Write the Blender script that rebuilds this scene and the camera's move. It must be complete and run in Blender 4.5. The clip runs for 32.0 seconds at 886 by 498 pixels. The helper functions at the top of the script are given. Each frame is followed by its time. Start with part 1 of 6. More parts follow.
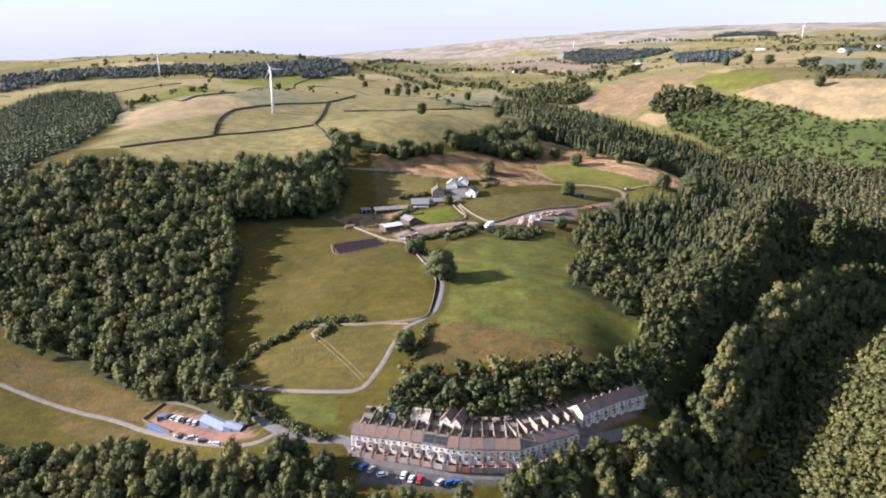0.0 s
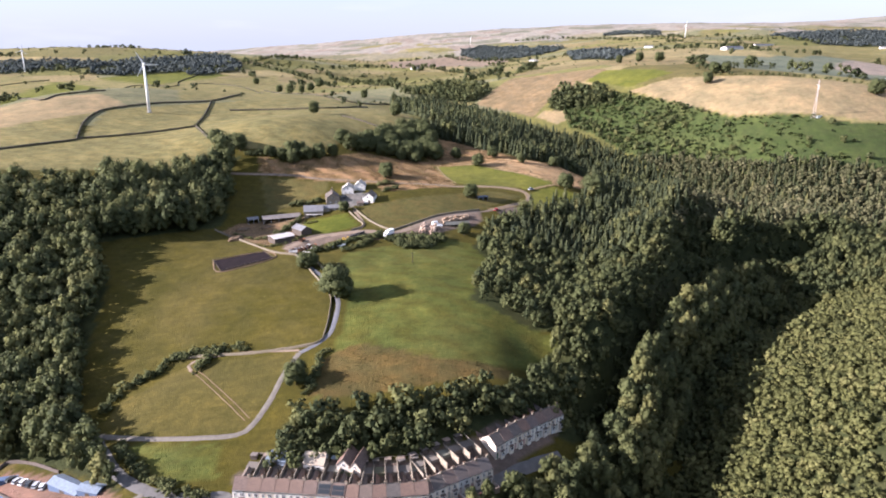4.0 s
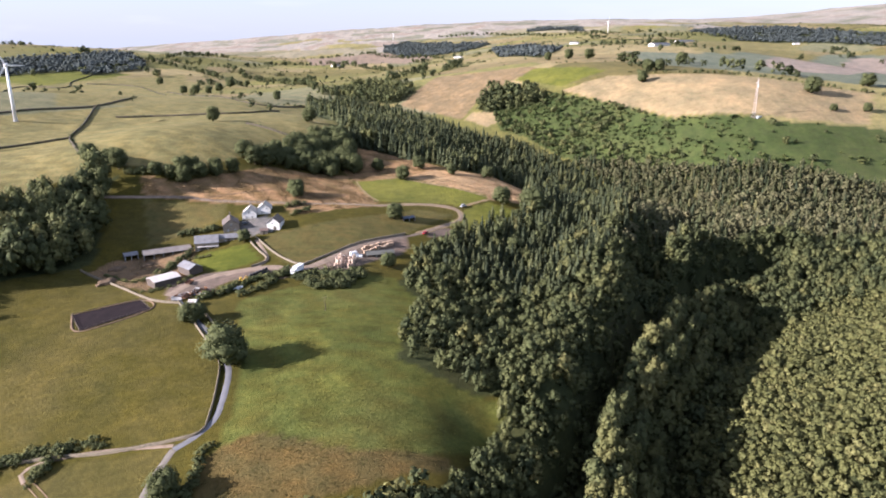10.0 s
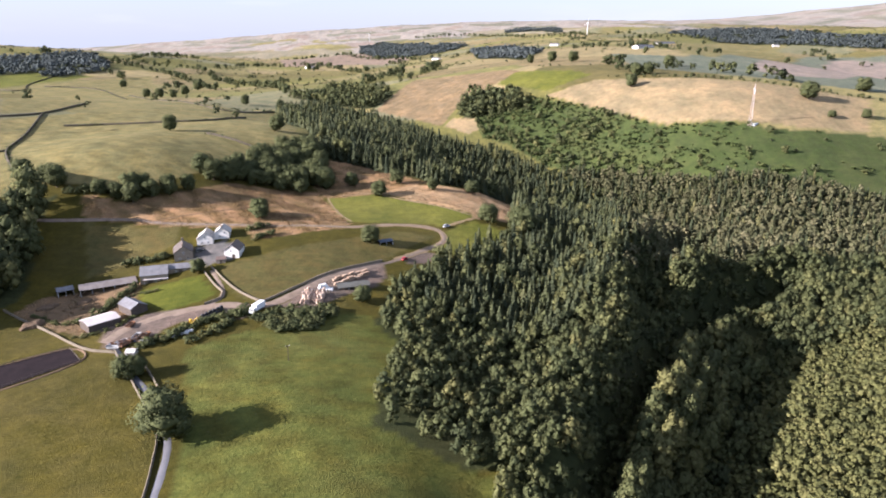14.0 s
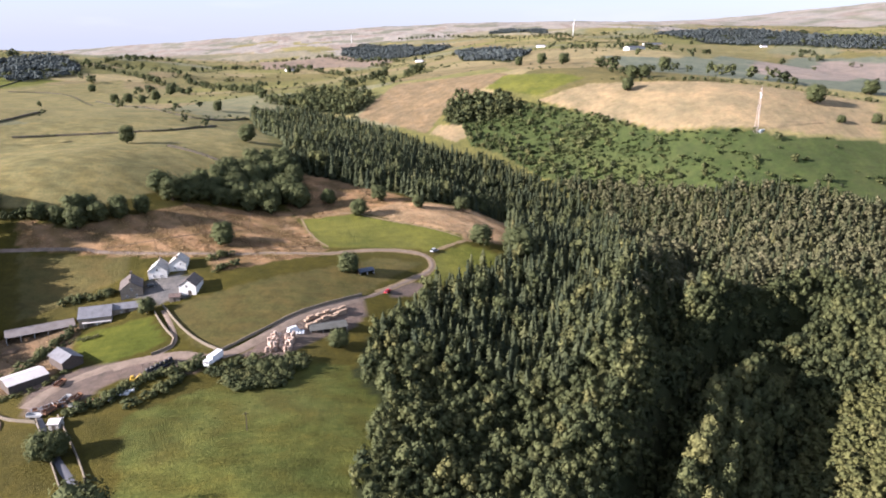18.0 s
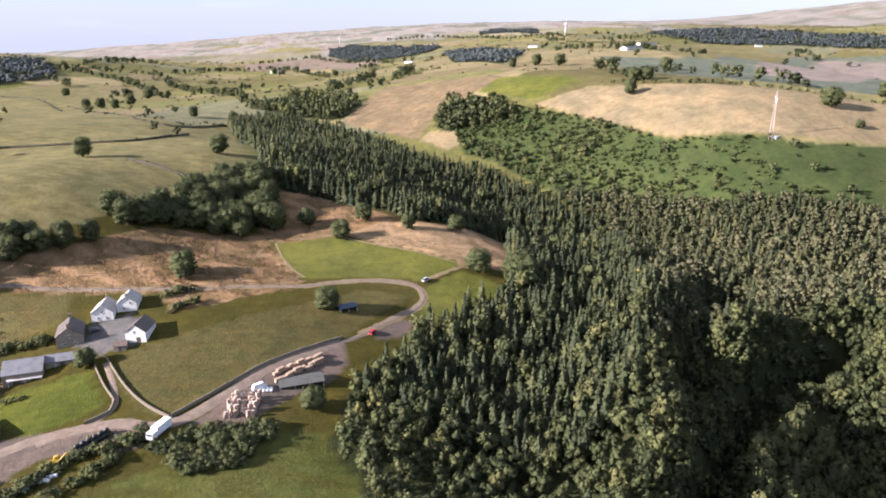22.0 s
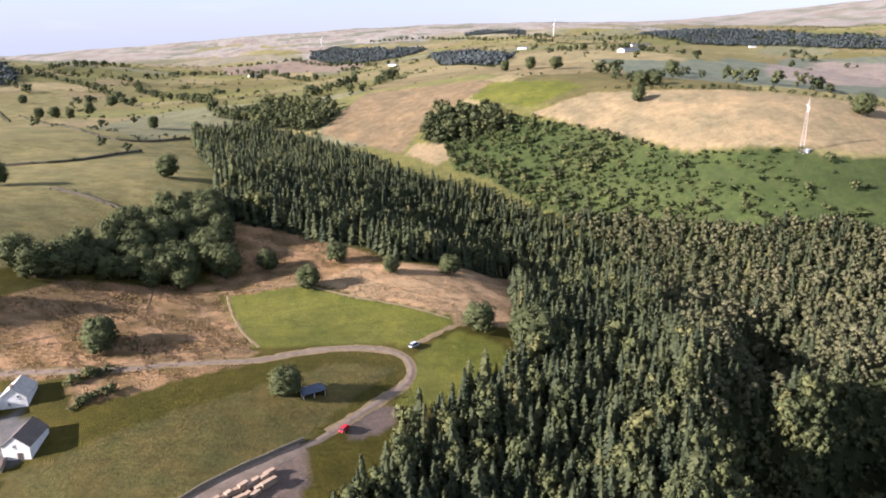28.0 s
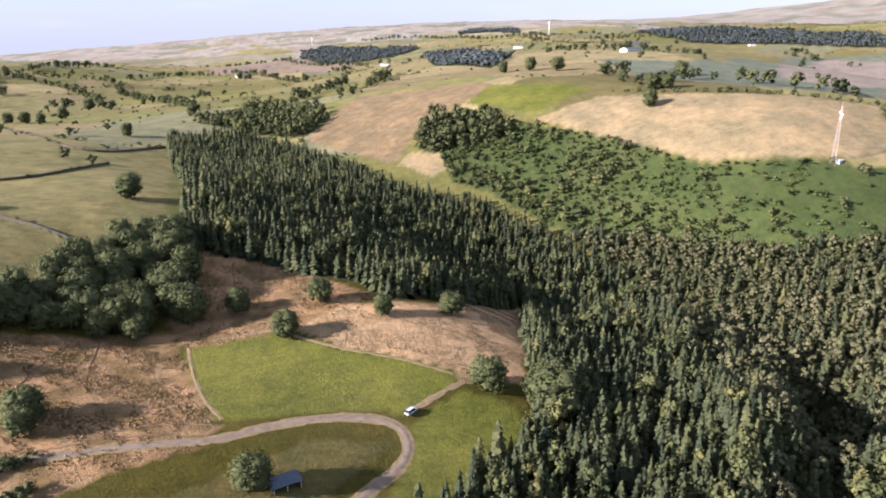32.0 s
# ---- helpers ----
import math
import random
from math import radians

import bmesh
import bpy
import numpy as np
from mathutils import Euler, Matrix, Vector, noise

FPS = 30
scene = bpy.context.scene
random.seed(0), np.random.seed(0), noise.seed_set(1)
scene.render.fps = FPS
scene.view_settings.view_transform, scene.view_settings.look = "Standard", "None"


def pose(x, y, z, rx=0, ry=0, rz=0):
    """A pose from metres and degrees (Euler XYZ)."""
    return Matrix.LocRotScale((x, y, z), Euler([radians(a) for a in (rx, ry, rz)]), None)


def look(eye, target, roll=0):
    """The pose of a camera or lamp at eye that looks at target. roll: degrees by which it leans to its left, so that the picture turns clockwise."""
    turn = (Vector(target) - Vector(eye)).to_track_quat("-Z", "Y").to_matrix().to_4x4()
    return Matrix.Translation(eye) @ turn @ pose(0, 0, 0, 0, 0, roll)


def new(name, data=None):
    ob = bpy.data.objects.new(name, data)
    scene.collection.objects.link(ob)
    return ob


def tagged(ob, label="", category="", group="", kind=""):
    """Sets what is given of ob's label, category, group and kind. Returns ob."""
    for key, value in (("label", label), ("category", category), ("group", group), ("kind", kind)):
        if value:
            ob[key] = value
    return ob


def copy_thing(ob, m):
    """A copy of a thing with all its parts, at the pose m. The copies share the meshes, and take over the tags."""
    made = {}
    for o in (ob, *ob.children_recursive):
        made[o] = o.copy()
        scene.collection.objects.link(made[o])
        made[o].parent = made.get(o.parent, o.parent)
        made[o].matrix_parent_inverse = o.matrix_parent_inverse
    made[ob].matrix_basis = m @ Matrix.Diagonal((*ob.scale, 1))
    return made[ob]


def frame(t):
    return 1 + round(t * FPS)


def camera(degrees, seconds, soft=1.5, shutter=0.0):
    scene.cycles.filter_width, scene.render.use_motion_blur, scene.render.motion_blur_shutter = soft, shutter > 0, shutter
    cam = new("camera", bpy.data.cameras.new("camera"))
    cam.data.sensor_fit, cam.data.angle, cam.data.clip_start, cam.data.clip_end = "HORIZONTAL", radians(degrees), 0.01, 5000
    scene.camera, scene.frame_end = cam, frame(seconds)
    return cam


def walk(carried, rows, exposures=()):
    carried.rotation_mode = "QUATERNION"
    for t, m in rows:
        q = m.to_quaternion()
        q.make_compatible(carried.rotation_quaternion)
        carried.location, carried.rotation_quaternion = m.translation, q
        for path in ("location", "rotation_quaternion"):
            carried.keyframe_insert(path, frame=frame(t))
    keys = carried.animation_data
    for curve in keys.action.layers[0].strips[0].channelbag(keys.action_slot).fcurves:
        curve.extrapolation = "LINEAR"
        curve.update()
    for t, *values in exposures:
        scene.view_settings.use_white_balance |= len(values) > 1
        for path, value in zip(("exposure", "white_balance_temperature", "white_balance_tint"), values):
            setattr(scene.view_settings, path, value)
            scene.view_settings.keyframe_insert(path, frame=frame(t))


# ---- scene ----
cam = camera(66.36, 32.0, 1.9)


def aim(x, y, z, yaw, pitch, lean):
    """A camera pose: yaw to the left of +y, pitch upwards, lean as look()."""
    a, b = radians(yaw), radians(pitch)
    way = Vector((-math.sin(a) * math.cos(b), math.cos(a) * math.cos(b), math.sin(b)))
    eye = Vector((x, y, z))
    return look(eye, eye + way * 100, lean)


PATH = [
    (0.0, aim(0.00, 0.00, 192.00, 5.698, -16.609, -0.313)),
    (1.0, aim(-0.13, 5.41, 190.83, 3.306, -16.594, -0.045)),
    (2.0, aim(0.55, 12.56, 190.45, 0.918, -16.618, 0.197)),
    (3.0, aim(1.05, 21.50, 190.52, -1.039, -16.715, 0.167)),
    (6.0, aim(4.84, 53.10, 190.93, -5.350, -17.154, 0.110)),
    (7.0, aim(5.99, 63.87, 191.35, -6.471, -17.213, 0.078)),
    (8.0, aim(7.43, 74.71, 191.60, -7.415, -17.255, 0.096)),
    (9.0, aim(9.13, 86.06, 191.60, -8.180, -17.212, 0.073)),
    (10.0, aim(10.44, 97.49, 191.35, -8.858, -17.180, 0.103)),
    (11.0, aim(11.67, 109.02, 191.48, -9.444, -17.169, 0.153)),
    (12.0, aim(13.01, 120.22, 191.88, -9.937, -17.194, 0.214)),
    (13.0, aim(14.18, 131.18, 192.37, -10.382, -17.165, 0.265)),
    (14.0, aim(15.67, 142.26, 192.65, -10.801, -17.134, 0.276)),
    (17.0, aim(21.20, 175.92, 193.10, -11.808, -17.043, 0.154)),
    (18.0, aim(22.83, 187.14, 193.07, -12.105, -17.017, 0.115)),
    (19.0, aim(24.93, 198.26, 193.19, -12.341, -16.998, 0.110)),
    (20.0, aim(27.01, 209.40, 193.27, -12.557, -17.018, 0.078)),
    (21.0, aim(29.16, 220.65, 193.27, -12.757, -17.003, 0.018)),
    (22.0, aim(31.37, 231.60, 193.45, -12.922, -16.999, -0.062)),
    (23.0, aim(33.76, 243.12, 193.75, -13.104, -17.007, -0.138)),
    (24.0, aim(36.04, 254.29, 194.03, -13.265, -16.984, -0.151)),
    (25.0, aim(38.02, 265.54, 194.13, -13.534, -16.924, -0.156)),
    (28.0, aim(44.86, 299.15, 194.13, -14.130, -16.880, -0.263)),
    (29.0, aim(46.89, 310.31, 194.15, -14.322, -16.868, -0.240)),
    (30.0, aim(48.84, 321.63, 194.32, -14.557, -16.874, -0.235)),
    (31.0, aim(51.00, 332.74, 194.90, -14.714, -16.918, -0.262)),
    (32.0, aim(53.44, 343.85, 196.09, -14.716, -17.033, -0.388)),
]
walk(cam, PATH, [(0.0, 1.86, 5820, 20), (12.0, 1.84, 5820, 20), (32.0, 1.77, 5820, 20)])

# ---- sky, sun and exposure ----
SUN_ELEVATION, SUN_FROM = 23.0, 186.0   # degrees; the sun stands west of the valley
world = bpy.data.worlds.new("sky")
scene.world = world
world.use_nodes = True
wn = world.node_tree.nodes
sky = wn.new("ShaderNodeTexSky")
sky.sky_type, sky.sun_disc = "NISHITA", False
sky.sun_elevation = radians(SUN_ELEVATION)
sky.sun_rotation = radians(90 - SUN_FROM)
sky.air_density, sky.dust_density, sky.ozone_density, sky.altitude = 1.25, 0.2, 2.4, 300
wn["Background"].inputs["Strength"].default_value = 0.068
links = world.node_tree.links
haze = wn.new("ShaderNodeMix")          # summer haze evens out the sky
haze.data_type = "RGBA"
haze.inputs["B"].default_value = (2.95, 3.18, 3.75, 1)
links.new(sky.outputs["Color"], haze.inputs["A"])
where = wn.new("ShaderNodeTexCoord")
stretch = wn.new("ShaderNodeMapping")
stretch.inputs["Scale"].default_value = (1.6, 1.6, 9.0)
puffs = wn.new("ShaderNodeTexNoise")    # thin white cloud
puffs.inputs["Scale"].default_value, puffs.inputs["Detail"].default_value = 2.2, 6
thin = wn.new("ShaderNodeValToRGB")
thin.color_ramp.elements[0].position, thin.color_ramp.elements[1].position = 0.56, 0.85
cloud = wn.new("ShaderNodeMix")
cloud.data_type = "RGBA"
cloud.inputs["B"].default_value = (4.1, 4.2, 4.5, 1)
links.new(where.outputs["Generated"], stretch.inputs["Vector"])
links.new(stretch.outputs["Vector"], puffs.inputs["Vector"])
links.new(puffs.outputs["Fac"], thin.inputs["Fac"])
links.new(thin.outputs["Color"], cloud.inputs["Factor"])
split = wn.new("ShaderNodeSeparateXYZ")
low = wn.new("ShaderNodeValToRGB")      # the haze lies near the skyline and thins out upwards
for stop, (at, much) in zip((low.color_ramp.elements[0], low.color_ramp.elements[1], low.color_ramp.elements.new(0.2)), ((0.0, 0.92), (1.0, 0.06), (0.2, 0.3))):
    stop.position, stop.color = at, (much, much, much, 1)
links.new(where.outputs["Generated"], split.inputs["Vector"])
links.new(split.outputs["Z"], low.inputs["Fac"])
links.new(low.outputs["Color"], haze.inputs["Factor"])
links.new(haze.outputs["Result"], cloud.inputs["A"])
links.new(cloud.outputs["Result"], wn["Background"].inputs["Color"])
sun = new("sun", bpy.data.lights.new("sun", "SUN"))
sun.data.energy, sun.data.angle, sun.data.color = 5.0, radians(0.55), (1.0, 0.895, 0.79)
sa, se = radians(SUN_FROM), radians(SUN_ELEVATION)
toward_sun = Vector((math.cos(sa) * math.cos(se), math.sin(sa) * math.cos(se), math.sin(se)))
sun.matrix_world = look(toward_sun * 900, (0, 0, 0))

# ---- the shape of the land: hills and hollows as (x, y, rise) by radius ----
HILLS = [
    (1080, [(-4320, 720, -99.5), (-4320, 2280, -245.3), (-4320, 3840, 90.9), (-4320, 5400, 9.4), (-2880, 720, 262.9), (-2880, 2280, -54.5), (-2880, 3840, 111.6), (-2880, 5400, -56.2), (-1440, 720, -350.8), (-1440, 2280, 231.3), (-1440, 3840, -192.5), (-1440, 5400, 234.9), (0, 720, 234.0), (0, 2280, -236.5), (0, 3840, 186.3), (0, 5400, -43.5), (1440, 720, -213.0), (1440, 2280, 205.0), (1440, 3840, 58.5), (1440, 5400, 45.7), (2880, 720, 444.3), (2880, 2280, -139.9), (2880, 3840, 55.1), (2880, 5400, 133.9), (4320, 720, -195.0), (4320, 2280, 50.2), (4320, 3840, 361.8), (4320, 5400, -46.5)]),
    (456, [(-960, -120, -57.9), (-960, 420, 3.7), (-960, 1500, 2.2), (-960, 2040, 47.2), (-420, -120, -25.0), (-420, 420, -16.6), (-420, 960, 68.2), (-420, 1500, -3.4), (-420, 2040, 49.8), (120, -120, 47.6), (120, 420, -74.6), (120, 960, -32.1), (120, 1500, -39.8), (120, 2040, -31.7), (660, -120, -22.3), (660, 420, 14.1), (660, 960, 113.6), (660, 1500, 63.5), (660, 2040, 42.3), (1200, -120, 1.2), (1200, 420, -14.7), (1200, 960, -158.5), (1200, 1500, -53.1), (1200, 2040, -15.7)]),
    (120, [(-360, 144, 1.9), (-360, 288, -16.8), (-360, 432, 39.6), (-360, 576, 13.3), (-360, 720, 31.3), (-360, 864, 22.6), (-216, 144, -21.4), (-216, 288, -11.8), (-216, 432, 1.7), (-216, 720, -2.8), (-216, 864, 4.1), (-72, 144, -43.4), (-72, 288, -6.8), (-72, 432, 10.5), (-72, 576, 30.7), (-72, 720, -6.6), (-72, 864, 26.8), (72, 144, -46.6), (72, 288, -5.2), (72, 576, -9.1), (72, 720, 55.3), (72, 864, -57.2), (216, 144, 13.5), (216, 288, 1.9), (216, 432, -17.8), (216, 576, -40.2), (216, 720, -81.3), (216, 864, 38.0), (360, 144, -4.2), (360, 288, 9.3)]),
    (120, [(360, 432, -28.3), (360, 576, 8.5), (360, 720, 37.0), (360, 864, -5.1), (504, 144, -2.6), (504, 288, 11.6), (504, 432, -3.6), (504, 576, -70.8), (504, 720, 12.2), (504, 864, -15.6)]),
    (58, [(-96, 216, 30.8), (-96, 288, -1.0), (-96, 360, 8.6), (-96, 432, -5.2), (-96, 504, -26.9), (-96, 576, 22.5), (-24, 216, 5.8), (-24, 288, 6.9), (-24, 360, 3.1), (-24, 432, -4.6), (-24, 504, 8.3), (-24, 576, -20.3), (48, 216, 15.4), (48, 288, 17.6), (48, 360, 4.4), (48, 432, -5.0), (48, 504, 4.3), (48, 576, -7.7), (120, 216, -52.0), (120, 288, -11.9), (120, 360, -3.7), (120, 432, 4.8), (120, 504, -8.3), (120, 576, 32.9), (192, 216, 44.4), (192, 288, -15.0), (192, 360, -22.3), (192, 432, 8.1), (192, 504, 13.8), (192, 576, 3.6)]),
    (58, [(264, 216, -11.4), (264, 288, 1.2), (264, 360, 6.7), (264, 432, -33.7), (264, 504, 30.0), (264, 576, -8.4)]),
    (20, [(76, 300, -10.6), (76, 324, -2.1), (100, 276, -5.5), (100, 300, 15.7), (100, 324, 23.4), (100, 348, 4.7), (100, 372, -5.4), (124, 300, -11.1), (124, 324, -20.9), (124, 348, 4.5), (124, 372, 17.9), (124, 420, -6.1), (148, 324, 3.9), (148, 372, -3.2), (148, 396, 17.5), (148, 420, 10.0), (148, 444, 2.3), (172, 324, -1.5), (172, 348, 7.1), (172, 372, -6.6), (172, 396, -9.9), (172, 420, 22.0), (172, 444, 10.1), (196, 348, -5.1), (196, 372, 17.1), (196, 396, -14.2), (196, 444, -5.7), (196, 468, 2.2), (196, 492, 12.0), (220, 420, 6.8)]),
    (20, [(220, 444, -4.1), (220, 468, 14.2), (220, 492, 13.8), (220, 540, 2.6), (220, 564, 2.0), (220, 588, 6.0), (220, 612, 6.9), (244, 420, -2.1), (244, 468, -5.3), (244, 492, -2.0), (244, 540, 1.0), (244, 588, 5.7), (244, 612, 7.3), (268, 468, 2.6), (268, 492, 4.8), (292, 468, 3.7), (292, 492, 6.4)]),
]
# streams that cut the gorges, and the spur between them (a rise): depth, width and line
STREAMS = [
    (30, 5.5, [(80, 280), (92, 302), (104, 322), (119, 344), (132, 362), (149, 383), (170, 408), (195, 430), (223, 456), (250, 466), (285, 472)]),
    (13, 10.0, [(100, 235), (110, 262), (136, 308), (158, 333), (190, 365), (220, 398), (240, 420), (236, 434)]),
    (24, 9.0, [(166, 420), (182, 444), (196, 466), (215, 490), (238, 508), (262, 540)]),
    (-7, 9.0, [(87, 266), (97, 284), (115, 314), (132, 340), (160, 368), (186, 403), (203, 412), (224, 422)]),
]

# plots of land by their cover
PLOTS = [
    ("pasture", [(-260, 725), (-199, 793), (-127, 858), (-57, 916), (-17, 865), (5, 684), (16, 644), (22, 616), (6, 602), (-22, 602), (-37, 601), (-57, 578), (-72, 561), (-91, 552), (-116, 553), (-174, 551)]),
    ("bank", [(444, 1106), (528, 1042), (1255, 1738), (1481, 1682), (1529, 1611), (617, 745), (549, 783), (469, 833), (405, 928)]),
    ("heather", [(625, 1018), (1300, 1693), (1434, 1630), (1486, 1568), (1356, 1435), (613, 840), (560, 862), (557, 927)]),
    ("rust", [(-81, 2431), (40, 2575), (186, 2548), (309, 2343), (293, 2109), (208, 2039), (66, 2161), (-57, 2219)]),
    ("pasture", [(990, 1879), (1208, 2014), (1327, 1927), (1156, 1714), (575, 1038), (546, 1088)]),
    ("olive", [(-187, 421), (-140, 450), (-115, 456), (-74, 407), (-50, 368), (-37, 346), (-35, 325), (-42, 309), (-78, 311), (-106, 310), (-126, 293), (-147, 294), (-153, 332), (-161, 386), (-178, 401)]),
    ("hay", [(-122, 292), (-98, 308), (-48, 305), (-54, 286), (-61, 258), (-93, 262), (-124, 279)]),
    ("lush", [(-38, 399), (0, 417), (22, 428), (54, 416), (31, 344), (58, 323), (70, 318), (54, 296), (27, 287), (2, 273), (-38, 272), (-36, 291), (-30, 316), (-30, 348)]),
    ("rough", [(-36, 298), (-21, 304), (7, 291), (38, 289), (53, 288), (21, 279), (-4, 272), (-28, 271), (-39, 275)]),
    ("lush", [(-112, 263), (-70, 253), (-67, 238), (-85, 236)]),
    ("rough", [(-272, 311), (-233, 300), (-176, 280), (-152, 268), (-165, 260), (-212, 275), (-255, 287)]),
    ("rough", [(-216, 272), (-162, 254), (-172, 247), (-201, 258)]),
    ("meadow", [(-32, 474), (-12, 482), (31, 503), (59, 518), (83, 516), (68, 503), (48, 480), (16, 454), (-11, 436), (-19, 439), (-32, 461)]),
    ("meadow", [(-108, 524), (-58, 519), (-59, 503), (-81, 489), (-96, 481)]),
    ("dry", [(-114, 545), (-88, 539), (-54, 559), (-34, 577), (16, 584), (27, 537), (35, 524), (-10, 514), (-48, 518), (-109, 528)]),
    ("dry", [(-40, 576), (19, 573), (32, 531), (15, 521), (-24, 518)]),
    ("dry", [(-23, 514), (-3, 516), (19, 518), (37, 519), (19, 514), (-0, 504), (-18, 499)]),
    ("paddock", [(-69, 463), (-42, 468), (-34, 452), (-33, 445), (-51, 436), (-65, 448)]),
    ("bright", [(22, 572), (50, 578), (72, 561), (110, 544), (109, 539), (90, 527), (68, 530), (34, 529), (27, 545)]),
    ("straw", [(57, 577), (80, 590), (118, 594), (181, 664), (142, 560), (133, 540), (110, 539), (110, 546), (76, 560)]),
    ("dry", [(16, 584), (22, 572), (57, 577), (80, 590), (97, 596), (69, 622), (48, 637), (21, 643), (12, 620)]),
    ("bright", [(89, 521), (109, 536), (124, 531), (128, 520), (115, 509), (100, 496), (80, 495), (79, 499), (88, 512)]),
    ("pasture", [(-324, 538), (-268, 586), (-266, 593), (-177, 622), (-146, 550), (-180, 521), (-289, 506)]),
    ("pasture", [(-356, 538), (-324, 538), (-268, 586), (-295, 684), (-334, 646), (-369, 613)]),
    ("tan", [(-412, 711), (-384, 747), (-320, 770), (-278, 727), (-295, 684), (-331, 639), (-361, 599)]),
    ("pasture", [(-266, 593), (-287, 701), (-214, 779), (-181, 626)]),
    ("pasture", [(-201, 767), (-141, 838), (-19, 959), (4, 690), (-52, 607), (-125, 564), (-164, 594)]),
    ("bright", [(-675, 1188), (-702, 1448), (-562, 1326), (-391, 762)]),
    ("pasture", [(-1056, 1528), (-877, 1557), (-739, 1472), (-690, 1196)]),
    ("bright", [(-642, 1488), (-483, 1698), (-407, 1620), (-490, 1383)]),
    ("pasture", [(-465, 1455), (-311, 1691), (-190, 1131), (-210, 802), (-244, 779)]),
    ("brown", [(90, 966), (160, 1112), (267, 1003), (268, 962), (226, 930), (184, 912), (149, 856)]),
    ("bright", [(228, 926), (264, 969), (319, 918), (327, 883), (268, 864)]),
    ("tan", [(264, 854), (321, 861), (439, 789), (561, 739), (508, 674), (442, 680), (399, 694), (337, 729), (299, 795)]),
    ("tan", [(164, 870), (188, 852), (199, 827), (170, 824), (152, 854)]),
    ("bracken", [(253, 856), (299, 795), (336, 726), (420, 678), (505, 670), (583, 647), (475, 545), (415, 568), (371, 609), (320, 634), (272, 694), (230, 739), (204, 788), (183, 810), (189, 907)]),
    ("farm", [(-69, 406), (-80, 436), (-68, 432), (-60, 437), (-43, 435), (-24, 436), (-14, 433), (-17, 421), (-34, 425), (-46, 423), (-55, 412), (-64, 407)]),
    ("farm", [(-4, 430), (6, 443), (20, 457), (39, 471), (49, 478), (48, 464), (40, 450), (28, 443), (16, 432), (12, 428)]),
    ("muck", [(-119, 449), (-111, 464), (-92, 470), (-70, 472), (-70, 433), (-81, 421), (-100, 433)]),
    ("yard", [(-163, 257), (-157, 266), (-136, 257), (-105, 238), (-99, 232), (-112, 232), (-134, 240)]),
    ("tarmac", [(-56, 223), (-40, 220), (-19, 219), (2, 221), (-4, 214), (-35, 210), (-52, 212)]),
    ("farm", [(-61, 238), (-44, 243), (-21, 241), (2, 242), (27, 254), (35, 264), (56, 272), (62, 267), (31, 237), (2, 222), (-54, 224)]),
    ("concrete", [(-50, 485), (-47, 498), (-33, 502), (-24, 482), (-30, 478), (-41, 477)]),
    ("farm", [(61, 486), (70, 496), (78, 495), (79, 492), (71, 484), (63, 479)]),
]

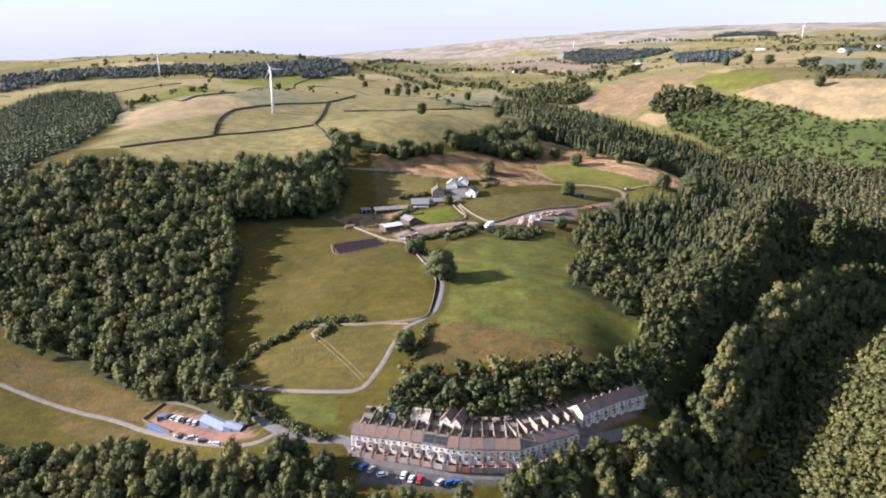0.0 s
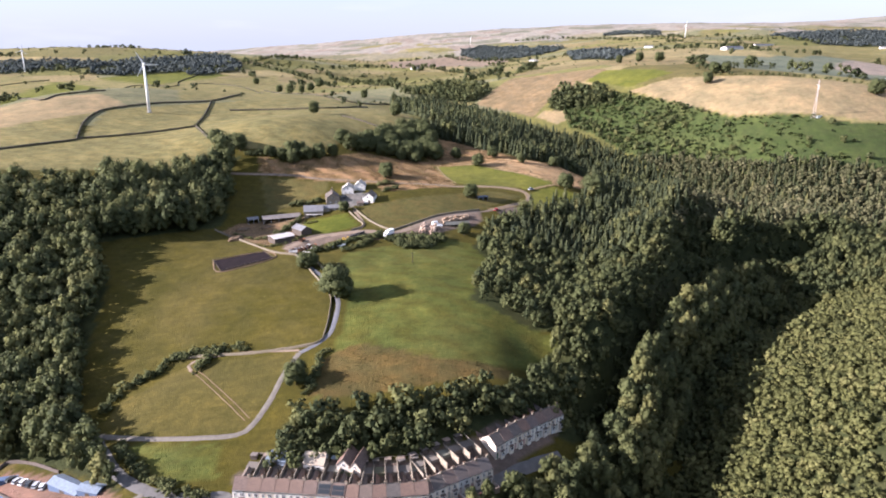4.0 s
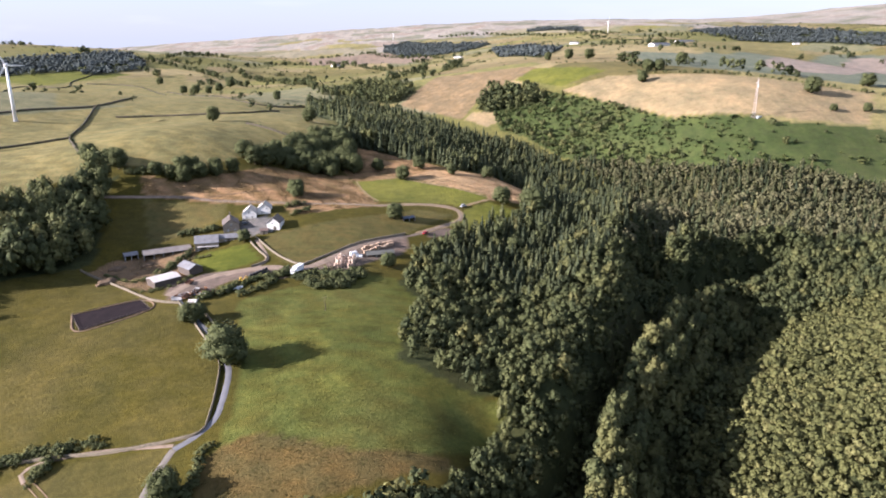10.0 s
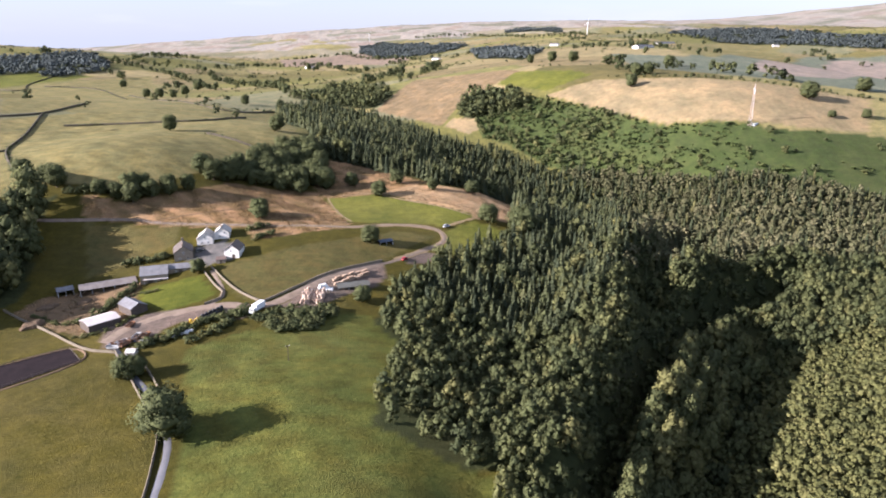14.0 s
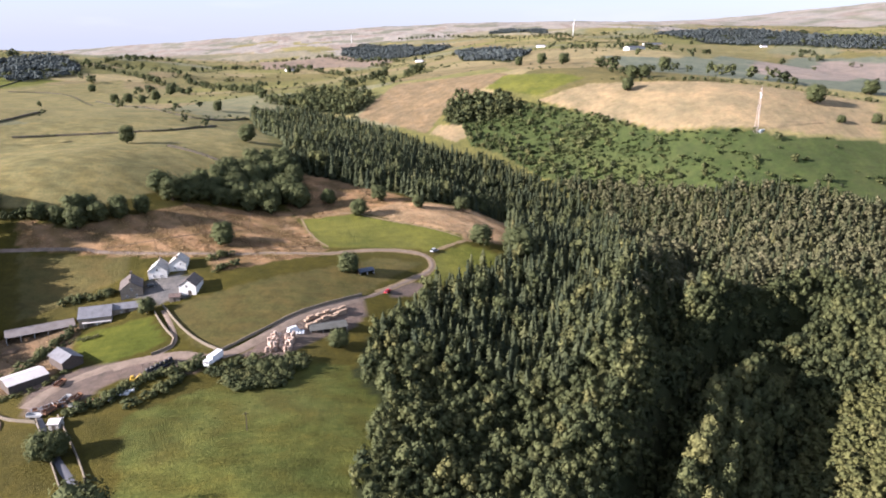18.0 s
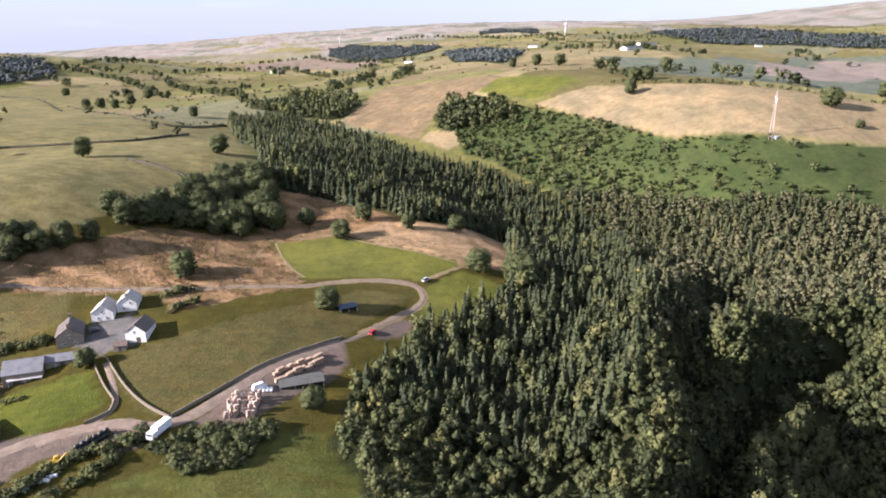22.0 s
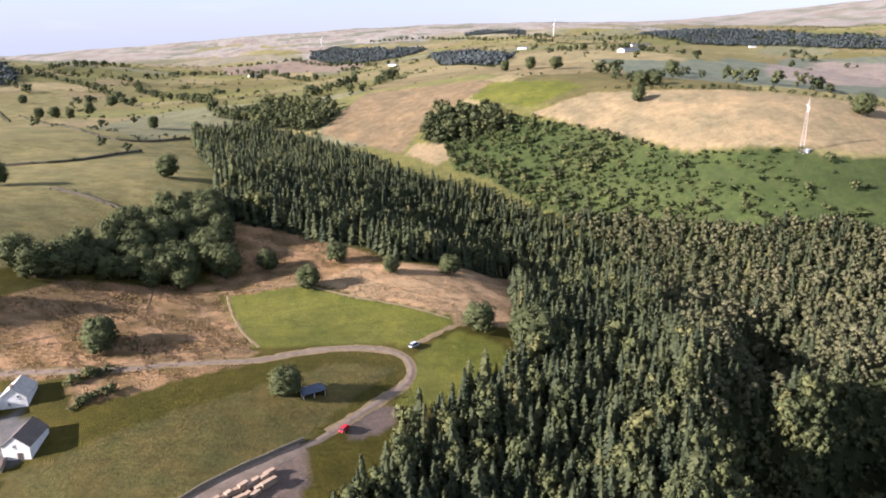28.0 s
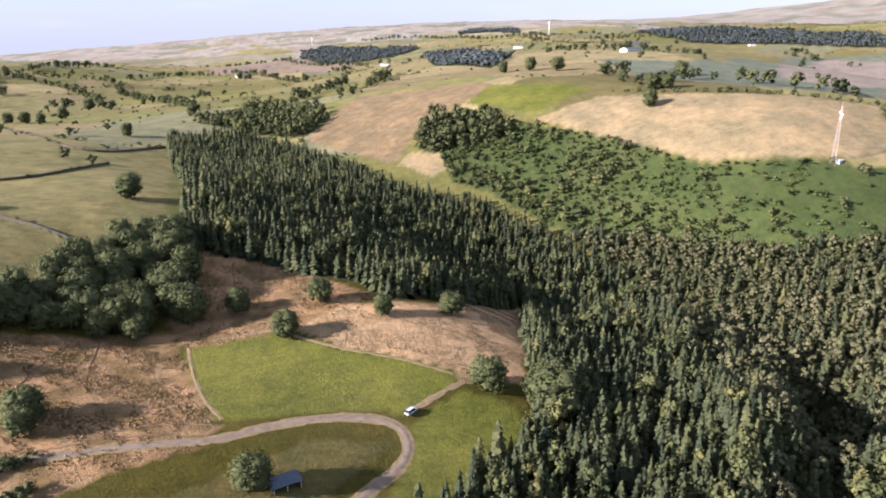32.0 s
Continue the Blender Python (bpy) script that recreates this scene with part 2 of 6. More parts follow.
# woods: name, kind of tree, outline, spacing, heights
WOODS = [
    ("conifer_wood", "spruce", [(-27, 966), (27, 1001), (84, 922), (140, 804), (194, 772), (225, 726), (248, 684), (251, 640), (192, 501), (188, 479), (142, 422), (116, 404), (96, 410), (78, 423), (58, 432), (48, 442), (84, 488), (100, 496), (114, 508), (133, 522), (135, 540), (144, 566), (180, 661), (126, 601), (97, 596), (88, 615), (69, 622), (48, 637), (36, 639), (21, 643), (13, 663), (13, 718), (-6, 826)], 4.4, (9, 16), "dense plantation of dark spruces above a gorge"),
    ("valley_trees", "birch", [(143, 472), (193, 487), (198, 511), (257, 651), (252, 694), (229, 736), (264, 711), (328, 649), (383, 626), (435, 591), (498, 566), (410, 490), (340, 489), (281, 489), (206, 476)], 4.6, (5, 10), "mixed small trees covering a valley side"),
    ("gorge_wood", "oak_mid", [(49, 454), (60, 445), (80, 435), (100, 422), (120, 414), (155, 447), (193, 487), (198, 511), (257, 651), (252, 694), (229, 736), (264, 711), (328, 649), (383, 626), (435, 591), (498, 566), (393, 475), (327, 474), (326, 427), (273, 420), (238, 411), (166, 341), (132, 290), (62, 263), (48, 272), (41, 278), (53, 294), (70, 318), (71, 322), (58, 322), (46, 329), (30, 339), (34, 354), (47, 397), (38, 417)], 5.8, (7, 11), "mixed oak wood filling a deep gorge"),
    ("gorge_wood", "oak_mid", [(256, 472), (280, 488), (312, 489), (378, 493), (424, 481), (318, 370), (318, 417), (279, 431), (247, 430)], 5.8, (8, 12), "mixed trees along the shoulder of a gorge"),
    ("hillside_wood", "oak", [(-204, 494), (-190, 504), (-178, 496), (-168, 499), (-154, 512), (-140, 528), (-131, 541), (-126, 546), (-130, 525), (-132, 519), (-125, 496), (-120, 468), (-123, 455), (-139, 446), (-154, 436), (-163, 431), (-177, 427)], 8.0, (17, 22), "tall dark corner of the hillside wood above the farm"),
    ("young_wood", "young", [(127, 290), (161, 340), (239, 419), (282, 436), (347, 454), (400, 454), (305, 375), (142, 150), (67, 179), (93, 248)], 4.2, (4.5, 7), "dense young trees on a steep slope"),
    ("hillside_wood", "oak_mid", [(-124, 459), (-139, 447), (-160, 433), (-185, 420), (-177, 401), (-162, 386), (-152, 332), (-146, 304), (-139, 288), (-129, 276), (-113, 257), (-100, 238), (-102, 235), (-111, 244), (-130, 256), (-151, 269), (-170, 274), (-190, 286), (-214, 297), (-265, 313), (-377, 384), (-348, 426), (-331, 464), (-297, 483), (-250, 477), (-204, 489), (-163, 498), (-132, 511)], 6.6, (11, 17), "broadleaved wood on a hillside beside pasture"),
    ("mixed_trees", "oak_mid", [(-27, 966), (27, 1001), (84, 922), (140, 804), (194, 772), (225, 726), (248, 684), (251, 640), (192, 501), (188, 479), (142, 422), (116, 404), (96, 410), (78, 423), (58, 432), (48, 442), (84, 488), (100, 496), (114, 508), (133, 522), (135, 540), (144, 566), (180, 661), (126, 601), (97, 596), (88, 615), (69, 622), (48, 637), (36, 639), (21, 643), (13, 663), (13, 718), (-6, 826)], 12, (8, 15), "scattered broadleaved trees among spruces"),
    ("ridge_wood", "spruce_tiny", [(-601, 1041), (-396, 651), (-375, 551), (-382, 508), (-351, 430), (-483, 496), (-1036, 1090), (-980, 1240), (-1011, 1385), (-975, 1429), (-800, 1331), (-395, 690)], 7.2, (8, 12), "conifer plantation over a far ridge"),
    ("valley_wood", "oak", [(-228, 245), (-176, 239), (-159, 235), (-137, 227), (-120, 222), (-104, 218), (-93, 218), (-78, 219), (-67, 221), (-60, 213), (-50, 202), (-25, 202), (-6, 205), (2, 210), (14, 221), (23, 229), (46, 242), (59, 252), (73, 267), (110, 279), (83, 207), (3, 188), (-54, 183), (-113, 181), (-219, 188)], 6.8, (8, 14), "broadleaved trees on the valley side below the houses"),
    ("scrub", "oak_far", [(-50, 239), (-48, 254), (-47, 262), (-30, 265), (-10, 263), (11, 268), (36, 277), (47, 285), (54, 278), (45, 267), (25, 255), (16, 249), (2, 244), (-21, 242), (-34, 240)], 4.4, (3.5, 9.5), "scrub and small trees behind the terraced houses"),
    ("copse", "oak_far", [(193, 923), (225, 902), (245, 869), (248, 840), (210, 848), (178, 858), (171, 879)], 8, (8, 13), "dark copse at the head of a bracken slope"),
    ("copse", "oak_far", [(-7, 1078), (58, 1156), (110, 1066), (119, 1019), (88, 977), (39, 1012)], 9, (8, 12), "broadleaved copse in a side valley"),
    ("far_wood", "oak_dot", [(210, 2874), (301, 2929), (436, 2684), (560, 2510), (477, 2302), (357, 2211), (242, 2366), (187, 2560)], 9.5, (5, 10), "distant dark wood on a hillside"),
    ("far_wood", "oak_dot", [(461, 2082), (522, 1854), (416, 1321), (329, 1154), (333, 1439)], 9.5, (5, 10), "distant dark wood on a hillside"),
    ("far_wood", "oak_dot", [(-588, 1895), (-557, 2010), (-492, 1991), (-411, 1712), (-449, 1593), (-481, 1580)], 9.5, (5, 10), "distant dark wood on a hillside"),
    ("far_wood", "oak_dot", [(1124, 2223), (1285, 2333), (1479, 2343), (1570, 2153), (1590, 1984), (1642, 1860), (1672, 1758), (1589, 1674), (1529, 1737), (1371, 1892), (1175, 1992)], 9.5, (5, 10), "distant dark wood on a hillside"),
    ("far_wood", "oak_dot", [(-734, 1677), (-648, 1803), (-546, 1928), (-450, 1928), (-407, 1743), (-495, 1642), (-604, 1526), (-680, 1550)], 9.5, (5, 10), "distant dark wood on a hillside"),
    ("far_wood", "oak_dot", [(-1324, 1699), (-1152, 1723), (-909, 1732), (-729, 1736), (-705, 1642), (-868, 1568), (-1073, 1556), (-1138, 1448)], 9.5, (5, 10), "distant dark wood on a hillside"),
    ("far_wood", "oak_dot", [(794, 2925), (880, 2978), (984, 2799), (927, 2615), (821, 2714), (770, 2798)], 9.5, (5, 10), "distant dark wood on a hillside"),
]

# lanes and tracks: name, line, width, surface
LINES = [
    ("lane", [(-68.6, 412.1), (-55.1, 385.2), (-45.7, 369.4), (-38.1, 352.6), (-34.2, 339.1), (-34.3, 324.7), (-36.0, 313.6), (-41.7, 306.9), (-47.7, 303.3)], 3.0, "wet", "grey tarmac farm lane between stone walls"),
    ("lane", [(-47.7, 303.3), (-52.0, 291.8), (-55.6, 274.1), (-59.7, 261.9), (-65.0, 257.4), (-81.7, 258.8), (-98.4, 262.9), (-113.9, 268.8), (-125.6, 274.1)], 3.2, "lane", "pale worn farm lane between pastures"),
    ("track", [(-48.0, 305.2), (-72.2, 309.8), (-91.6, 311.1), (-97.5, 307.8), (-95.0, 303.5)], 1.9, "gravel", "stony track along the foot of a pasture"),
    ("track", [(-95.0, 303.5), (-89.0, 297.0), (-72.9, 277.2), (-62.9, 264.5)], 0.5, "rut", "faint wheel rut across a hay field"),
    ("track", [(-93.4, 304.4), (-87.4, 298.2), (-71.3, 278.5), (-61.5, 265.8)], 0.5, "rut", "faint wheel rut across a hay field"),
    ("track", [(-70.5, 526.4), (-48.0, 533.5), (-22.0, 545.0), (-6.0, 552.0)], 0.6, "rut", "faint wheel rut across dry grass"),
    ("track", [(-6.0, 524.0), (8.0, 527.0), (22.0, 529.5), (34.0, 526.5)], 0.7, "rut", "faint wheel rut beside a farm track"),
    ("track", [(-10.0, 521.0), (6.0, 523.2), (24.0, 525.0)], 0.5, "rut", "faint wheel rut beside a farm track"),
    ("road", [(-125.6, 274.1), (-106.1, 247.7), (-89.2, 234.3), (-73.7, 229.6), (-62.2, 229.3), (-54.0, 222.4), (-40.5, 220.0), (-18.9, 219.0), (-4.1, 219.0), (8.5, 223.2), (23.9, 232.0), (37.9, 241.8), (58.0, 255.0)], 5.4, "asphalt", "grey tarmac street beside terraced houses"),
    ("track", [(-255.3, 286.8), (-232.5, 279.9), (-210.8, 273.6), (-182.3, 264.8), (-158.8, 252.8), (-133.1, 238.9), (-111.7, 230.2), (-99.4, 229.4), (-91.3, 233.6)], 2.8, "lane", "pale gravel track to the yard"),
    ("track", [(-71.8, 412.4), (-65.5, 423.8), (-55.2, 431.2), (-44.9, 434.4), (-26.1, 435.4), (-16.0, 431.5), (-6.4, 433.6), (3.1, 441.6), (20.1, 458.7), (46.9, 477.1)], 6, "gravel", "pale gravel farm road"),
    ("path", [(-47.8, 430.6), (-32.4, 438.8), (-28.8, 447.0), (-33.1, 461.8), (-36.7, 471.0)], 2.5, "gravel", "pale gravel drive to the farmhouse"),
    ("track", [(-141.1, 524.3), (-108.4, 525.9), (-94.7, 526.4), (-80.5, 526.1), (-65.6, 523.2), (-10.3, 518.1), (3.7, 519.2), (18.4, 519.8), (33.8, 520.5), (46.8, 524.2), (60.6, 526.7), (74.7, 526.2), (85.0, 522.6), (87.5, 515.4), (84.8, 508.6), (77.6, 502.2), (66.6, 493.0), (58.2, 485.3), (50.7, 479.0), (46.9, 477.1)], 2.9, "gravel", "rutted earth track curving round a meadow"),
    ("track", [(-23.6, 549.4), (-21.1, 558.6), (-17.8, 568.4)], 0.5, "rut", "faint wheel rut across dry grass"),
    ("track", [(-5.8, 551.0), (-6.1, 562.6), (-5.8, 577.9)], 0.5, "rut", "faint wheel rut across dry grass"),
]

# field walls, hedges and rows of trees
WALLS = [
    [(-324, 538), (-297, 560), (-268, 586), (-269, 597), (-286, 649), (-290, 694), (-276, 722)],
    [(-276, 722), (-255, 752), (-214, 791), (-198, 857)],
    [(-213, 788), (-200, 715), (-188, 646), (-160, 578), (-144, 565)],
    [(-266, 593), (-222, 618), (-186, 640)],
    [(-655, 1134), (-391, 762), (-360, 767), (-327, 794)],
    [(-823, 1366), (-780, 1425), (-724, 1469)],
    [(-344, 794), (-513, 1319), (-437, 1347), (-462, 1456), (-468, 1646)],
    [(-248, 1230), (-93, 912), (-27, 951)],
    [(-183, 745), (-151, 751), (-105, 755), (-71, 768), (-49, 841)],
    [(-61, 662), (-39, 650), (-20, 638)],
    [(-427, 1422), (-334, 1382), (-229, 1136)],
]
LANE_WALLS = [
    [(-65.2, 403.7), (-49.4, 370.5), (-39.2, 348.2), (-37.6, 331.0), (-38.0, 315.1), (-40.0, 308.4), (-50.6, 307.3), (-70.2, 308.2), (-86.6, 311.3), (-108.9, 314.4)],
    [(-58.8, 404.2), (-44.0, 374.4), (-38.3, 358.7)],
    [(-122.9, 451.6), (-99.8, 431.1), (-78.2, 408.9), (-65.0, 402.3)],
    [(-37.3, 474.5), (-26.8, 454.1), (-18.1, 441.9), (-10.5, 434.8)],
    [(-10.5, 434.8), (3.0, 446.5), (20.1, 461.9), (47.6, 479.6)],
    [(-40.0, 470.2), (-34.0, 456.5), (-28.9, 446.9), (-29.1, 441.8), (-35.8, 437.4)],
]
HEDGES = [
    [(-46.0, 410.0), (-38.5, 416.5), (-30.0, 422.0), (-20.0, 427.0), (-13.5, 429.0)],
    [(-56.0, 404.0), (-50.0, 407.0), (-44.0, 411.0)],
    [(-37.5, 404.8), (-29.3, 410.7), (-21.8, 418.9)],
    [(-127.8, 287.0), (-122.5, 300.6), (-109.8, 307.1), (-105.9, 314.2), (-84.9, 314.3), (-72.8, 312.8)],
    [(-81.5, 439.8), (-76.0, 457.4), (-70.9, 467.5)],
    [(-12.9, 420.6), (-2.7, 409.2), (4.3, 413.4), (15.5, 424.8)],
    [(-81.0, 489.4), (-66.0, 491.1), (-59.3, 491.1)],
    [(-21.4, 511.3), (-15.6, 517.0), (-11.3, 516.2)],
    [(-35.9, 300.4), (-37.9, 288.3), (-41.2, 275.5)],
    [(-110.3, 262.7), (-97.8, 245.9), (-81.9, 233.8), (-69.4, 230.5)],
    [(-31.2, 422.5), (-19.9, 424.1), (-14.3, 426.9)],
    [(-8.4, 421.0), (0.3, 411.3), (8.7, 409.3), (20.6, 424.1)],
    [(-18.5, 498.6), (-14.8, 503.6), (-8.8, 505.5)],
    [(-123.2, 546.0), (-95.4, 547.5)],
    [(-93.7, 302.4), (-84.7, 313.3)],
]
THICKET = [(-9, 424), (-4, 413), (2, 409), (9, 410), (16, 417), (23, 425), (17, 430), (9, 427), (2, 428)]
WEEDS = [
    [(-44.3, 413.9), (-37.8, 422.4), (-27.1, 431.2)],
    [(-109.1, 446.6), (-94.4, 436.0), (-82.3, 441.5), (-71.9, 458.1), (-59.5, 459.2)],
    [(-85.1, 420.0), (-73.3, 424.7), (-64.5, 435.7)],
]
VERGES = [
    ([(22.5, 573.0), (24.5, 560.0), (27.5, 547.0), (31.0, 537.0), (35.0, 529.5)], 1.2),
    ([(30.0, 576.5), (50.0, 578.0), (61.0, 570.0), (74.0, 560.5), (92.0, 552.0), (109.0, 543.5)], 1.2),
    ([(90.0, 527.0), (99.0, 532.5), (109.0, 538.5), (118.0, 541.0)], 1.8),
]
YARD_WALLS = [
    [(-165.2, 261.2), (-162.5, 265.7), (-159.4, 270.5), (-147.2, 266.5), (-131.0, 256.0)],
    [(-165.2, 261.2), (-156.6, 255.6), (-145.3, 248.1)],
]
TREE_ROWS = [
    [(-216, 1954), (-111, 2124), (5, 2220), (88, 1955), (131, 1780)],
    [(-369, 1917), (-246, 1902), (-182, 1686)],
    [(-192, 1682), (-62, 1384), (-8, 1082)],
    [(148, 1138), (196, 1234), (237, 1365)],
    [(86, 1123), (184, 1403)],
    [(-84, 2502), (111, 2531), (304, 2078)],
    [(380, 965), (370, 873), (455, 918), (483, 852), (514, 789)],
    [(445, 3010), (647, 2886), (749, 2483), (899, 2358)],
    [(905, 2037), (1082, 2108), (1190, 2015)],
    [(-801, 1545), (-775, 1606), (-675, 1535)],
    [(-398, 1831), (-310, 1766), (-215, 1593), (-144, 1360)],
    [(-448, 1787), (-337, 2017)],
    [(-498, 1626), (-446, 1742), (-341, 1607)],
    [(-380, 2093), (-309, 2325)],
    [(-455, 1893), (-413, 2008), (-384, 2405)],
    [(1415, 1902), (1582, 1930), (1625, 1840)],
]
BELT = [(-111, 544), (-83, 540), (-66, 551), (-55, 566), (-35, 580), (-15, 580), (14, 580), (26, 592), (26, 625), (20, 648), (8, 652), (-8, 640), (-22, 622), (-35, 594), (-52, 574), (-65, 557), (-89, 550), (-112, 544)]
POND = [(-110.3, 399.9), (-83.7, 410.3), (-76.3, 398.5), (-101.9, 384.4), (-110.3, 399.9)]

# single trees: x, y, height
SINGLE_TREES = [(-35.4, 344.4, 17), (-52.1, 382.5, 8), (-45.9, 282.2, 11), (-127.6, 550.5, 13), (-147.6, 559.9, 12), (-132.8, 554.9, 11), (-135.3, 447.0, 7), (-153.3, 453.4, 12), (119.2, 536.2, 12), (43.2, 500.2, 10), (55.6, 572.4, 10), (69.6, 595.3, 10), (39.1, 595.0, 9), (91.7, 579.7, 8), (120.3, 584.9, 9), (154.3, 670.0, 9), (177.0, 686.4, 9), (-16.3, 529.1, 8), (-52.8, 578.8, 13), (-36.6, 582.8, 11), (-22.1, 582.2, 10), (-5.9, 584.6, 11), (6.3, 583.2, 10), (-14.4, 600.7, 13), (-31.8, 592.8, 9), (-3.8, 610.0, 11), (9.2, 609.8, 11), (-103.8, 544.6, 9), (-94.9, 542.8, 9), (-85.8, 539.6, 11)]
SINGLE_TREES += [(-77.1, 545.6, 10), (-67.8, 549.3, 9), (-58.7, 556.1, 10), (-87.8, 672.7, 12), (-12.1, 697.8, 13), (-308.0, 1446.9, 13), (342.3, 816.2, 13), (485.7, 731.1, 17), (485.3, 696.6, 7), (522.5, 697.4, 9), (366.0, 854.8, 13), (377.8, 851.0, 12), (337.7, 1050.5, 14), (357.2, 1022.6, 14), (311.7, 1063.5, 12), (-214.9, 1188.3, 12), (-195.4, 1179.2, 13), (-173.1, 1155.0, 12), (-168.9, 1226.1, 14), (-173.6, 1378.4, 15), (-62.7, 997.9, 12), (12.6, 2001.7, 14), (33.4, 1993.7, 13), (147.2, 1821.3, 13), (-43.2, 471.3, 7), (34.3, 436.0, 8), (-55.2, 381.3, 9), (6.0, 418.3, 5), (11.7, 417.9, 5), (455.6, 949.7, 14)]
SINGLE_TREES += [(574.1, 764.0, 14), (137.1, 523.8, 19), (-17.1, 535.0, 10), (-38.4, 577.4, 11), (-31.5, 583.1, 9), (5.8, 579.2, 9), (-6.3, 580.1, 8)]

# building plots: front corners, left x, y and right x, y
SITES = {"white_barn": (-31.4, 481.4, -24.2, 480.0), "white_house": (-47.0, 499.1, -41.8, 499.0), "white_wing": (-38.7, 503.7, -33.9, 503.5), "farmhouse": (-56.2, 485.4, -49.4, 486.6), "low_range": (-57.2, 474.4, -46.5, 475.8), "stone_barn": (-69.1, 468.4, -56.9, 469.9), "lean_to": (-67.4, 468.0, -57.1, 469.3), "small_outhouse": (-34.9, 476.7, -30.6, 476.7), "long_shed": (-94.6, 463.4, -71.8, 472.0), "end_shed": (-104.4, 463.7, -98.4, 466.6), "white_shed": (-80.0, 423.5, -69.7, 431.5), "grey_shed": (-66.1, 435.4, -60.4, 440.2), "hut": (-59.3, 396.4, -56.2, 396.0), "yard_shed": (23.5, 446.2, 38.4, 448.0), "field_shelter": (48.6, 498.3, 55.8, 500.6)}
SITES.update({"blue_shed": (-130.7, 247.3, -117.4, 239.9), "blue_shed_b": (-116.6, 239.7, -108.6, 237.3), "blue_box_a": (-158.9, 253.9, -143.4, 246.0), "blue_box_b": (-156.5, 258.3, -149.2, 259.9), "back_bungalow": (-37.2, 238.7, -30.0, 237.6), "back_cottage": (-25.4, 237.3, -20.8, 236.2), "back_cottage_b": (-21.0, 236.2, -16.9, 234.9), "blue_cabin": (-50.5, 241.9, -43.6, 240.0), "far_farm_a": (528.2, 1185.1, 584.9, 1242.2), "far_farm_b": (879.2, 1792.9, 968.3, 1870.1), "far_house": (5.5, 2038.0, 28.3, 2048.8), "far_house_b": (567.3, 1717.6, 582.3, 1703.6), "far_house_c": (324.5, 1927.9, 332.8, 1879.4), "far_house_d": (1280.1, 1898.2, 1297.1, 1895.1)})
SPOTS = {"turbine": (-251.0, 710.1), "turbine_b": (-836.6, 1595.5), "far_turbine": (871.5, 2242.3), "mast": (396.9, 688.3), "lorry_a": (-14.8, 423.0), "lorry_b": (-10.1, 431.2), "pickup": (90.9, 526.8), "pickup_b": (88.4, 524.9), "pole": (1.9, 383.6), "bales_a": (-34.4, 423.7), "bales_b": (-27.5, 429.7), "digger": (-39.2, 418.9), "bags": (-42.9, 415.9), "packs": (11.1, 435.7), "packs_b": (16.6, 443.8), "timber_a": (23.2, 451.6), "timber_b": (38.4, 462.9), "timber_c": (32.4, 458.4), "van_a": (16.6, 446.8), "cars_a": (-53.1, 217.6), "cars_b": (-38.6, 214.6), "cars_c": (-32.1, 213.9), "cars_d": (-21.4, 213.5), "yard_cars_a": (-151.4, 259.8), "yard_cars_b": (-134.3, 249.9), "scrap_a": (-65.5, 408.1), "scrap_b": (-55.8, 414.2), "machine": (-64.2, 425.2), "red_car": (60.0, 484.4), "far_turb_b": (261.8, 3083.4), "farm_car": (-44.8, 492.8), "wood_gate": (47.4, 477.2), "scrap_c": (-141.0, 244.4), "scrap_d": (-115.1, 231.3), "heap_a": (-106.0, 454.7), "heap_b": (-91.6, 458.1), "heap_c": (-106.2, 438.0), "clut_a": (-66.8, 407.5), "clut_b": (-45.7, 409.4)}
TERRACE_A = [(-58.9, 226.7), (-32.4, 224.0), (-16.6, 221.9), (4.3, 223.3)]
TERRACE_B = [(4.3, 223.3), (29.6, 236.3)]
TERRACE_C = [(31.4, 244.8), (61.2, 267.8)]



def height(x, y):
    """Height of the ground, from the sum of its hills and hollows."""
    x, y = np.asarray(x, float), np.asarray(y, float)
    z = np.full(x.shape, 120.0)
    for radius, rows in HILLS:
        for cx, cy, h in rows:
            z += h * np.exp(-((x - cx) ** 2 + (y - cy) ** 2) / (2 * radius * radius))
    cut, rise = np.zeros(x.shape), np.zeros(x.shape)
    for depth, width, line in STREAMS:
        near = np.full(x.shape, 1e9)
        for (ax, ay), (bx, by) in zip(line, line[1:]):
            ux, uy = bx - ax, by - ay
            t = (((x - ax) * ux + (y - ay) * uy) / (ux * ux + uy * uy)).clip(0, 1)
            near = np.minimum(near, (x - ax - t * ux) ** 2 + (y - ay - t * uy) ** 2)
        bed = depth * np.exp(-near / (2 * width * width))
        cut, rise = np.maximum(cut, bed), np.minimum(rise, bed)
    z = z - cut - rise
    far_off = np.hypot(x, y)       # the moors fall away towards the skyline
    z -= far_off * (0.010 + 0.006 * (-x / 2500).clip(0, 1)) * ((far_off - 1900) / 1400).clip(0, 1)
    return z + 6 * mottle(x, y, 420.0, 5) * ((y - 1500) / 900).clip(0, 1)


def mottle(x, y, size, seed, octaves=5):
    """Smooth random patches between about -1 and 1, a patch being some metres across."""
    r = np.random.RandomState(seed)
    out = np.zeros(np.shape(x))
    for k in range(octaves):
        for _ in range(3):
            a, p = r.uniform(0, 6.28, 2)
            w = 2 * math.pi / (size * r.uniform(0.8, 1.3)) * 1.9 ** k
            out += 0.55 ** k * np.sin((np.cos(a) * x + np.sin(a) * y) * w + p + 1.3 * np.sin((np.sin(a) * x - np.cos(a) * y) * w * 0.6))
    return out / 3.2


def ground_at(x, y):
    return float(height(np.array([x]), np.array([y]))[0])


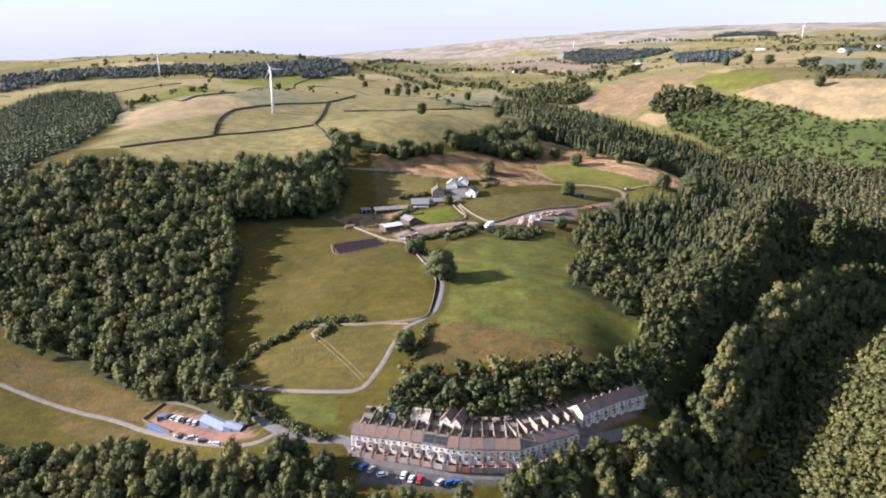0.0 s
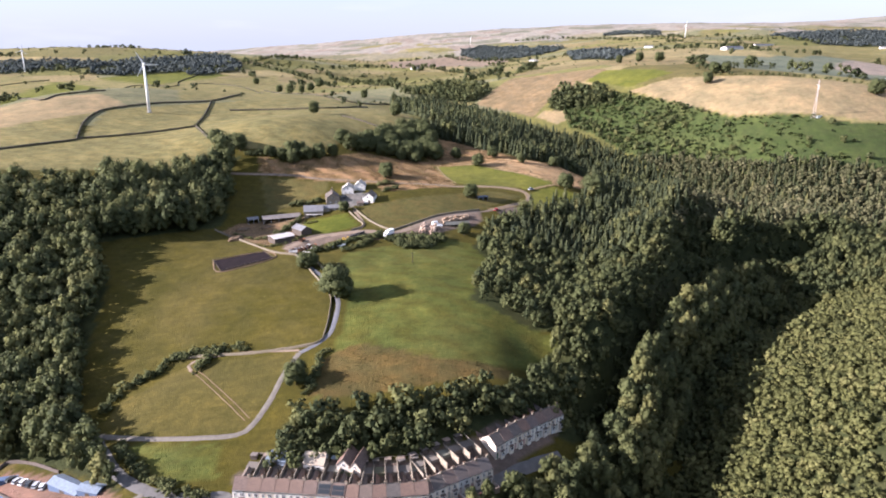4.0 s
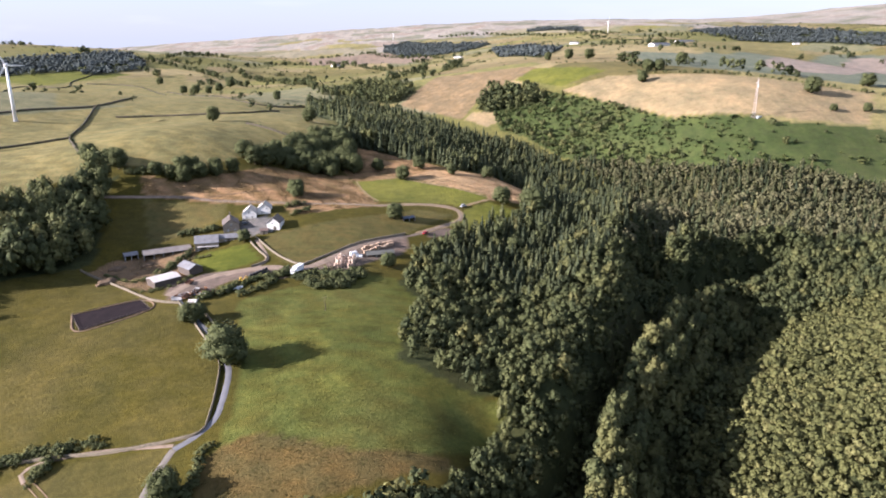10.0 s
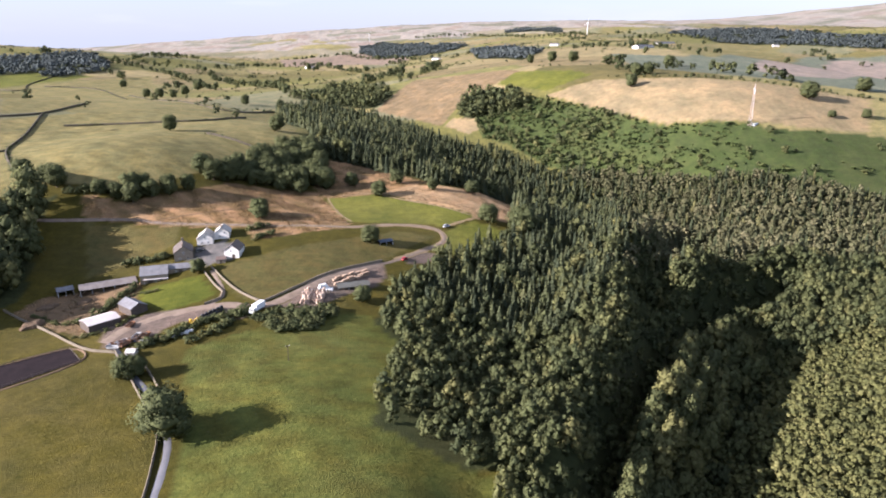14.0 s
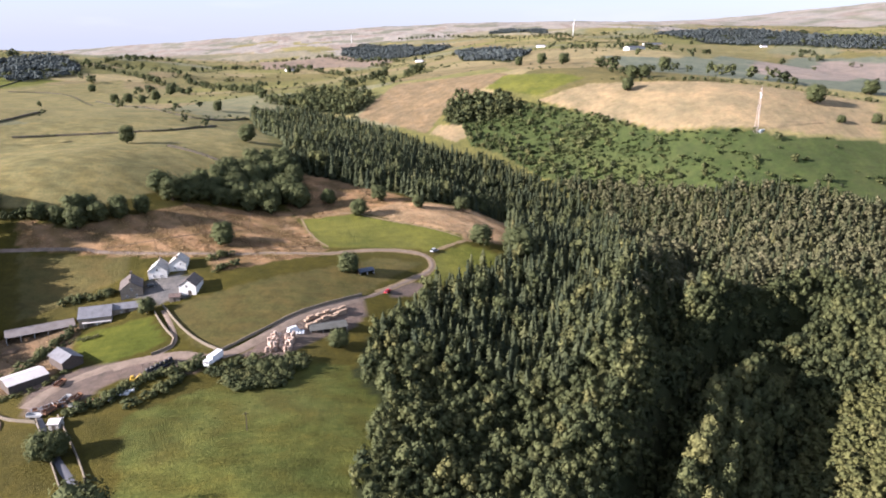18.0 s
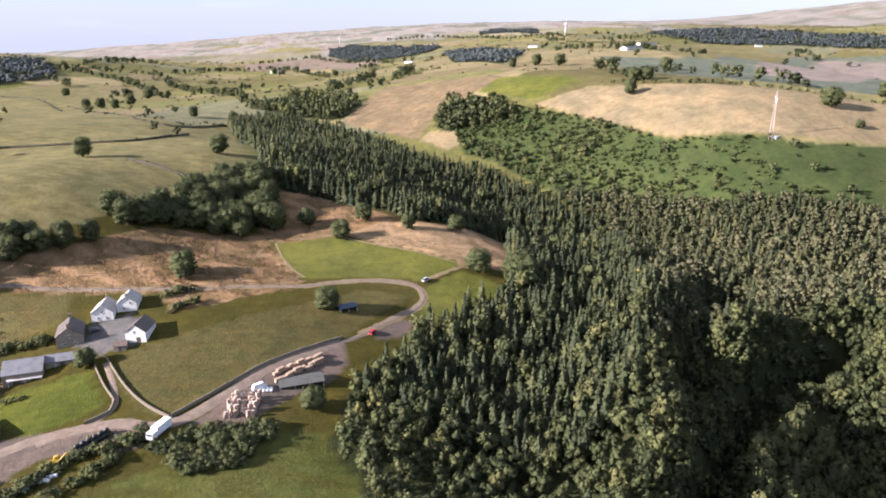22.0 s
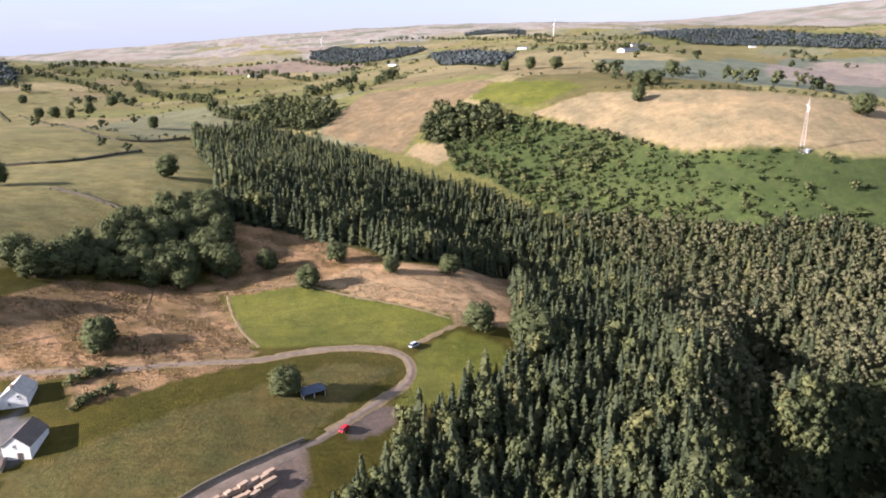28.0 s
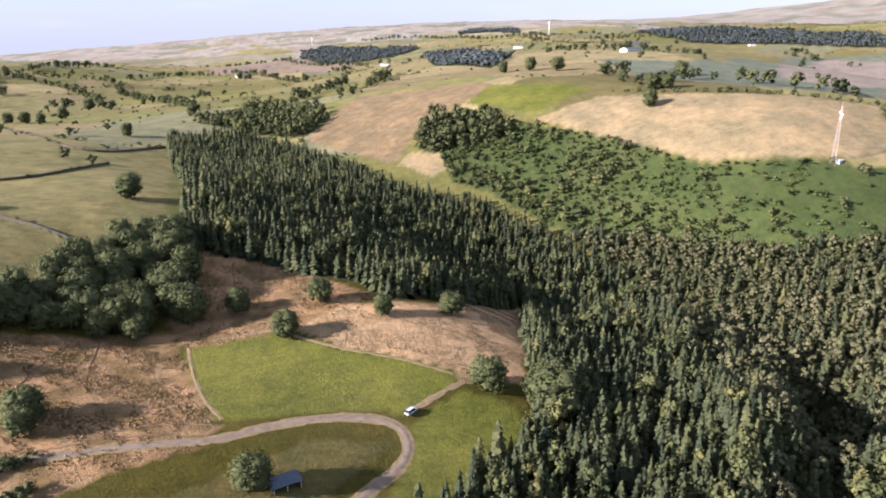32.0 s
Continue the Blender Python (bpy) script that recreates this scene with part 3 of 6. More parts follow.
def inside(x, y, ring):
    """Which of the points lie inside a ring of corners."""
    hit = np.zeros(x.shape, bool)
    for (x0, y0), (x1, y1) in zip(ring, ring[1:] + ring[:1]):
        if y0 != y1:
            hit ^= ((y0 > y) != (y1 > y)) & (x < (x1 - x0) * (y - y0) / (y1 - y0) + x0)
    return hit


# ---- materials ----
def material(name, rough=0.9):
    m = bpy.data.materials.new(name)
    m.use_nodes = True
    b = m.node_tree.nodes["Principled BSDF"]
    b.inputs["Roughness"].default_value = rough
    b.inputs["Specular IOR Level"].default_value = 0.25
    return m, m.node_tree.nodes, m.node_tree.links, b


def noise_node(n, l, scale, detail=6, rough=0.6, coords="Object"):
    tc = n.new("ShaderNodeTexCoord")
    t = n.new("ShaderNodeTexNoise")
    t.inputs["Scale"].default_value, t.inputs["Detail"].default_value = scale, detail
    t.inputs["Roughness"].default_value = rough
    l.new(tc.outputs[coords], t.inputs["Vector"])
    return t.outputs["Fac"]


def ramp(n, l, fac, stops):
    r = n.new("ShaderNodeValToRGB")
    while len(r.color_ramp.elements) < len(stops):
        r.color_ramp.elements.new(0.5)
    for e, (p, c) in zip(r.color_ramp.elements, stops):
        e.position, e.color = p, (*c, 1)
    l.new(fac, r.inputs["Fac"])
    return r.outputs["Color"]


def blend(n, l, a, b, fac, mode="MIX"):
    m = n.new("ShaderNodeMix")
    m.data_type, m.blend_type = "RGBA", mode
    for s, v in ((m.inputs["Factor"], fac), (m.inputs["A"], a), (m.inputs["B"], b)):
        if isinstance(v, bpy.types.NodeSocket):
            l.new(v, s)
        else:
            s.default_value = v if not isinstance(v, tuple) else (*v, 1)
    return m.outputs["Result"]


def bump(n, l, b, fac, strength, dist):
    k = n.new("ShaderNodeBump")
    k.inputs["Strength"].default_value, k.inputs["Distance"].default_value = strength, dist
    l.new(fac, k.inputs["Height"])
    l.new(k.outputs["Normal"], b.inputs["Normal"])


def ground_material():
    """Turf, straw and bracken: the cover of each plot, broken up by tufts, patches and stains."""
    m, n, l, b = material("ground cover", 0.95)
    b.inputs["Specular IOR Level"].default_value = 0.08
    a = n.new("ShaderNodeAttribute")
    a.attribute_name = "cover"
    patch = ramp(n, l, noise_node(n, l, 0.05, 6, 0.7), [(0.3, (0.70, 0.74, 0.70)), (0.5, (0.98, 0.98, 0.98)), (0.7, (1.26, 1.20, 1.12))])
    clump = ramp(n, l, noise_node(n, l, 0.22, 5, 0.7), [(0.32, (0.66, 0.72, 0.66)), (0.5, (1, 1, 1)), (0.68, (1.26, 1.20, 1.10))])
    tuft = ramp(n, l, noise_node(n, l, 0.9, 8, 0.78), [(0.28, (0.5, 0.52, 0.48)), (0.5, (0.98, 0.98, 0.98)), (0.75, (1.5, 1.42, 1.25))])
    tc = n.new("ShaderNodeTexCoord")
    drawn = n.new("ShaderNodeMapping")      # drifts left by the mower and the wind
    drawn.inputs["Rotation"].default_value = (0, 0, 0.5)
    drawn.inputs["Scale"].default_value = (0.05, 0.45, 0.3)
    l.new(tc.outputs["Object"], drawn.inputs["Vector"])
    rows = n.new("ShaderNodeTexNoise")
    rows.inputs["Scale"].default_value, rows.inputs["Detail"].default_value = 1.0, 4
    l.new(drawn.outputs["Vector"], rows.inputs["Vector"])
    swath = ramp(n, l, rows.outputs["Fac"], [(0.35, (0.80, 0.82, 0.80)), (0.65, (1.16, 1.13, 1.08))])
    c = blend(n, l, a.outputs["Color"], patch, 0.8, "MULTIPLY")
    c = blend(n, l, c, clump, 0.7, "MULTIPLY")
    c = blend(n, l, c, swath, 0.4, "MULTIPLY")
    c = blend(n, l, c, tuft, 0.62, "MULTIPLY")
    dry = ramp(n, l, noise_node(n, l, 0.016, 4), [(0.48, (0, 0, 0)), (0.75, (0.1, 0.1, 0.1))])
    c = blend(n, l, c, (0.22, 0.165, 0.085), dry)
    l.new(c, b.inputs["Base Color"])
    bump(n, l, b, noise_node(n, l, 0.6, 9, 0.78), 0.8, 0.9)
    return m


def plain(name, colour, dark, scale=0.8, rough=0.9, metal=0.0, bumped=0.3, size=0.05):
    """A weathered surface: its colour, stained by a darker one at two scales."""
    m, n, l, b = material(name, rough)
    c = blend(n, l, colour, dark, ramp(n, l, noise_node(n, l, scale, 6, 0.65), [(0.38, (0, 0, 0)), (0.72, (0.9, 0.9, 0.9))]))
    grain = ramp(n, l, noise_node(n, l, scale * 14, 4, 0.6), [(0.3, (0.8, 0.8, 0.8)), (0.7, (1.12, 1.12, 1.12))])
    l.new(blend(n, l, c, grain, 0.8, "MULTIPLY"), b.inputs["Base Color"])
    b.inputs["Metallic"].default_value = metal
    bump(n, l, b, noise_node(n, l, scale * 9, 5), bumped, size)
    return m


def leaf_material(name, stops):
    """Leaves: the tint of each tree, with darker and lighter sprays, and light that shines through."""
    m, n, l, b = material(name, 0.7)
    a = n.new("ShaderNodeAttribute")
    a.attribute_name = "tint"
    c = ramp(n, l, a.outputs["Fac"], stops)
    spray = ramp(n, l, noise_node(n, l, 0.9, 3, 0.7), [(0.3, (0.62, 0.66, 0.64)), (0.7, (1.3, 1.26, 1.16))])
    c = blend(n, l, c, spray, 0.8, "MULTIPLY")
    l.new(c, b.inputs["Base Color"])
    b.inputs["Specular IOR Level"].default_value = 0.06
    lay = n.new("ShaderNodeAttribute")      # how the sprays lie on their bough
    lay.attribute_name = "lay"
    turn = n.new("ShaderNodeVectorTransform")
    turn.vector_type, turn.convert_from, turn.convert_to = "NORMAL", "OBJECT", "WORLD"
    l.new(lay.outputs["Vector"], turn.inputs["Vector"])
    l.new(turn.outputs["Vector"], b.inputs["Normal"])
    t = n.new("ShaderNodeBsdfTranslucent")
    l.new(c, t.inputs["Color"])
    x = n.new("ShaderNodeMixShader")
    x.inputs[0].default_value = 0.2
    l.new(b.outputs[0], x.inputs[1])
    l.new(t.outputs[0], x.inputs[2])
    l.new(x.outputs[0], n["Material Output"].inputs["Surface"])
    return m


GROUND = ground_material()
OAK = leaf_material("broad leaves", [(0.0, (0.054, 0.065, 0.033)), (0.45, (0.087, 0.098, 0.044)), (0.85, (0.126, 0.130, 0.055)), (1.0, (0.160, 0.155, 0.064))])
YOUNG = leaf_material("young leaves", [(0.0, (0.084, 0.090, 0.038)), (0.6, (0.124, 0.126, 0.049)), (1.0, (0.164, 0.158, 0.066))])
BIRCH = leaf_material("grey-green leaves", [(0.0, (0.080, 0.084, 0.046)), (0.5, (0.122, 0.122, 0.064)), (1.0, (0.178, 0.164, 0.092))])
SPRUCE = leaf_material("needles", [(0.0, (0.044, 0.055, 0.033)), (0.6, (0.074, 0.083, 0.041)), (1.0, (0.124, 0.118, 0.052))])
BRACKEN = leaf_material("fronds", [(0.0, (0.066, 0.088, 0.034)), (0.5, (0.088, 0.112, 0.040)), (1.0, (0.126, 0.134, 0.052))])
GREENTURF = leaf_material("green grass", [(0.0, (0.050, 0.060, 0.014)), (0.5, (0.082, 0.090, 0.022)), (1.0, (0.130, 0.116, 0.036))])
HAYGRASS = leaf_material("dry grass", [(0.0, (0.24, 0.155, 0.075)), (0.5, (0.36, 0.25, 0.13)), (1.0, (0.50, 0.38, 0.22))])
TURF = leaf_material("coarse grass", [(0.0, (0.070, 0.066, 0.020)), (0.5, (0.110, 0.092, 0.030)), (1.0, (0.160, 0.130, 0.048))])
# far woods: distance haze is put into the leaf colour, paler and bluer
HAZED_LEAVES = leaf_material("haze-blue far leaves", [(0.0, (0.078, 0.094, 0.098)), (0.6, (0.104, 0.120, 0.116)), (1.0, (0.134, 0.145, 0.128))])
BARK = plain("bark", (0.09, 0.07, 0.05), (0.04, 0.032, 0.025), 2.0)
ASPHALT = plain("worn asphalt", (0.118, 0.112, 0.108), (0.075, 0.072, 0.07), 0.4)
LANE = plain("pale lane", (0.150, 0.132, 0.112), (0.095, 0.084, 0.07), 0.4)
TARMAC = plain("grey tarmac", (0.13, 0.13, 0.14), (0.085, 0.085, 0.092), 0.3, 0.6)
GRAVEL = plain("track gravel", (0.215, 0.162, 0.122), (0.115, 0.088, 0.06), 0.35)
RUT = plain("trodden grass", (0.15, 0.10, 0.06), (0.09, 0.065, 0.04), 0.4)
VERGE = plain("dry verge", (0.235, 0.168, 0.090), (0.13, 0.10, 0.05), 0.5, bumped=0.8, size=0.2)
EARTH = plain("red earth", (0.36, 0.24, 0.18), (0.2, 0.13, 0.09), 0.2)

# ---- the ground: one sheet out to the skyline ----
COVER = {
    "olive": (0.060, 0.052, 0.010), "lush": (0.082, 0.092, 0.022), "bright": (0.108, 0.112, 0.020), "meadow": (0.084, 0.076, 0.026),
    "pasture": (0.174, 0.152, 0.066), "straw": (0.345, 0.235, 0.132), "dry": (0.290, 0.180, 0.098), "tan": (0.242, 0.188, 0.106),
    "hay": (0.076, 0.064, 0.018), "brown": (0.180, 0.132, 0.078), "bracken": (0.050, 0.069, 0.021), "rough": (0.092, 0.064, 0.022),
    # distance haze is mixed into moor, heath, heather and bank as added blue
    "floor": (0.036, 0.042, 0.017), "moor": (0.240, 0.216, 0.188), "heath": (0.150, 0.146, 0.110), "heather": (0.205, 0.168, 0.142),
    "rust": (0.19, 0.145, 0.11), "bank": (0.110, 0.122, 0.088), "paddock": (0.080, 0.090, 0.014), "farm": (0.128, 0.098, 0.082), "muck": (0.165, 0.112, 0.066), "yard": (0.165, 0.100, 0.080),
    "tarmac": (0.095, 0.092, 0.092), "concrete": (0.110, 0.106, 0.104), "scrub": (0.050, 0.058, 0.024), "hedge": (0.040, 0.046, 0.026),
}


def steps(stops):
    """Coordinates from stop to stop, each stretch with its own spacing."""
    out = []
    for (a, d), (b, _) in zip(stops, stops[1:]):
        out += list(np.linspace(a, b, max(1, round((b - a) / d)), endpoint=False))
    return np.array(out + [stops[-1][0]])


gx = steps([(-4700, 120), (-1500, 28), (-700, 12), (-330, 4.5), (-205, 2.6), (270, 5), (520, 10), (1000, 26), (2200, 100), (4700, 0)])
gy = steps([(-3000, 400), (-400, 50), (150, 4), (225, 2.2), (620, 3.6), (900, 7), (1400, 16), (2400, 26), (3600, 70), (4300, 0)])
X, Y = np.meshgrid(gx, gy)
Z = height(X, Y)
rnd = np.random.RandomState(4)
cover = np.zeros((*X.shape, 3))
cover[:] = COVER["olive"]

# far patchwork of enclosed fields, each nearest to its own centre
seeds = np.concatenate([rnd.uniform((-1600, 820), (2200, 2600), (420, 2)), rnd.uniform((-2200, 2500), (2800, 4000), (150, 2))])
kinds = np.concatenate([rnd.choice(["pasture", "lush", "tan", "hay", "pasture", "bright", "pasture", "meadow", "olive", "brown", "bank"], 420),
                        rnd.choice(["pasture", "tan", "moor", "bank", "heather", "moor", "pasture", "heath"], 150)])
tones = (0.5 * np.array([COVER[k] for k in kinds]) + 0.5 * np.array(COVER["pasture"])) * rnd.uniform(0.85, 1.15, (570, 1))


def nearest_field(x, y):
    """The field that each point lies in, and how far inside its boundary."""
    x, y = x + 9 * mottle(x, y, 90.0, 2, 2), y + 9 * mottle(x, y, 90.0, 3, 2)
    best, second, pick = np.full(x.shape, 1e12), np.full(x.shape, 1e12), np.zeros(x.shape, int)
    for i, (sx, sy) in enumerate(seeds):
        d = (x - sx) ** 2 * 0.55 + (y - sy) ** 2
        closer = d < best
        second = np.where(closer, best, np.minimum(second, d))
        best = np.where(closer, d, best)
        pick[closer] = i
    return pick, np.sqrt(second) - np.sqrt(best)


far = (Y > 640) & (Y < 3900) & (np.abs(X) < 2900)
pick, inset = nearest_field(X[far], Y[far])
cover[far] = tones[pick]
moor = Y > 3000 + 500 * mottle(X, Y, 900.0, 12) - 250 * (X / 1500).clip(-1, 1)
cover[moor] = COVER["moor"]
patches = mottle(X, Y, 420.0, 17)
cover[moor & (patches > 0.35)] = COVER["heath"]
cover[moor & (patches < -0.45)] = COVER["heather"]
PATCHED = {"dry": ("rough", 0.75), "straw": ("dry", 0.5), "pasture": ("hay", 0.4), "tan": ("brown", 0.5), "bracken": ("scrub", 0.5), "olive": ("hay", 0.5),
           "lush": ("olive", 0.6), "rough": ("scrub", 0.35), "meadow": ("rough", 0.4), "bright": ("lush", 0.35), "brown": ("rough", 0.4)}
drift = (0.5 + 0.9 * mottle(X + 0.6 * Y, 1.5 * Y, 21.0, 37)).clip(0, 1)[..., None]
for kind, ring in PLOTS:
    here = inside(X, Y, ring)
    other, much = PATCHED.get(kind, (kind, 0.0))
    cover[here] = COVER[kind] + (np.array(COVER[other]) - COVER[kind]) * much * drift[here]
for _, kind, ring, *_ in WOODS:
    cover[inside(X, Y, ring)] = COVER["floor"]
worn = mottle(X, Y, 46.0, 23)[..., None]
cover *= 1 + worn * np.array((0.16, 0.12, 0.10))      # grazed and greener patches

ny, nx = X.shape
idx = np.arange(ny * nx).reshape(ny, nx)
quads = np.stack([idx[:-1, :-1], idx[:-1, 1:], idx[1:, 1:], idx[1:, :-1]], -1).reshape(-1, 4)


def mesh_from(name, verts, faces, mat=None, smooth=False):
    """A mesh from arrays of corners and of faces with one number of sides."""
    me = bpy.data.meshes.new(name)
    verts, faces = np.asarray(verts, np.float32), np.asarray(faces, np.int32)
    k = faces.shape[1]
    me.vertices.add(len(verts))
    me.vertices.foreach_set("co", verts.ravel())
    me.loops.add(faces.size)
    me.loops.foreach_set("vertex_index", faces.ravel())
    me.polygons.add(len(faces))
    me.polygons.foreach_set("loop_start", np.arange(0, faces.size, k, dtype=np.int32))
    if smooth:
        me.polygons.foreach_set("use_smooth", np.ones(len(faces), bool))
    me.update(calc_edges=True)
    if mat:
        me.materials.append(mat)
    return me


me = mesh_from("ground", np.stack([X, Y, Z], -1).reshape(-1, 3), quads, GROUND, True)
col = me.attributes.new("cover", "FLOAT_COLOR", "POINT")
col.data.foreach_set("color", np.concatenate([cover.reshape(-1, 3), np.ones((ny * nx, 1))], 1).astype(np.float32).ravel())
ground = tagged(new("ground", me), "rolling valley of dry summer pasture, bracken and moor", "ground", kind="structure")


# ---- lanes and tracks ----
def smooth_line(pts, step=2.5):
    """A curve through the corners, with points every few metres."""
    p = [Vector((*q[:2], 0)) for q in pts]
    p = [2 * p[0] - p[1]] + p + [2 * p[-1] - p[-2]]
    out = []
    for a, b, c, d in zip(p, p[1:], p[2:], p[3:]):
        k = max(1, int((c - b).length / step))
        for i in range(k):
            t = i / k
            out.append(0.5 * ((2 * b) + (c - a) * t + (2 * a - 5 * b + 4 * c - d) * t * t + (3 * b - a - 3 * c + d) * t ** 3))
    return np.array([(v.x, v.y) for v in out + [p[-2]]])


def ribbon(name, pts, width, mat, lift=0.14, label="", category="road", wobble=0.05, twin=False):
    line = smooth_line(pts)
    d = np.gradient(line, axis=0)
    d /= np.linalg.norm(d, axis=1)[:, None] + 1e-9
    side = np.stack([-d[:, 1], d[:, 0]], 1)
    r = np.random.RandomState(len(pts) * 7 + int(width * 10))
    v, k = [], 5
    for j in range(k):
        o = (j / (k - 1) - 0.5) * width + (r.uniform(-wobble, wobble, len(line)) * width if j in (0, k - 1) else 0)
        q = line + side * np.asarray(o).reshape(-1, 1)
        z = height(q[:, 0], q[:, 1]) + (lift if 0 < j < k - 1 else (-0.1 if not twin else 0.1))
        v.append(np.concatenate([q, z[:, None]], 1))
    v = np.stack(v, 1)
    n = len(line)
    i = np.arange(n * k).reshape(n, k)
    f = np.stack([i[:-1, :-1], i[1:, :-1], i[1:, 1:], i[:-1, 1:]], -1).reshape(-1, 4)
    f = f[:, ::-1]
    if twin:        # two wheel lines with grass between
        f = f.reshape(n - 1, k - 1, 4)[:, [0, 3]].reshape(-1, 4)
    return tagged(new(name, mesh_from(name, v.reshape(-1, 3), f, mat, True)), label, category, kind="structure")


for name, pts, width, mat, label in LINES:
    ribbon(name, pts, width, {"asphalt": ASPHALT, "lane": LANE, "wet": TARMAC, "gravel": GRAVEL, "earth": EARTH, "rut": RUT}[mat], label=label)


ribbon("verge", [(-65.6, 523.2), (-10.3, 518.1), (3.7, 519.2), (18.4, 519.8), (33.8, 520.5), (46.8, 524.2), (60.6, 526.7), (74.7, 526.2), (85.0, 522.6), (87.5, 515.4), (84.8, 508.6), (77.6, 502.2), (66.6, 493.0), (55.0, 483.0)],
       5.6, VERGE, 0.07, "strip of dry grass beside a farm track", "verge", 0.14)
for edge_line, wide_ in VERGES:
    ribbon("verge", edge_line, wide_ * 1.5, VERGE, 0.06, "strip of dry grass between two fields", "verge", 0.4)


# ---- trees ----
OCTA = np.array([(1, 0, 0), (0, 1, 0), (-1, 0, 0), (0, -1, 0), (0, 0, 1), (0, 0, -1)], float)
OCTA_FACES = [(0, 1, 4), (1, 2, 4), (2, 3, 4), (3, 0, 4), (1, 0, 5), (2, 1, 5), (3, 2, 5), (0, 3, 5)]


def unit(v):
    return v / (np.linalg.norm(v, axis=-1, keepdims=True) + 1e-9)


def blob_crown(r, blobs, cards, size, spread=0.5, low=0.25, core=0.72, top=0.86):
    """A crown of leaf sprays lying on several rounded boughs with a dense heart, and how they lie; one metre high, to be scaled."""
    v, lie = [], []
    per = cards // blobs
    for i in range(blobs):
        a = i * 2.4 + r.uniform(-0.4, 0.4)
        h = low + (top - low) * ((i + 0.5) / blobs) ** 0.8
        wide = spread * (1 - abs(h - 0.45) * 0.8) * r.uniform(0.6, 0.95)
        heart, rad = np.array((math.cos(a) * wide * 0.62, math.sin(a) * wide * 0.62, h)), r.uniform(0.15, 0.24) * spread * 2
        n = r.normal(size=(per, 3))
        n[:, 2] = np.abs(n[:, 2]) * 1.1 - 0.35
        n = unit(n)
        c = heart + n * rad * r.uniform(0.78, 1.1, (per, 1))
        nn = unit(n + r.normal(size=n.shape) * 0.26)
        t = unit(np.cross(nn, r.normal(size=n.shape)))
        b = np.cross(nn, t)
        s = size * r.uniform(0.65, 1.35, (per, 1))
        v.append(np.stack([c - t * s - b * s * 0.6, c + t * s - b * s * 0.7, c + b * s * 1.15 + t * s * r.uniform(-0.4, 0.4, (per, 1))], 1))
        out = unit(c - np.array((0, 0, 0.42)))
        lie.append(np.repeat(unit(0.62 * n + 0.4 * out + 0.42 * r.normal(size=n.shape))[:, None], 3, 1))
        if core:
            o = (OCTA * r.uniform(0.8, 1.1, (6, 1))) * rad * core
            f = np.array(OCTA_FACES)
            v.append((o + heart)[f])
            lie.append(unit(0.7 * unit(o) + 0.3 * unit(o + heart - np.array((0, 0, 0.42))))[f])
    return np.concatenate(v), np.concatenate(lie)


def cone_crown(r, whorls, arms, wide=0.2, blunt=0.8):
    """A spruce: drooping, ragged boughs in whorls round a leader, and how they lie; one metre high."""
    v, lie = [], []
    for w in range(whorls):
        h = 0.08 + 0.88 * w / whorls
        reach = wide * (1 - h) ** blunt * r.uniform(0.85, 1.12) + 0.02
        turn = r.uniform(0, 6.28)
        for k in range(arms):
            a = turn + k * 6.283 / arms + r.uniform(-0.25, 0.25)
            q = reach * r.uniform(0.7, 1.25)
            ca, sa_ = math.cos(a), math.sin(a)
            half = 3.5 / arms * q * 0.75
            z = h + r.uniform(-0.015, 0.015)
            drop = q * 0.5
            v += [(0.01 * ca, 0.01 * sa_, z + 0.075), (ca * q * 0.6 - sa_ * half, sa_ * q * 0.6 + ca * half, z - drop * 0.35),
                  (ca * q, sa_ * q, z - drop * 0.55), (ca * q * 0.6 + sa_ * half, sa_ * q * 0.6 - ca * half, z - drop * 0.35)]
            lie += [(0.85 * ca + r.normal() * 0.4, 0.85 * sa_ + r.normal() * 0.4, 0.35 + r.normal() * 0.3)] * 4
    v += [(-0.008, 0, 0.9), (0.008, 0, 0.9), (0.004, 0.004, 1.0), (-0.004, -0.004, 1.0)]
    lie += [(0, 0, 1)] * 4
    return np.array(v).reshape(-1, 4, 3), unit(np.array(lie, float)).reshape(-1, 4, 3)


def tussock(r, blades=9):
    """A tuft of grass: blades that lean outwards; one metre high."""
    v, lie = [], []
    for i in range(blades):
        a, lean = i * 6.283 / blades + r.uniform(-0.3, 0.3), r.uniform(0.15, 0.55)
        c, s = math.cos(a), math.sin(a)
        v += [(0.12 * c - 0.2 * s, 0.12 * s + 0.2 * c, 0.0), (0.12 * c + 0.2 * s, 0.12 * s - 0.2 * c, 0.0), (lean * c, lean * s, r.uniform(0.6, 1.0))]
        lie += [(0.6 * c, 0.6 * s, 0.7)] * 3
    return np.array(v).reshape(-1, 3, 3), unit(np.array(lie)).reshape(-1, 3, 3)


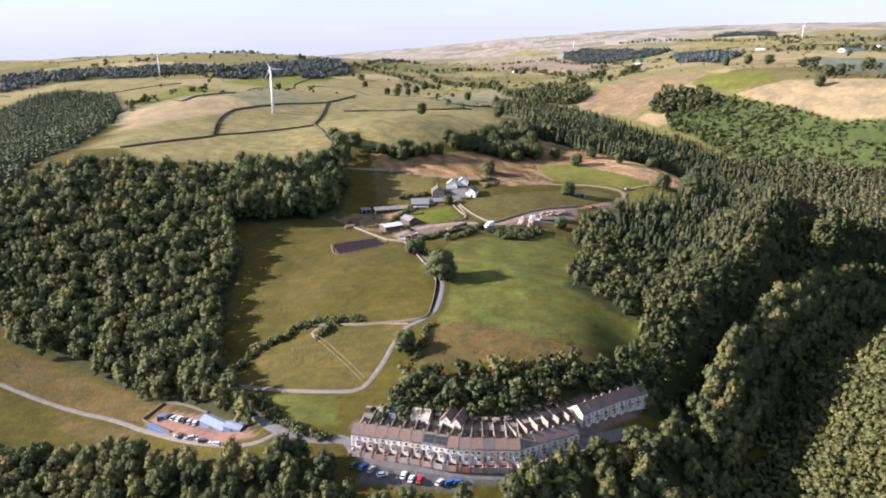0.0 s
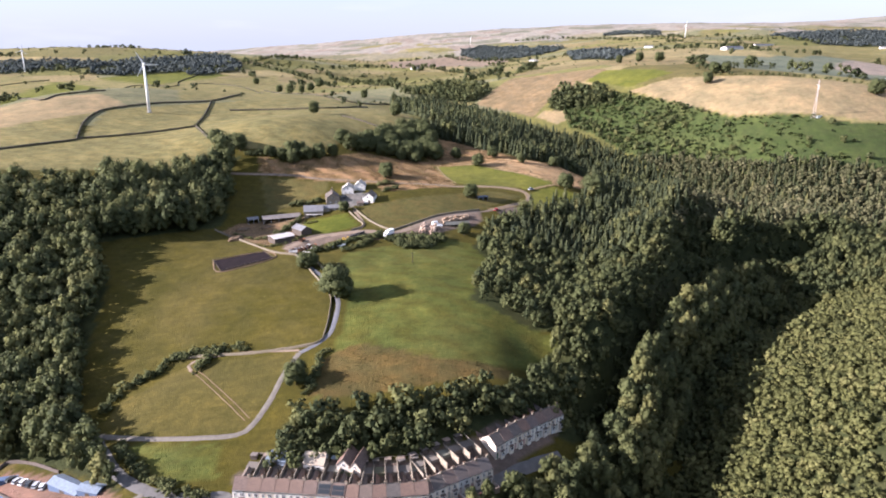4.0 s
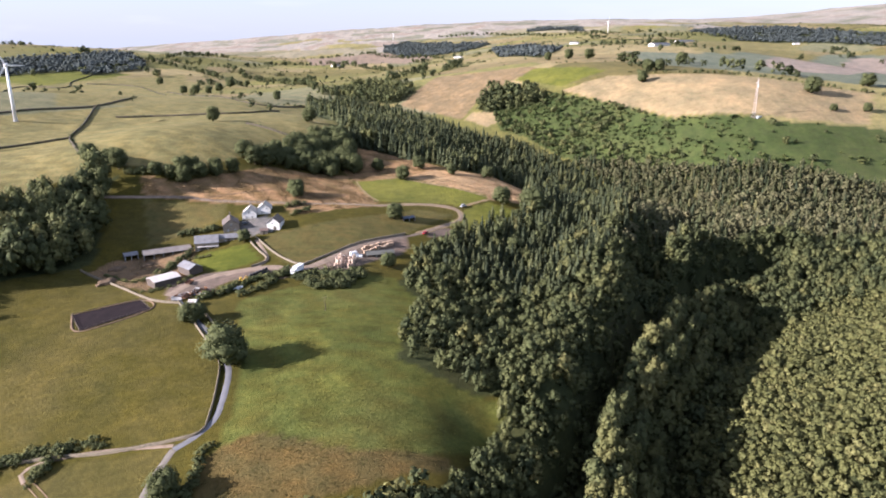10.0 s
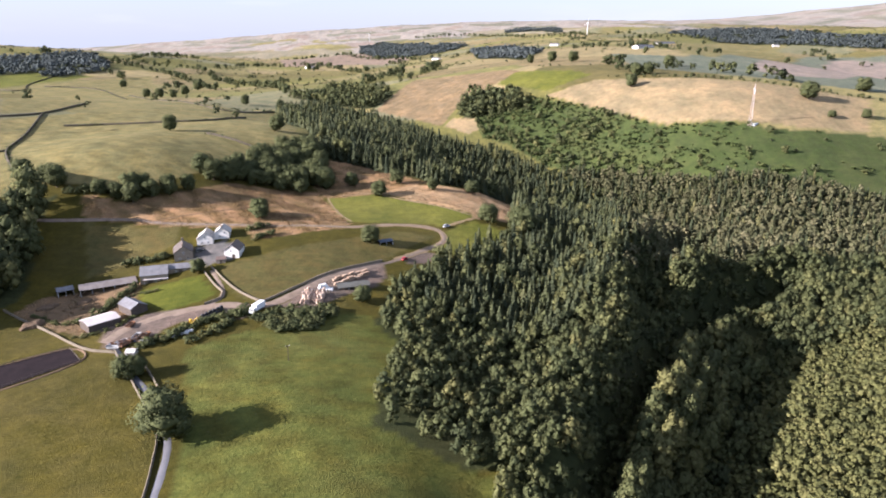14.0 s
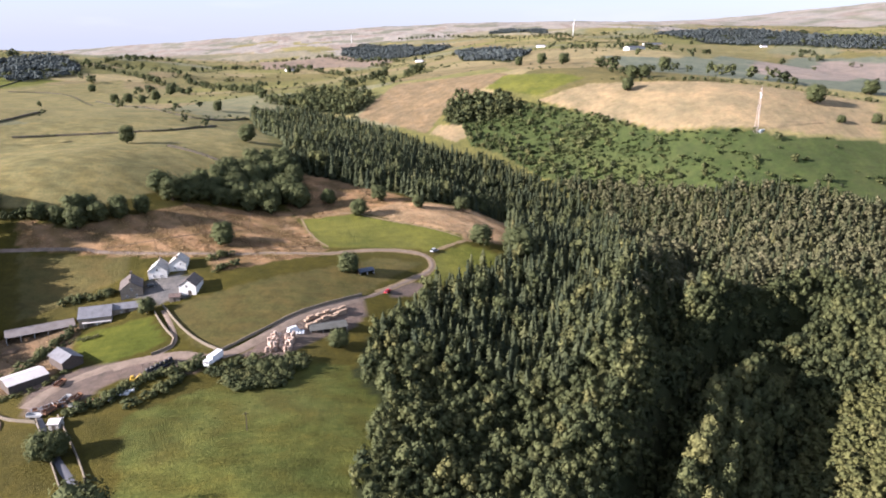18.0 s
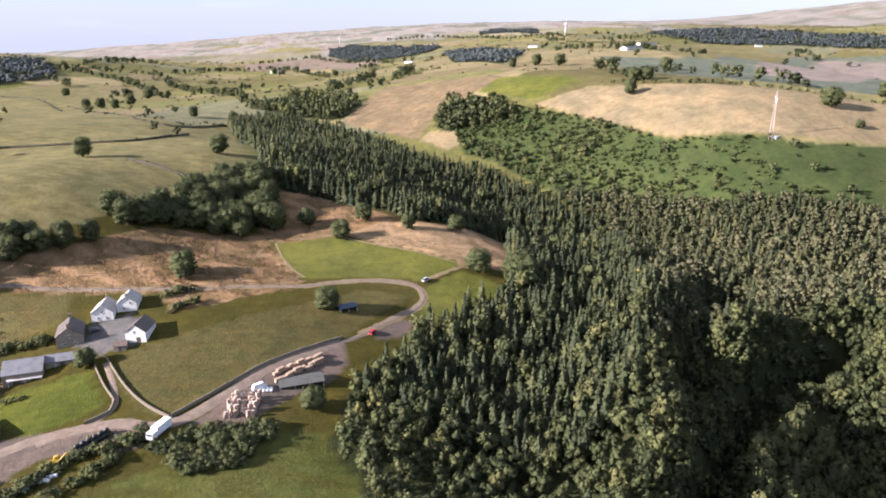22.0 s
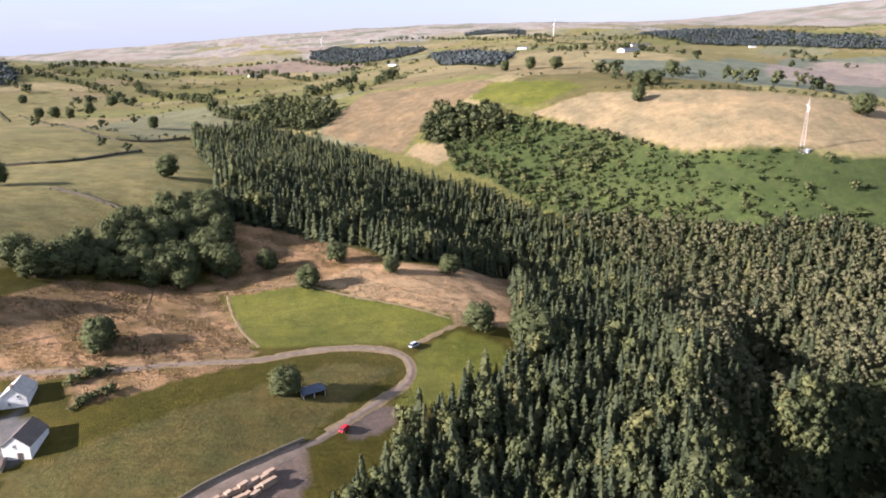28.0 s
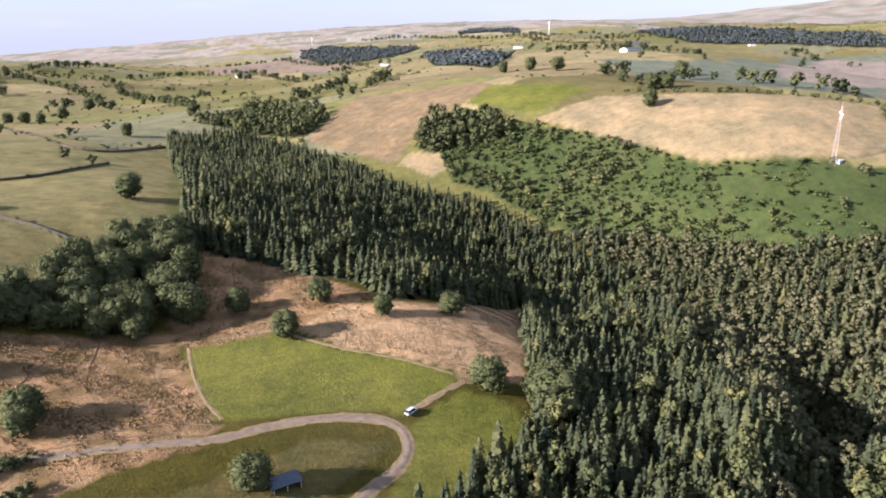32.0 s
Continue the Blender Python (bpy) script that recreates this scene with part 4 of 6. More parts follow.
pr = np.random.RandomState(11)
CROWNS = {
    "oak": [blob_crown(pr, 11, 620, 0.036, 0.52, 0.2, 0.85) for _ in range(6)],
    "oak_mid": [blob_crown(pr, 8, 300, 0.044, 0.5, 0.16, 0.8) for _ in range(6)],
    "oak_far": [blob_crown(pr, 6, 90, 0.085, 0.55, 0.12) for _ in range(4)],
    "birch": [blob_crown(pr, 6, 190, 0.055, 0.36, 0.14, 0.85, 0.92) for _ in range(6)],
    "young": [blob_crown(pr, 5, 130, 0.08, 0.56, 0.15) for _ in range(5)],
    "spruce": [cone_crown(pr, 9, 6, 0.29, 0.85) for _ in range(6)],
    "spruce_far": [cone_crown(pr, 6, 5, 0.36) for _ in range(4)],
    "oak_tiny": [blob_crown(pr, 3, 36, 0.14, 0.62, 0.12, 0.8) for _ in range(5)],
    "oak_dot": [blob_crown(pr, 2, 18, 0.2, 0.7, 0.2, 0.85) for _ in range(5)],
    "spruce_tiny": [cone_crown(pr, 4, 4, 0.42) for _ in range(4)],
    "bush": [blob_crown(pr, 4, 84, 0.1, 0.6, 0.1, 0.85) for _ in range(5)],
    "tussock": [tussock(pr) for _ in range(6)],
    "shrub": [blob_crown(pr, 6, 160, 0.06, 0.7, 0.1) for _ in range(4)],
}
LEAVES = {"oak": OAK, "birch": BIRCH, "oak_mid": OAK, "oak_far": OAK, "young": YOUNG, "spruce": SPRUCE, "spruce_far": SPRUCE, "shrub": OAK, "oak_tiny": OAK, "oak_dot": OAK, "spruce_tiny": SPRUCE, "bush": BRACKEN, "tussock": TURF}


def scatter(ring, gap, r):
    """Places on a jittered grid inside a ring."""
    p = np.array(ring, float)
    x, y = np.meshgrid(np.arange(p[:, 0].min(), p[:, 0].max(), gap), np.arange(p[:, 1].min(), p[:, 1].max(), gap))
    x[1::2] += gap / 2
    x, y = (x + r.uniform(-0.38, 0.38, x.shape) * gap).ravel(), (y + r.uniform(-0.38, 0.38, y.shape) * gap).ravel()
    k = inside(x, y, ring)
    return x[k], y[k]


def wood(name, kind, places, tall, label, mat=None, wide=(0.62, 0.9), seed=3, tint=(0.5, 0.22), category="wood"):
    """Many trees joined into one growth."""
    r = np.random.RandomState(seed)
    protos = CROWNS[kind]
    x, y = places
    z = height(x, y)
    vs, ts, ns = [], [], []
    which = r.randint(0, len(protos), len(x))
    for i, (proto, lie) in enumerate(protos):
        k = which == i
        n = int(k.sum())
        if not n:
            continue
        a, h = r.uniform(0, 6.28, n), r.uniform(*tall, n) * (1 + 0.1 * r.normal(size=n)).clip(0.75, 1.25)
        w = h * r.uniform(*wide, n)
        c, s = np.cos(a)[:, None], np.sin(a)[:, None]
        flat = proto.reshape(-1, 3)
        px, py, pz = flat[None, :, 0], flat[None, :, 1], flat[None, :, 2]
        v = np.stack([x[k][:, None] + (px * c - py * s) * w[:, None], y[k][:, None] + (px * s + py * c) * w[:, None],
                      z[k][:, None] - 0.3 * (len(proto) > 20) + pz * h[:, None]], -1)
        vs.append(v.reshape(-1, 3))
        lx, ly, lz = (lie.reshape(-1, 3)[None, :, j] for j in range(3))
        ns.append(np.stack([lx * c - ly * s, lx * s + ly * c, lz + 0 * c], -1).reshape(-1, 3).astype(np.float32))
        ts.append(np.repeat((tint[0] + tint[1] * r.normal(size=n)).clip(0, 1), len(flat)))
    v, t = np.concatenate(vs), np.concatenate(ts)
    me = mesh_from(name, v, np.arange(len(v)).reshape(-1, protos[0][0].shape[1]), mat or LEAVES[kind])
    me.attributes.new("lay", "FLOAT_VECTOR", "POINT").data.foreach_set("vector", np.concatenate(ns).ravel())
    me.attributes.new("tint", "FLOAT", "POINT").data.foreach_set("value", t.astype(np.float32))
    return tagged(new(name, me), label, category, kind="stuff")


wr = np.random.RandomState(21)
WIDTHS = {"oak": (0.62, 0.86), "oak_mid": (0.65, 0.95), "birch": (0.8, 1.15), "young": (1.0, 1.3), "spruce": (0.65, 0.98), "spruce_far": (0.9, 1.2), "oak_far": (0.8, 1.2), "oak_tiny": (0.9, 1.5), "oak_dot": (1.0, 1.5), "spruce_tiny": (0.8, 1.1)}
TINTS = {"hillside_wood": (0.55, 0.26), "ridge_wood": (0.35, 0.2), "far_wood": (0.2, 0.15), "copse": (0.5, 0.25), "conifer_wood": (0.35, 0.25), "valley_wood": (0.6, 0.28), "scrub": (0.4, 0.3), "valley_trees": (0.58, 0.2)}
MIDDLE = [w[2] for w in WOODS if w[0] == "valley_trees"][0]
for name, kind, ring, gap, tall, label in WOODS:
    gx_, gy_ = scatter(ring, gap, wr)
    if name == "gorge_wood":
        apart = ~inside(gx_, gy_, MIDDLE)
        gx_, gy_ = gx_[apart], gy_[apart]
    if name == "valley_trees":      # a third of them are young conifers
        fir = wr.rand(len(gx_)) < 0.3
        wood("valley_conifers", "spruce", (gx_[fir], gy_[fir]), (7, 13), "young conifers scattered through a valley wood", wide=(0.7, 1.0), seed=77, tint=(0.5, 0.25))
        gx_, gy_ = gx_[~fir], gy_[~fir]
    if name == "far_wood":      # ragged at the edges, with clearings
        thick = mottle(gx_, gy_, 150.0, 31) > -0.55
        gx_, gy_ = gx_[thick], gy_[thick]
    wood(name, kind, (gx_, gy_), tall, label, HAZED_LEAVES if name == "far_wood" else None, wide=WIDTHS[kind], seed=len(ring), tint=TINTS.get(name, (0.5, 0.24)))


# taller oaks along the spur between the gorges
crest = smooth_line([(sx_ + ox_, sy_ - oy_) for (sx_, sy_), (ox_, oy_) in zip(STREAMS[3][2], ((0, 0), (2, 2), (2, 2), (2, 2), (2, 2), (2, 2), (2, 2), (0, 0)))], 5.0)
cx_ = np.concatenate([crest[:, 0] + o + wr.uniform(-1.2, 1.2, len(crest)) for o in (-4.0, 1.5, 7.0)])
cy_ = np.concatenate([crest[:, 1] - o + wr.uniform(-1.2, 1.2, len(crest)) for o in (-4.0, 1.5, 7.0)])
wood("spur_wood", "oak", (cx_, cy_), (12, 16), "tall bright oaks along a spur between two gorges", wide=(0.6, 0.8), seed=67, tint=(0.75, 0.22))

# saplings and brambles on the steep sides of the gorges
ux, uy = [], []
for _, _, line in STREAMS[:3]:
    for off in range(-12, 13, 4):
        q = smooth_line([(px_ + 0.7 * off, py_ - 0.7 * off) for px_, py_ in line], 4.0)
        ux.append(q[:, 0] + wr.uniform(-1.5, 1.5, len(q)))
        uy.append(q[:, 1] + wr.uniform(-1.5, 1.5, len(q)))
wood("undergrowth", "oak_tiny", (np.concatenate(ux), np.concatenate(uy)), (2.5, 5.5), "saplings and brambles on the sides of a gorge", wide=(0.8, 1.2), seed=61, tint=(0.4, 0.25), category="bushes")


# ---- building blocks ----
def thing(name, label, category, m, group="", kind=""):
    e = new(name)
    e.matrix_world = m
    return tagged(e, label, category, group, kind)


def part(name, bm, mat, parent, label="", smooth=False):
    """One mesh under a thing or a part."""
    me = bm if isinstance(bm, bpy.types.Mesh) else bpy.data.meshes.new(name)
    if me is not bm:
        bmesh.ops.recalc_face_normals(bm, faces=bm.faces)
        if smooth:
            for f in bm.faces:
                f.smooth = True
        bm.to_mesh(me)
        bm.free()
    if mat and not me.materials:
        me.materials.append(mat)
    ob = new(name, me)
    ob.parent = parent
    return tagged(ob, label)


def solid(*boxes, bevel=0.0):
    """Boxes (x0, y0, z0, x1, y1, z1) in one mesh, with broken edges."""
    bm = bmesh.new()
    for x0, y0, z0, x1, y1, z1 in boxes:
        v = [bm.verts.new(p) for p in ((x0, y0, z0), (x1, y0, z0), (x1, y1, z0), (x0, y1, z0), (x0, y0, z1), (x1, y0, z1), (x1, y1, z1), (x0, y1, z1))]
        for q in ((0, 1, 2, 3), (4, 5, 6, 7), (0, 1, 5, 4), (1, 2, 6, 5), (2, 3, 7, 6), (3, 0, 4, 7)):
            bm.faces.new([v[i] for i in q])
    if bevel:
        bmesh.ops.bevel(bm, geom=list(bm.edges), offset=bevel, segments=1, affect="EDGES")
    return bm


def prism(profile, x0, x1, turn=False):
    """A profile in depth and height, drawn out in x; turn: drawn out in depth instead."""
    bm = bmesh.new()
    a = [bm.verts.new((x0, y, z) if not turn else (y, x0, z)) for y, z in profile]
    b = [bm.verts.new((x1, y, z) if not turn else (y, x1, z)) for y, z in profile]
    bm.faces.new(a)
    bm.faces.new(b[::-1])
    for i in range(len(a)):
        j = (i + 1) % len(a)
        bm.faces.new((a[i], b[i], b[j], a[j]))
    return bm


def tube(r0, r1, z0, z1, sides=12, x=0.0, y=0.0):
    bm = bmesh.new()
    bmesh.ops.create_cone(bm, cap_ends=True, segments=sides, radius1=r0, radius2=r1, depth=z1 - z0, matrix=Matrix.Translation((x, y, (z0 + z1) / 2)))
    return bm


def rod(a, b, r, sides=6):
    """A round bar from a to b."""
    a, b = Vector(a), Vector(b)
    bm = bmesh.new()
    m = Matrix.Translation((a + b) / 2) @ (b - a).to_track_quat("Z", "Y").to_matrix().to_4x4()
    bmesh.ops.create_cone(bm, cap_ends=True, segments=sides, radius1=r, radius2=r, depth=(b - a).length, matrix=m)
    return bm


def on_ground(x, y, turn=0.0, sink=0.0):
    return pose(x, y, ground_at(x, y) - sink, 0, 0, turn)


def lively(name, stops, rough=0.8, scale=1.2, metal=0.0):
    """A surface whose colour differs from piece to piece, with stains."""
    m, n, l, b = material(name, rough)
    o = n.new("ShaderNodeObjectInfo")
    c = ramp(n, l, o.outputs["Random"], stops)
    stain = ramp(n, l, noise_node(n, l, scale, 7, 0.7), [(0.3, (0.62, 0.6, 0.57)), (0.6, (1.05, 1.05, 1.05))])
    l.new(blend(n, l, c, stain, 0.75, "MULTIPLY"), b.inputs["Base Color"])
    b.inputs["Metallic"].default_value = metal
    bump(n, l, b, noise_node(n, l, scale * 8, 5), 0.25, 0.04)
    return m


def rows_roof(name, stops, course=0.35):
    """Slates or tiles in courses, each roof with its own tone."""
    m, n, l, b = material(name, 0.75)
    o = n.new("ShaderNodeObjectInfo")
    c = ramp(n, l, o.outputs["Random"], stops)
    tc = n.new("ShaderNodeTexCoord")
    br = n.new("ShaderNodeTexBrick")
    br.inputs["Scale"].default_value = 1.0 / course / 2
    br.inputs["Color1"].default_value, br.inputs["Color2"].default_value = (1.1, 1.1, 1.1, 1), (0.82, 0.82, 0.82, 1)
    br.inputs["Mortar"].default_value = (0.5, 0.5, 0.5, 1)
    l.new(tc.outputs["Object"], br.inputs["Vector"])
    c = blend(n, l, c, br.outputs["Color"], 0.7, "MULTIPLY")
    lichen = ramp(n, l, noise_node(n, l, 0.8, 6, 0.7), [(0.35, (0.7, 0.7, 0.7)), (0.7, (1.25, 1.2, 1.1))])
    l.new(blend(n, l, c, lichen, 0.8, "MULTIPLY"), b.inputs["Base Color"])
    bump(n, l, b, br.outputs["Fac"], -0.4, 0.03)
    return m


FACADE = lively("painted render", [(0.0, (0.74, 0.69, 0.60)), (0.35, (0.66, 0.57, 0.46)), (0.5, (0.78, 0.75, 0.68)), (0.7, (0.58, 0.46, 0.36)), (0.85, (0.56, 0.58, 0.58)), (1.0, (0.76, 0.70, 0.62))])
WHITEWASH = plain("whitewash", (0.76, 0.74, 0.70), (0.5, 0.47, 0.42), 0.5)
STONE = plain("sandstone", (0.30, 0.25, 0.19), (0.15, 0.125, 0.10), 0.9, bumped=0.6, size=0.1)
DRYSTONE = plain("dry stone", (0.19, 0.155, 0.11), (0.09, 0.08, 0.055), 1.6, bumped=0.9, size=0.15)
# dry stone darkened so its colour carries the shaded side of the field walls
SHADED_STONE = plain("shade-darkened stone", (0.095, 0.078, 0.052), (0.05, 0.045, 0.03), 1.2, bumped=0.9, size=0.15)
SLATE = rows_roof("slate", [(0.0, (0.105, 0.093, 0.088)), (0.4, (0.135, 0.112, 0.098)), (0.65, (0.165, 0.108, 0.086)), (1.0, (0.112, 0.10, 0.098))])
SHEET = plain("fibre cement sheet", (0.18, 0.18, 0.19), (0.105, 0.10, 0.10), 0.35, 0.85)
PALE_SLATE = rows_roof("pale stone slate", [(0.0, (0.36, 0.34, 0.31)), (1.0, (0.44, 0.42, 0.39))])
PINK_SHEET = plain("weathered pink sheet", (0.20, 0.178, 0.165), (0.13, 0.112, 0.10), 0.3, 0.85)
WHITE_SHEET = plain("white sheeting", (0.54, 0.50, 0.47), (0.42, 0.38, 0.35), 0.4, 0.6)
DARK_WOOD = plain("dark boarding", (0.10, 0.08, 0.065), (0.05, 0.04, 0.035), 1.0)
BRICK = lively("brick packs", [(0.0, (0.50, 0.37, 0.29)), (0.5, (0.58, 0.46, 0.37)), (1.0, (0.42, 0.29, 0.22))], 0.9)
FORECOURT = lively("brick and render", [(0.0, (0.30, 0.13, 0.09)), (0.45, (0.34, 0.17, 0.12)), (0.6, (0.36, 0.33, 0.30)), (1.0, (0.28, 0.20, 0.16))], 0.9)
RED_BRICK = plain("red brick", (0.36, 0.16, 0.10), (0.22, 0.10, 0.07), 1.5)
TIMBER = lively("sawn timber", [(0.0, (0.40, 0.29, 0.20)), (0.5, (0.32, 0.22, 0.15)), (1.0, (0.46, 0.36, 0.26))])
BLUE = plain("blue paint", (0.085, 0.13, 0.23), (0.13, 0.16, 0.20), 0.7, 0.5)
PALE_BLUE = plain("pale blue sheet", (0.19, 0.235, 0.30), (0.13, 0.15, 0.18), 0.9, 0.8)
WHITE = plain("white paint", (0.80, 0.80, 0.80), (0.62, 0.62, 0.60), 0.6, 0.45)
STEEL = plain("galvanised steel", (0.55, 0.55, 0.54), (0.38, 0.37, 0.36), 1.0, 0.5, 0.4)
MAST_RED = plain("red and white mast paint", (0.50, 0.40, 0.38), (0.60, 0.56, 0.55), 0.4, 0.5)
SHED_ROOF = lively("felt and sheet", [(0.0, (0.16, 0.15, 0.14)), (0.5, (0.32, 0.24, 0.19)), (0.8, (0.24, 0.30, 0.36)), (1.0, (0.40, 0.38, 0.36))])
BLACK = plain("black plastic wrap", (0.022, 0.022, 0.025), (0.05, 0.05, 0.055), 1.2, 0.35)
RUBBER = plain("tyre rubber", (0.02, 0.02, 0.02), (0.035, 0.033, 0.03), 3.0, 0.85)
YELLOW = plain("yellow machine paint", (0.62, 0.40, 0.05), (0.40, 0.26, 0.06), 1.0, 0.5)
RUST = plain("rusty iron", (0.22, 0.11, 0.06), (0.10, 0.06, 0.04), 1.2, 0.8)
WATER = plain("dark slurry", (0.020, 0.014, 0.015), (0.010, 0.008, 0.009), 0.25, 0.9, bumped=0.3)
WATER.node_tree.nodes["Principled BSDF"].inputs["Specular IOR Level"].default_value = 0.08
CONCRETE = plain("concrete", (0.42, 0.40, 0.37), (0.28, 0.26, 0.24), 0.6)
PAVING = lively("yard paving", [(0.0, (0.12, 0.11, 0.10)), (0.5, (0.20, 0.17, 0.14)), (0.75, (0.10, 0.11, 0.06)), (1.0, (0.26, 0.24, 0.22))])
DOOR = lively("painted doors", [(0.0, (0.30, 0.05, 0.04)), (0.4, (0.55, 0.55, 0.53)), (0.7, (0.06, 0.12, 0.07)), (1.0, (0.05, 0.08, 0.20))], 0.5)
GLASS = plain("window glass", (0.02, 0.024, 0.028), (0.035, 0.04, 0.045), 0.4, 0.06, bumped=0.02)
GLASS.node_tree.nodes["Principled BSDF"].inputs["Specular IOR Level"].default_value = 0.6


CLAY = plain("clay pots", (0.26, 0.15, 0.10), (0.15, 0.10, 0.07), 2.0)


# ---- buildings ----
def window(parent, x, z, w, h, y=0.0, back=False):
    """A framed window on a front at depth y; the pane sits inside the frame."""
    s = -1 if not back else 1
    f, d = 0.09, 0.07
    ys = sorted((y + s * d, y - s * 0.03))
    fr = part("window", solid((x, ys[0], z, x + w, ys[1], z + f), (x, ys[0], z + h - f, x + w, ys[1], z + h), (x, ys[0], z + f, x + f, ys[1], z + h - f),
                              (x + w - f, ys[0], z + f, x + w, ys[1], z + h - f), (x + w / 2 - 0.04, ys[0], z + f, x + w / 2 + 0.04, ys[1], z + h - f)), WHITE, parent)
    yp = sorted((y + s * 0.035, y + s * 0.015))
    part("pane", solid((x + f, yp[0], z + f, x + w - f, yp[1], z + h - f)), GLASS, fr)
    sy = sorted((y + s * 0.16, y))
    part("sill", solid((x - 0.08, sy[0], z - 0.1, x + w + 0.08, sy[1], z - 0.005)), CONCRETE, fr)


def gable_parts(e, w, d, eave, ridge, wall, roof, turn=False, over=0.3, sunk=1.6, open_front=False):
    """Walls with their gables and a two-sided roof; turn: the ridge runs in depth."""
    a, b = (d, w) if not turn else (w, d)
    t = 0.28
    if open_front:
        part("wall", solid((0, d - t, -sunk, w, d, eave - 0.02), (0, 0, -sunk, t, d - t, eave - 0.02), (w - t, 0, -sunk, w, d - t, eave - 0.02)), wall, e)
        n = max(2, round(w / 5))
        for i in range(n + 1):
            x = 0.15 + (w - 0.3) * i / n
            part("post", solid((x - 0.12, -0.02, -sunk, x + 0.12, 0.22, eave - 0.02)), STEEL, e)
    else:
        part("wall", prism([(0, -sunk), (a, -sunk), (a, eave), (a / 2, ridge), (0, eave)], 0, b, turn), wall, e)
    k = (ridge - eave) / (a / 2)
    up, th = 0.05, 0.14
    for s in (0, 1):
        y0, y1 = (-over, a / 2) if s == 0 else (a + over, a / 2)
        z0, z1 = eave - over * k + up, ridge + up
        part("roof", prism([(y0, z0), (y1, z1), (y1, z1 + th), (y0, z0 + th)], -over, b + over, turn), roof, e)
    part("ridge_cap", prism([(a / 2 - 0.18, ridge + up + th - 0.18 * k - 0.01), (a / 2, ridge + up + th - 0.01), (a / 2 + 0.18, ridge + up + th - 0.18 * k - 0.01), (a / 2, ridge + up + th + 0.08)],
                            -over - 0.02, b + over + 0.02, turn), roof, e)


def chimney(e, x, y, z0, z1, mat, pots=2, w=0.9, d=0.5):
    c = part("chimney", solid((x - w / 2, y - d / 2, z0, x + w / 2, y + d / 2, z1), (x - w / 2 - 0.06, y - d / 2 - 0.06, z1, x + w / 2 + 0.06, y + d / 2 + 0.06, z1 + 0.12)), mat, e)
    for i in range(pots):
        px = x + (i - (pots - 1) / 2) * 0.4
        part("pot", tube(0.13, 0.1, z1 + 0.12, z1 + 0.42, 8, px, y), CLAY, c)


def plot(key):
    ax, ay, bx, by = SITES[key]
    w = math.hypot(bx - ax, by - ay)
    z = min(ground_at(ax, ay), ground_at(bx, by))
    return pose(ax, ay, z, 0, 0, math.degrees(math.atan2(by - ay, bx - ax))), w


def farm_building(name, key, label, depth, eave, ridge, wall, roof, turn=False, open_front=False, openings=(), doors=(), stacks=(), category="building", wide=None):
    m, w = plot(key)
    w = wide or w
    e = thing(name, label, category, m)
    gable_parts(e, w, depth, eave, ridge, wall, roof, turn, open_front=open_front)
    for fx, z, ww, hh in openings:
        window(e, fx * w - ww / 2, z, ww, hh)
    for fx, ww, hh in doors:
        part("door", solid((fx * w - ww / 2, -0.06, -0.2, fx * w + ww / 2, 0.04, hh)), DARK_WOOD, e, "dark boarded door")
    for fx, fy, z0, z1 in stacks:
        chimney(e, fx * w, fy * depth, z0, z1, STONE)
    return e


farm_building("barn", "white_barn", "whitewashed gable-ended barn with a slate roof", 10, 4.3, 7.2, WHITEWASH, SLATE, True, openings=[(0.45, 3.6, 0.9, 1.2)], doors=[(0.62, 1.5, 2.3)])
farm_building("farmhouse", "white_house", "whitewashed farmhouse with a pale stone-slate roof", 10, 3.8, 6.8, WHITEWASH, PALE_SLATE, True, wide=8.0, openings=[(0.3, 1.0, 0.9, 1.2), (0.7, 1.0, 0.9, 1.2), (0.5, 3.6, 0.9, 1.2)], stacks=[(0.5, 0.9, 6.2, 7.8)], category="house")
farm_building("farmhouse_wing", "white_wing", "whitewashed cottage joined to the farmhouse", 9, 3.6, 6.4, WHITEWASH, PALE_SLATE, True, wide=7.5, openings=[(0.35, 1.0, 0.9, 1.1), (0.7, 3.2, 0.8, 1.1)], stacks=[(0.5, 0.1, 5.8, 7.2)], category="house")
farm_building("stone_house", "farmhouse", "tall stone farmhouse with a chimney on its gable", 12, 4.8, 8.0, STONE, SLATE, True, wide=9.0, openings=[(0.3, 1.0, 0.9, 1.2), (0.7, 1.0, 0.9, 1.2), (0.5, 4.0, 0.9, 1.2)], stacks=[(0.5, 0.94, 7.6, 9.4), (0.5, 0.06, 7.6, 9.2)], category="house")
farm_building("byre", "low_range", "low stone byre with a pale sheet roof", 6, 2.6, 4.2, STONE, SHEET, openings=[(0.3, 0.9, 0.8, 0.8), (0.7, 0.9, 0.8, 0.8)], doors=[(0.5, 1.4, 2.1)])
farm_building("stone_barn", "stone_barn", "broad stone barn with a grey sheet roof", 12, 4.4, 7.2, STONE, SHEET, doors=[(0.35, 2.6, 3.0), (0.75, 1.2, 2.1)], openings=[(0.55, 1.4, 0.8, 0.8)])
farm_building("lean_to", "lean_to", "low lean-to with a pale grey roof before a barn", 3.4, 2.3, 2.9, STONE, WHITE_SHEET, open_front=True)
farm_building("outhouse", "small_outhouse", "small stone outhouse with a flat slate roof", 4.5, 2.3, 3.1, STONE, SLATE, doors=[(0.5, 0.9, 1.9)])
farm_building("cattle_shed", "long_shed", "long open-fronted cattle shed with a pale roof", 9, 3.1, 4.6, DARK_WOOD, PINK_SHEET, open_front=True)
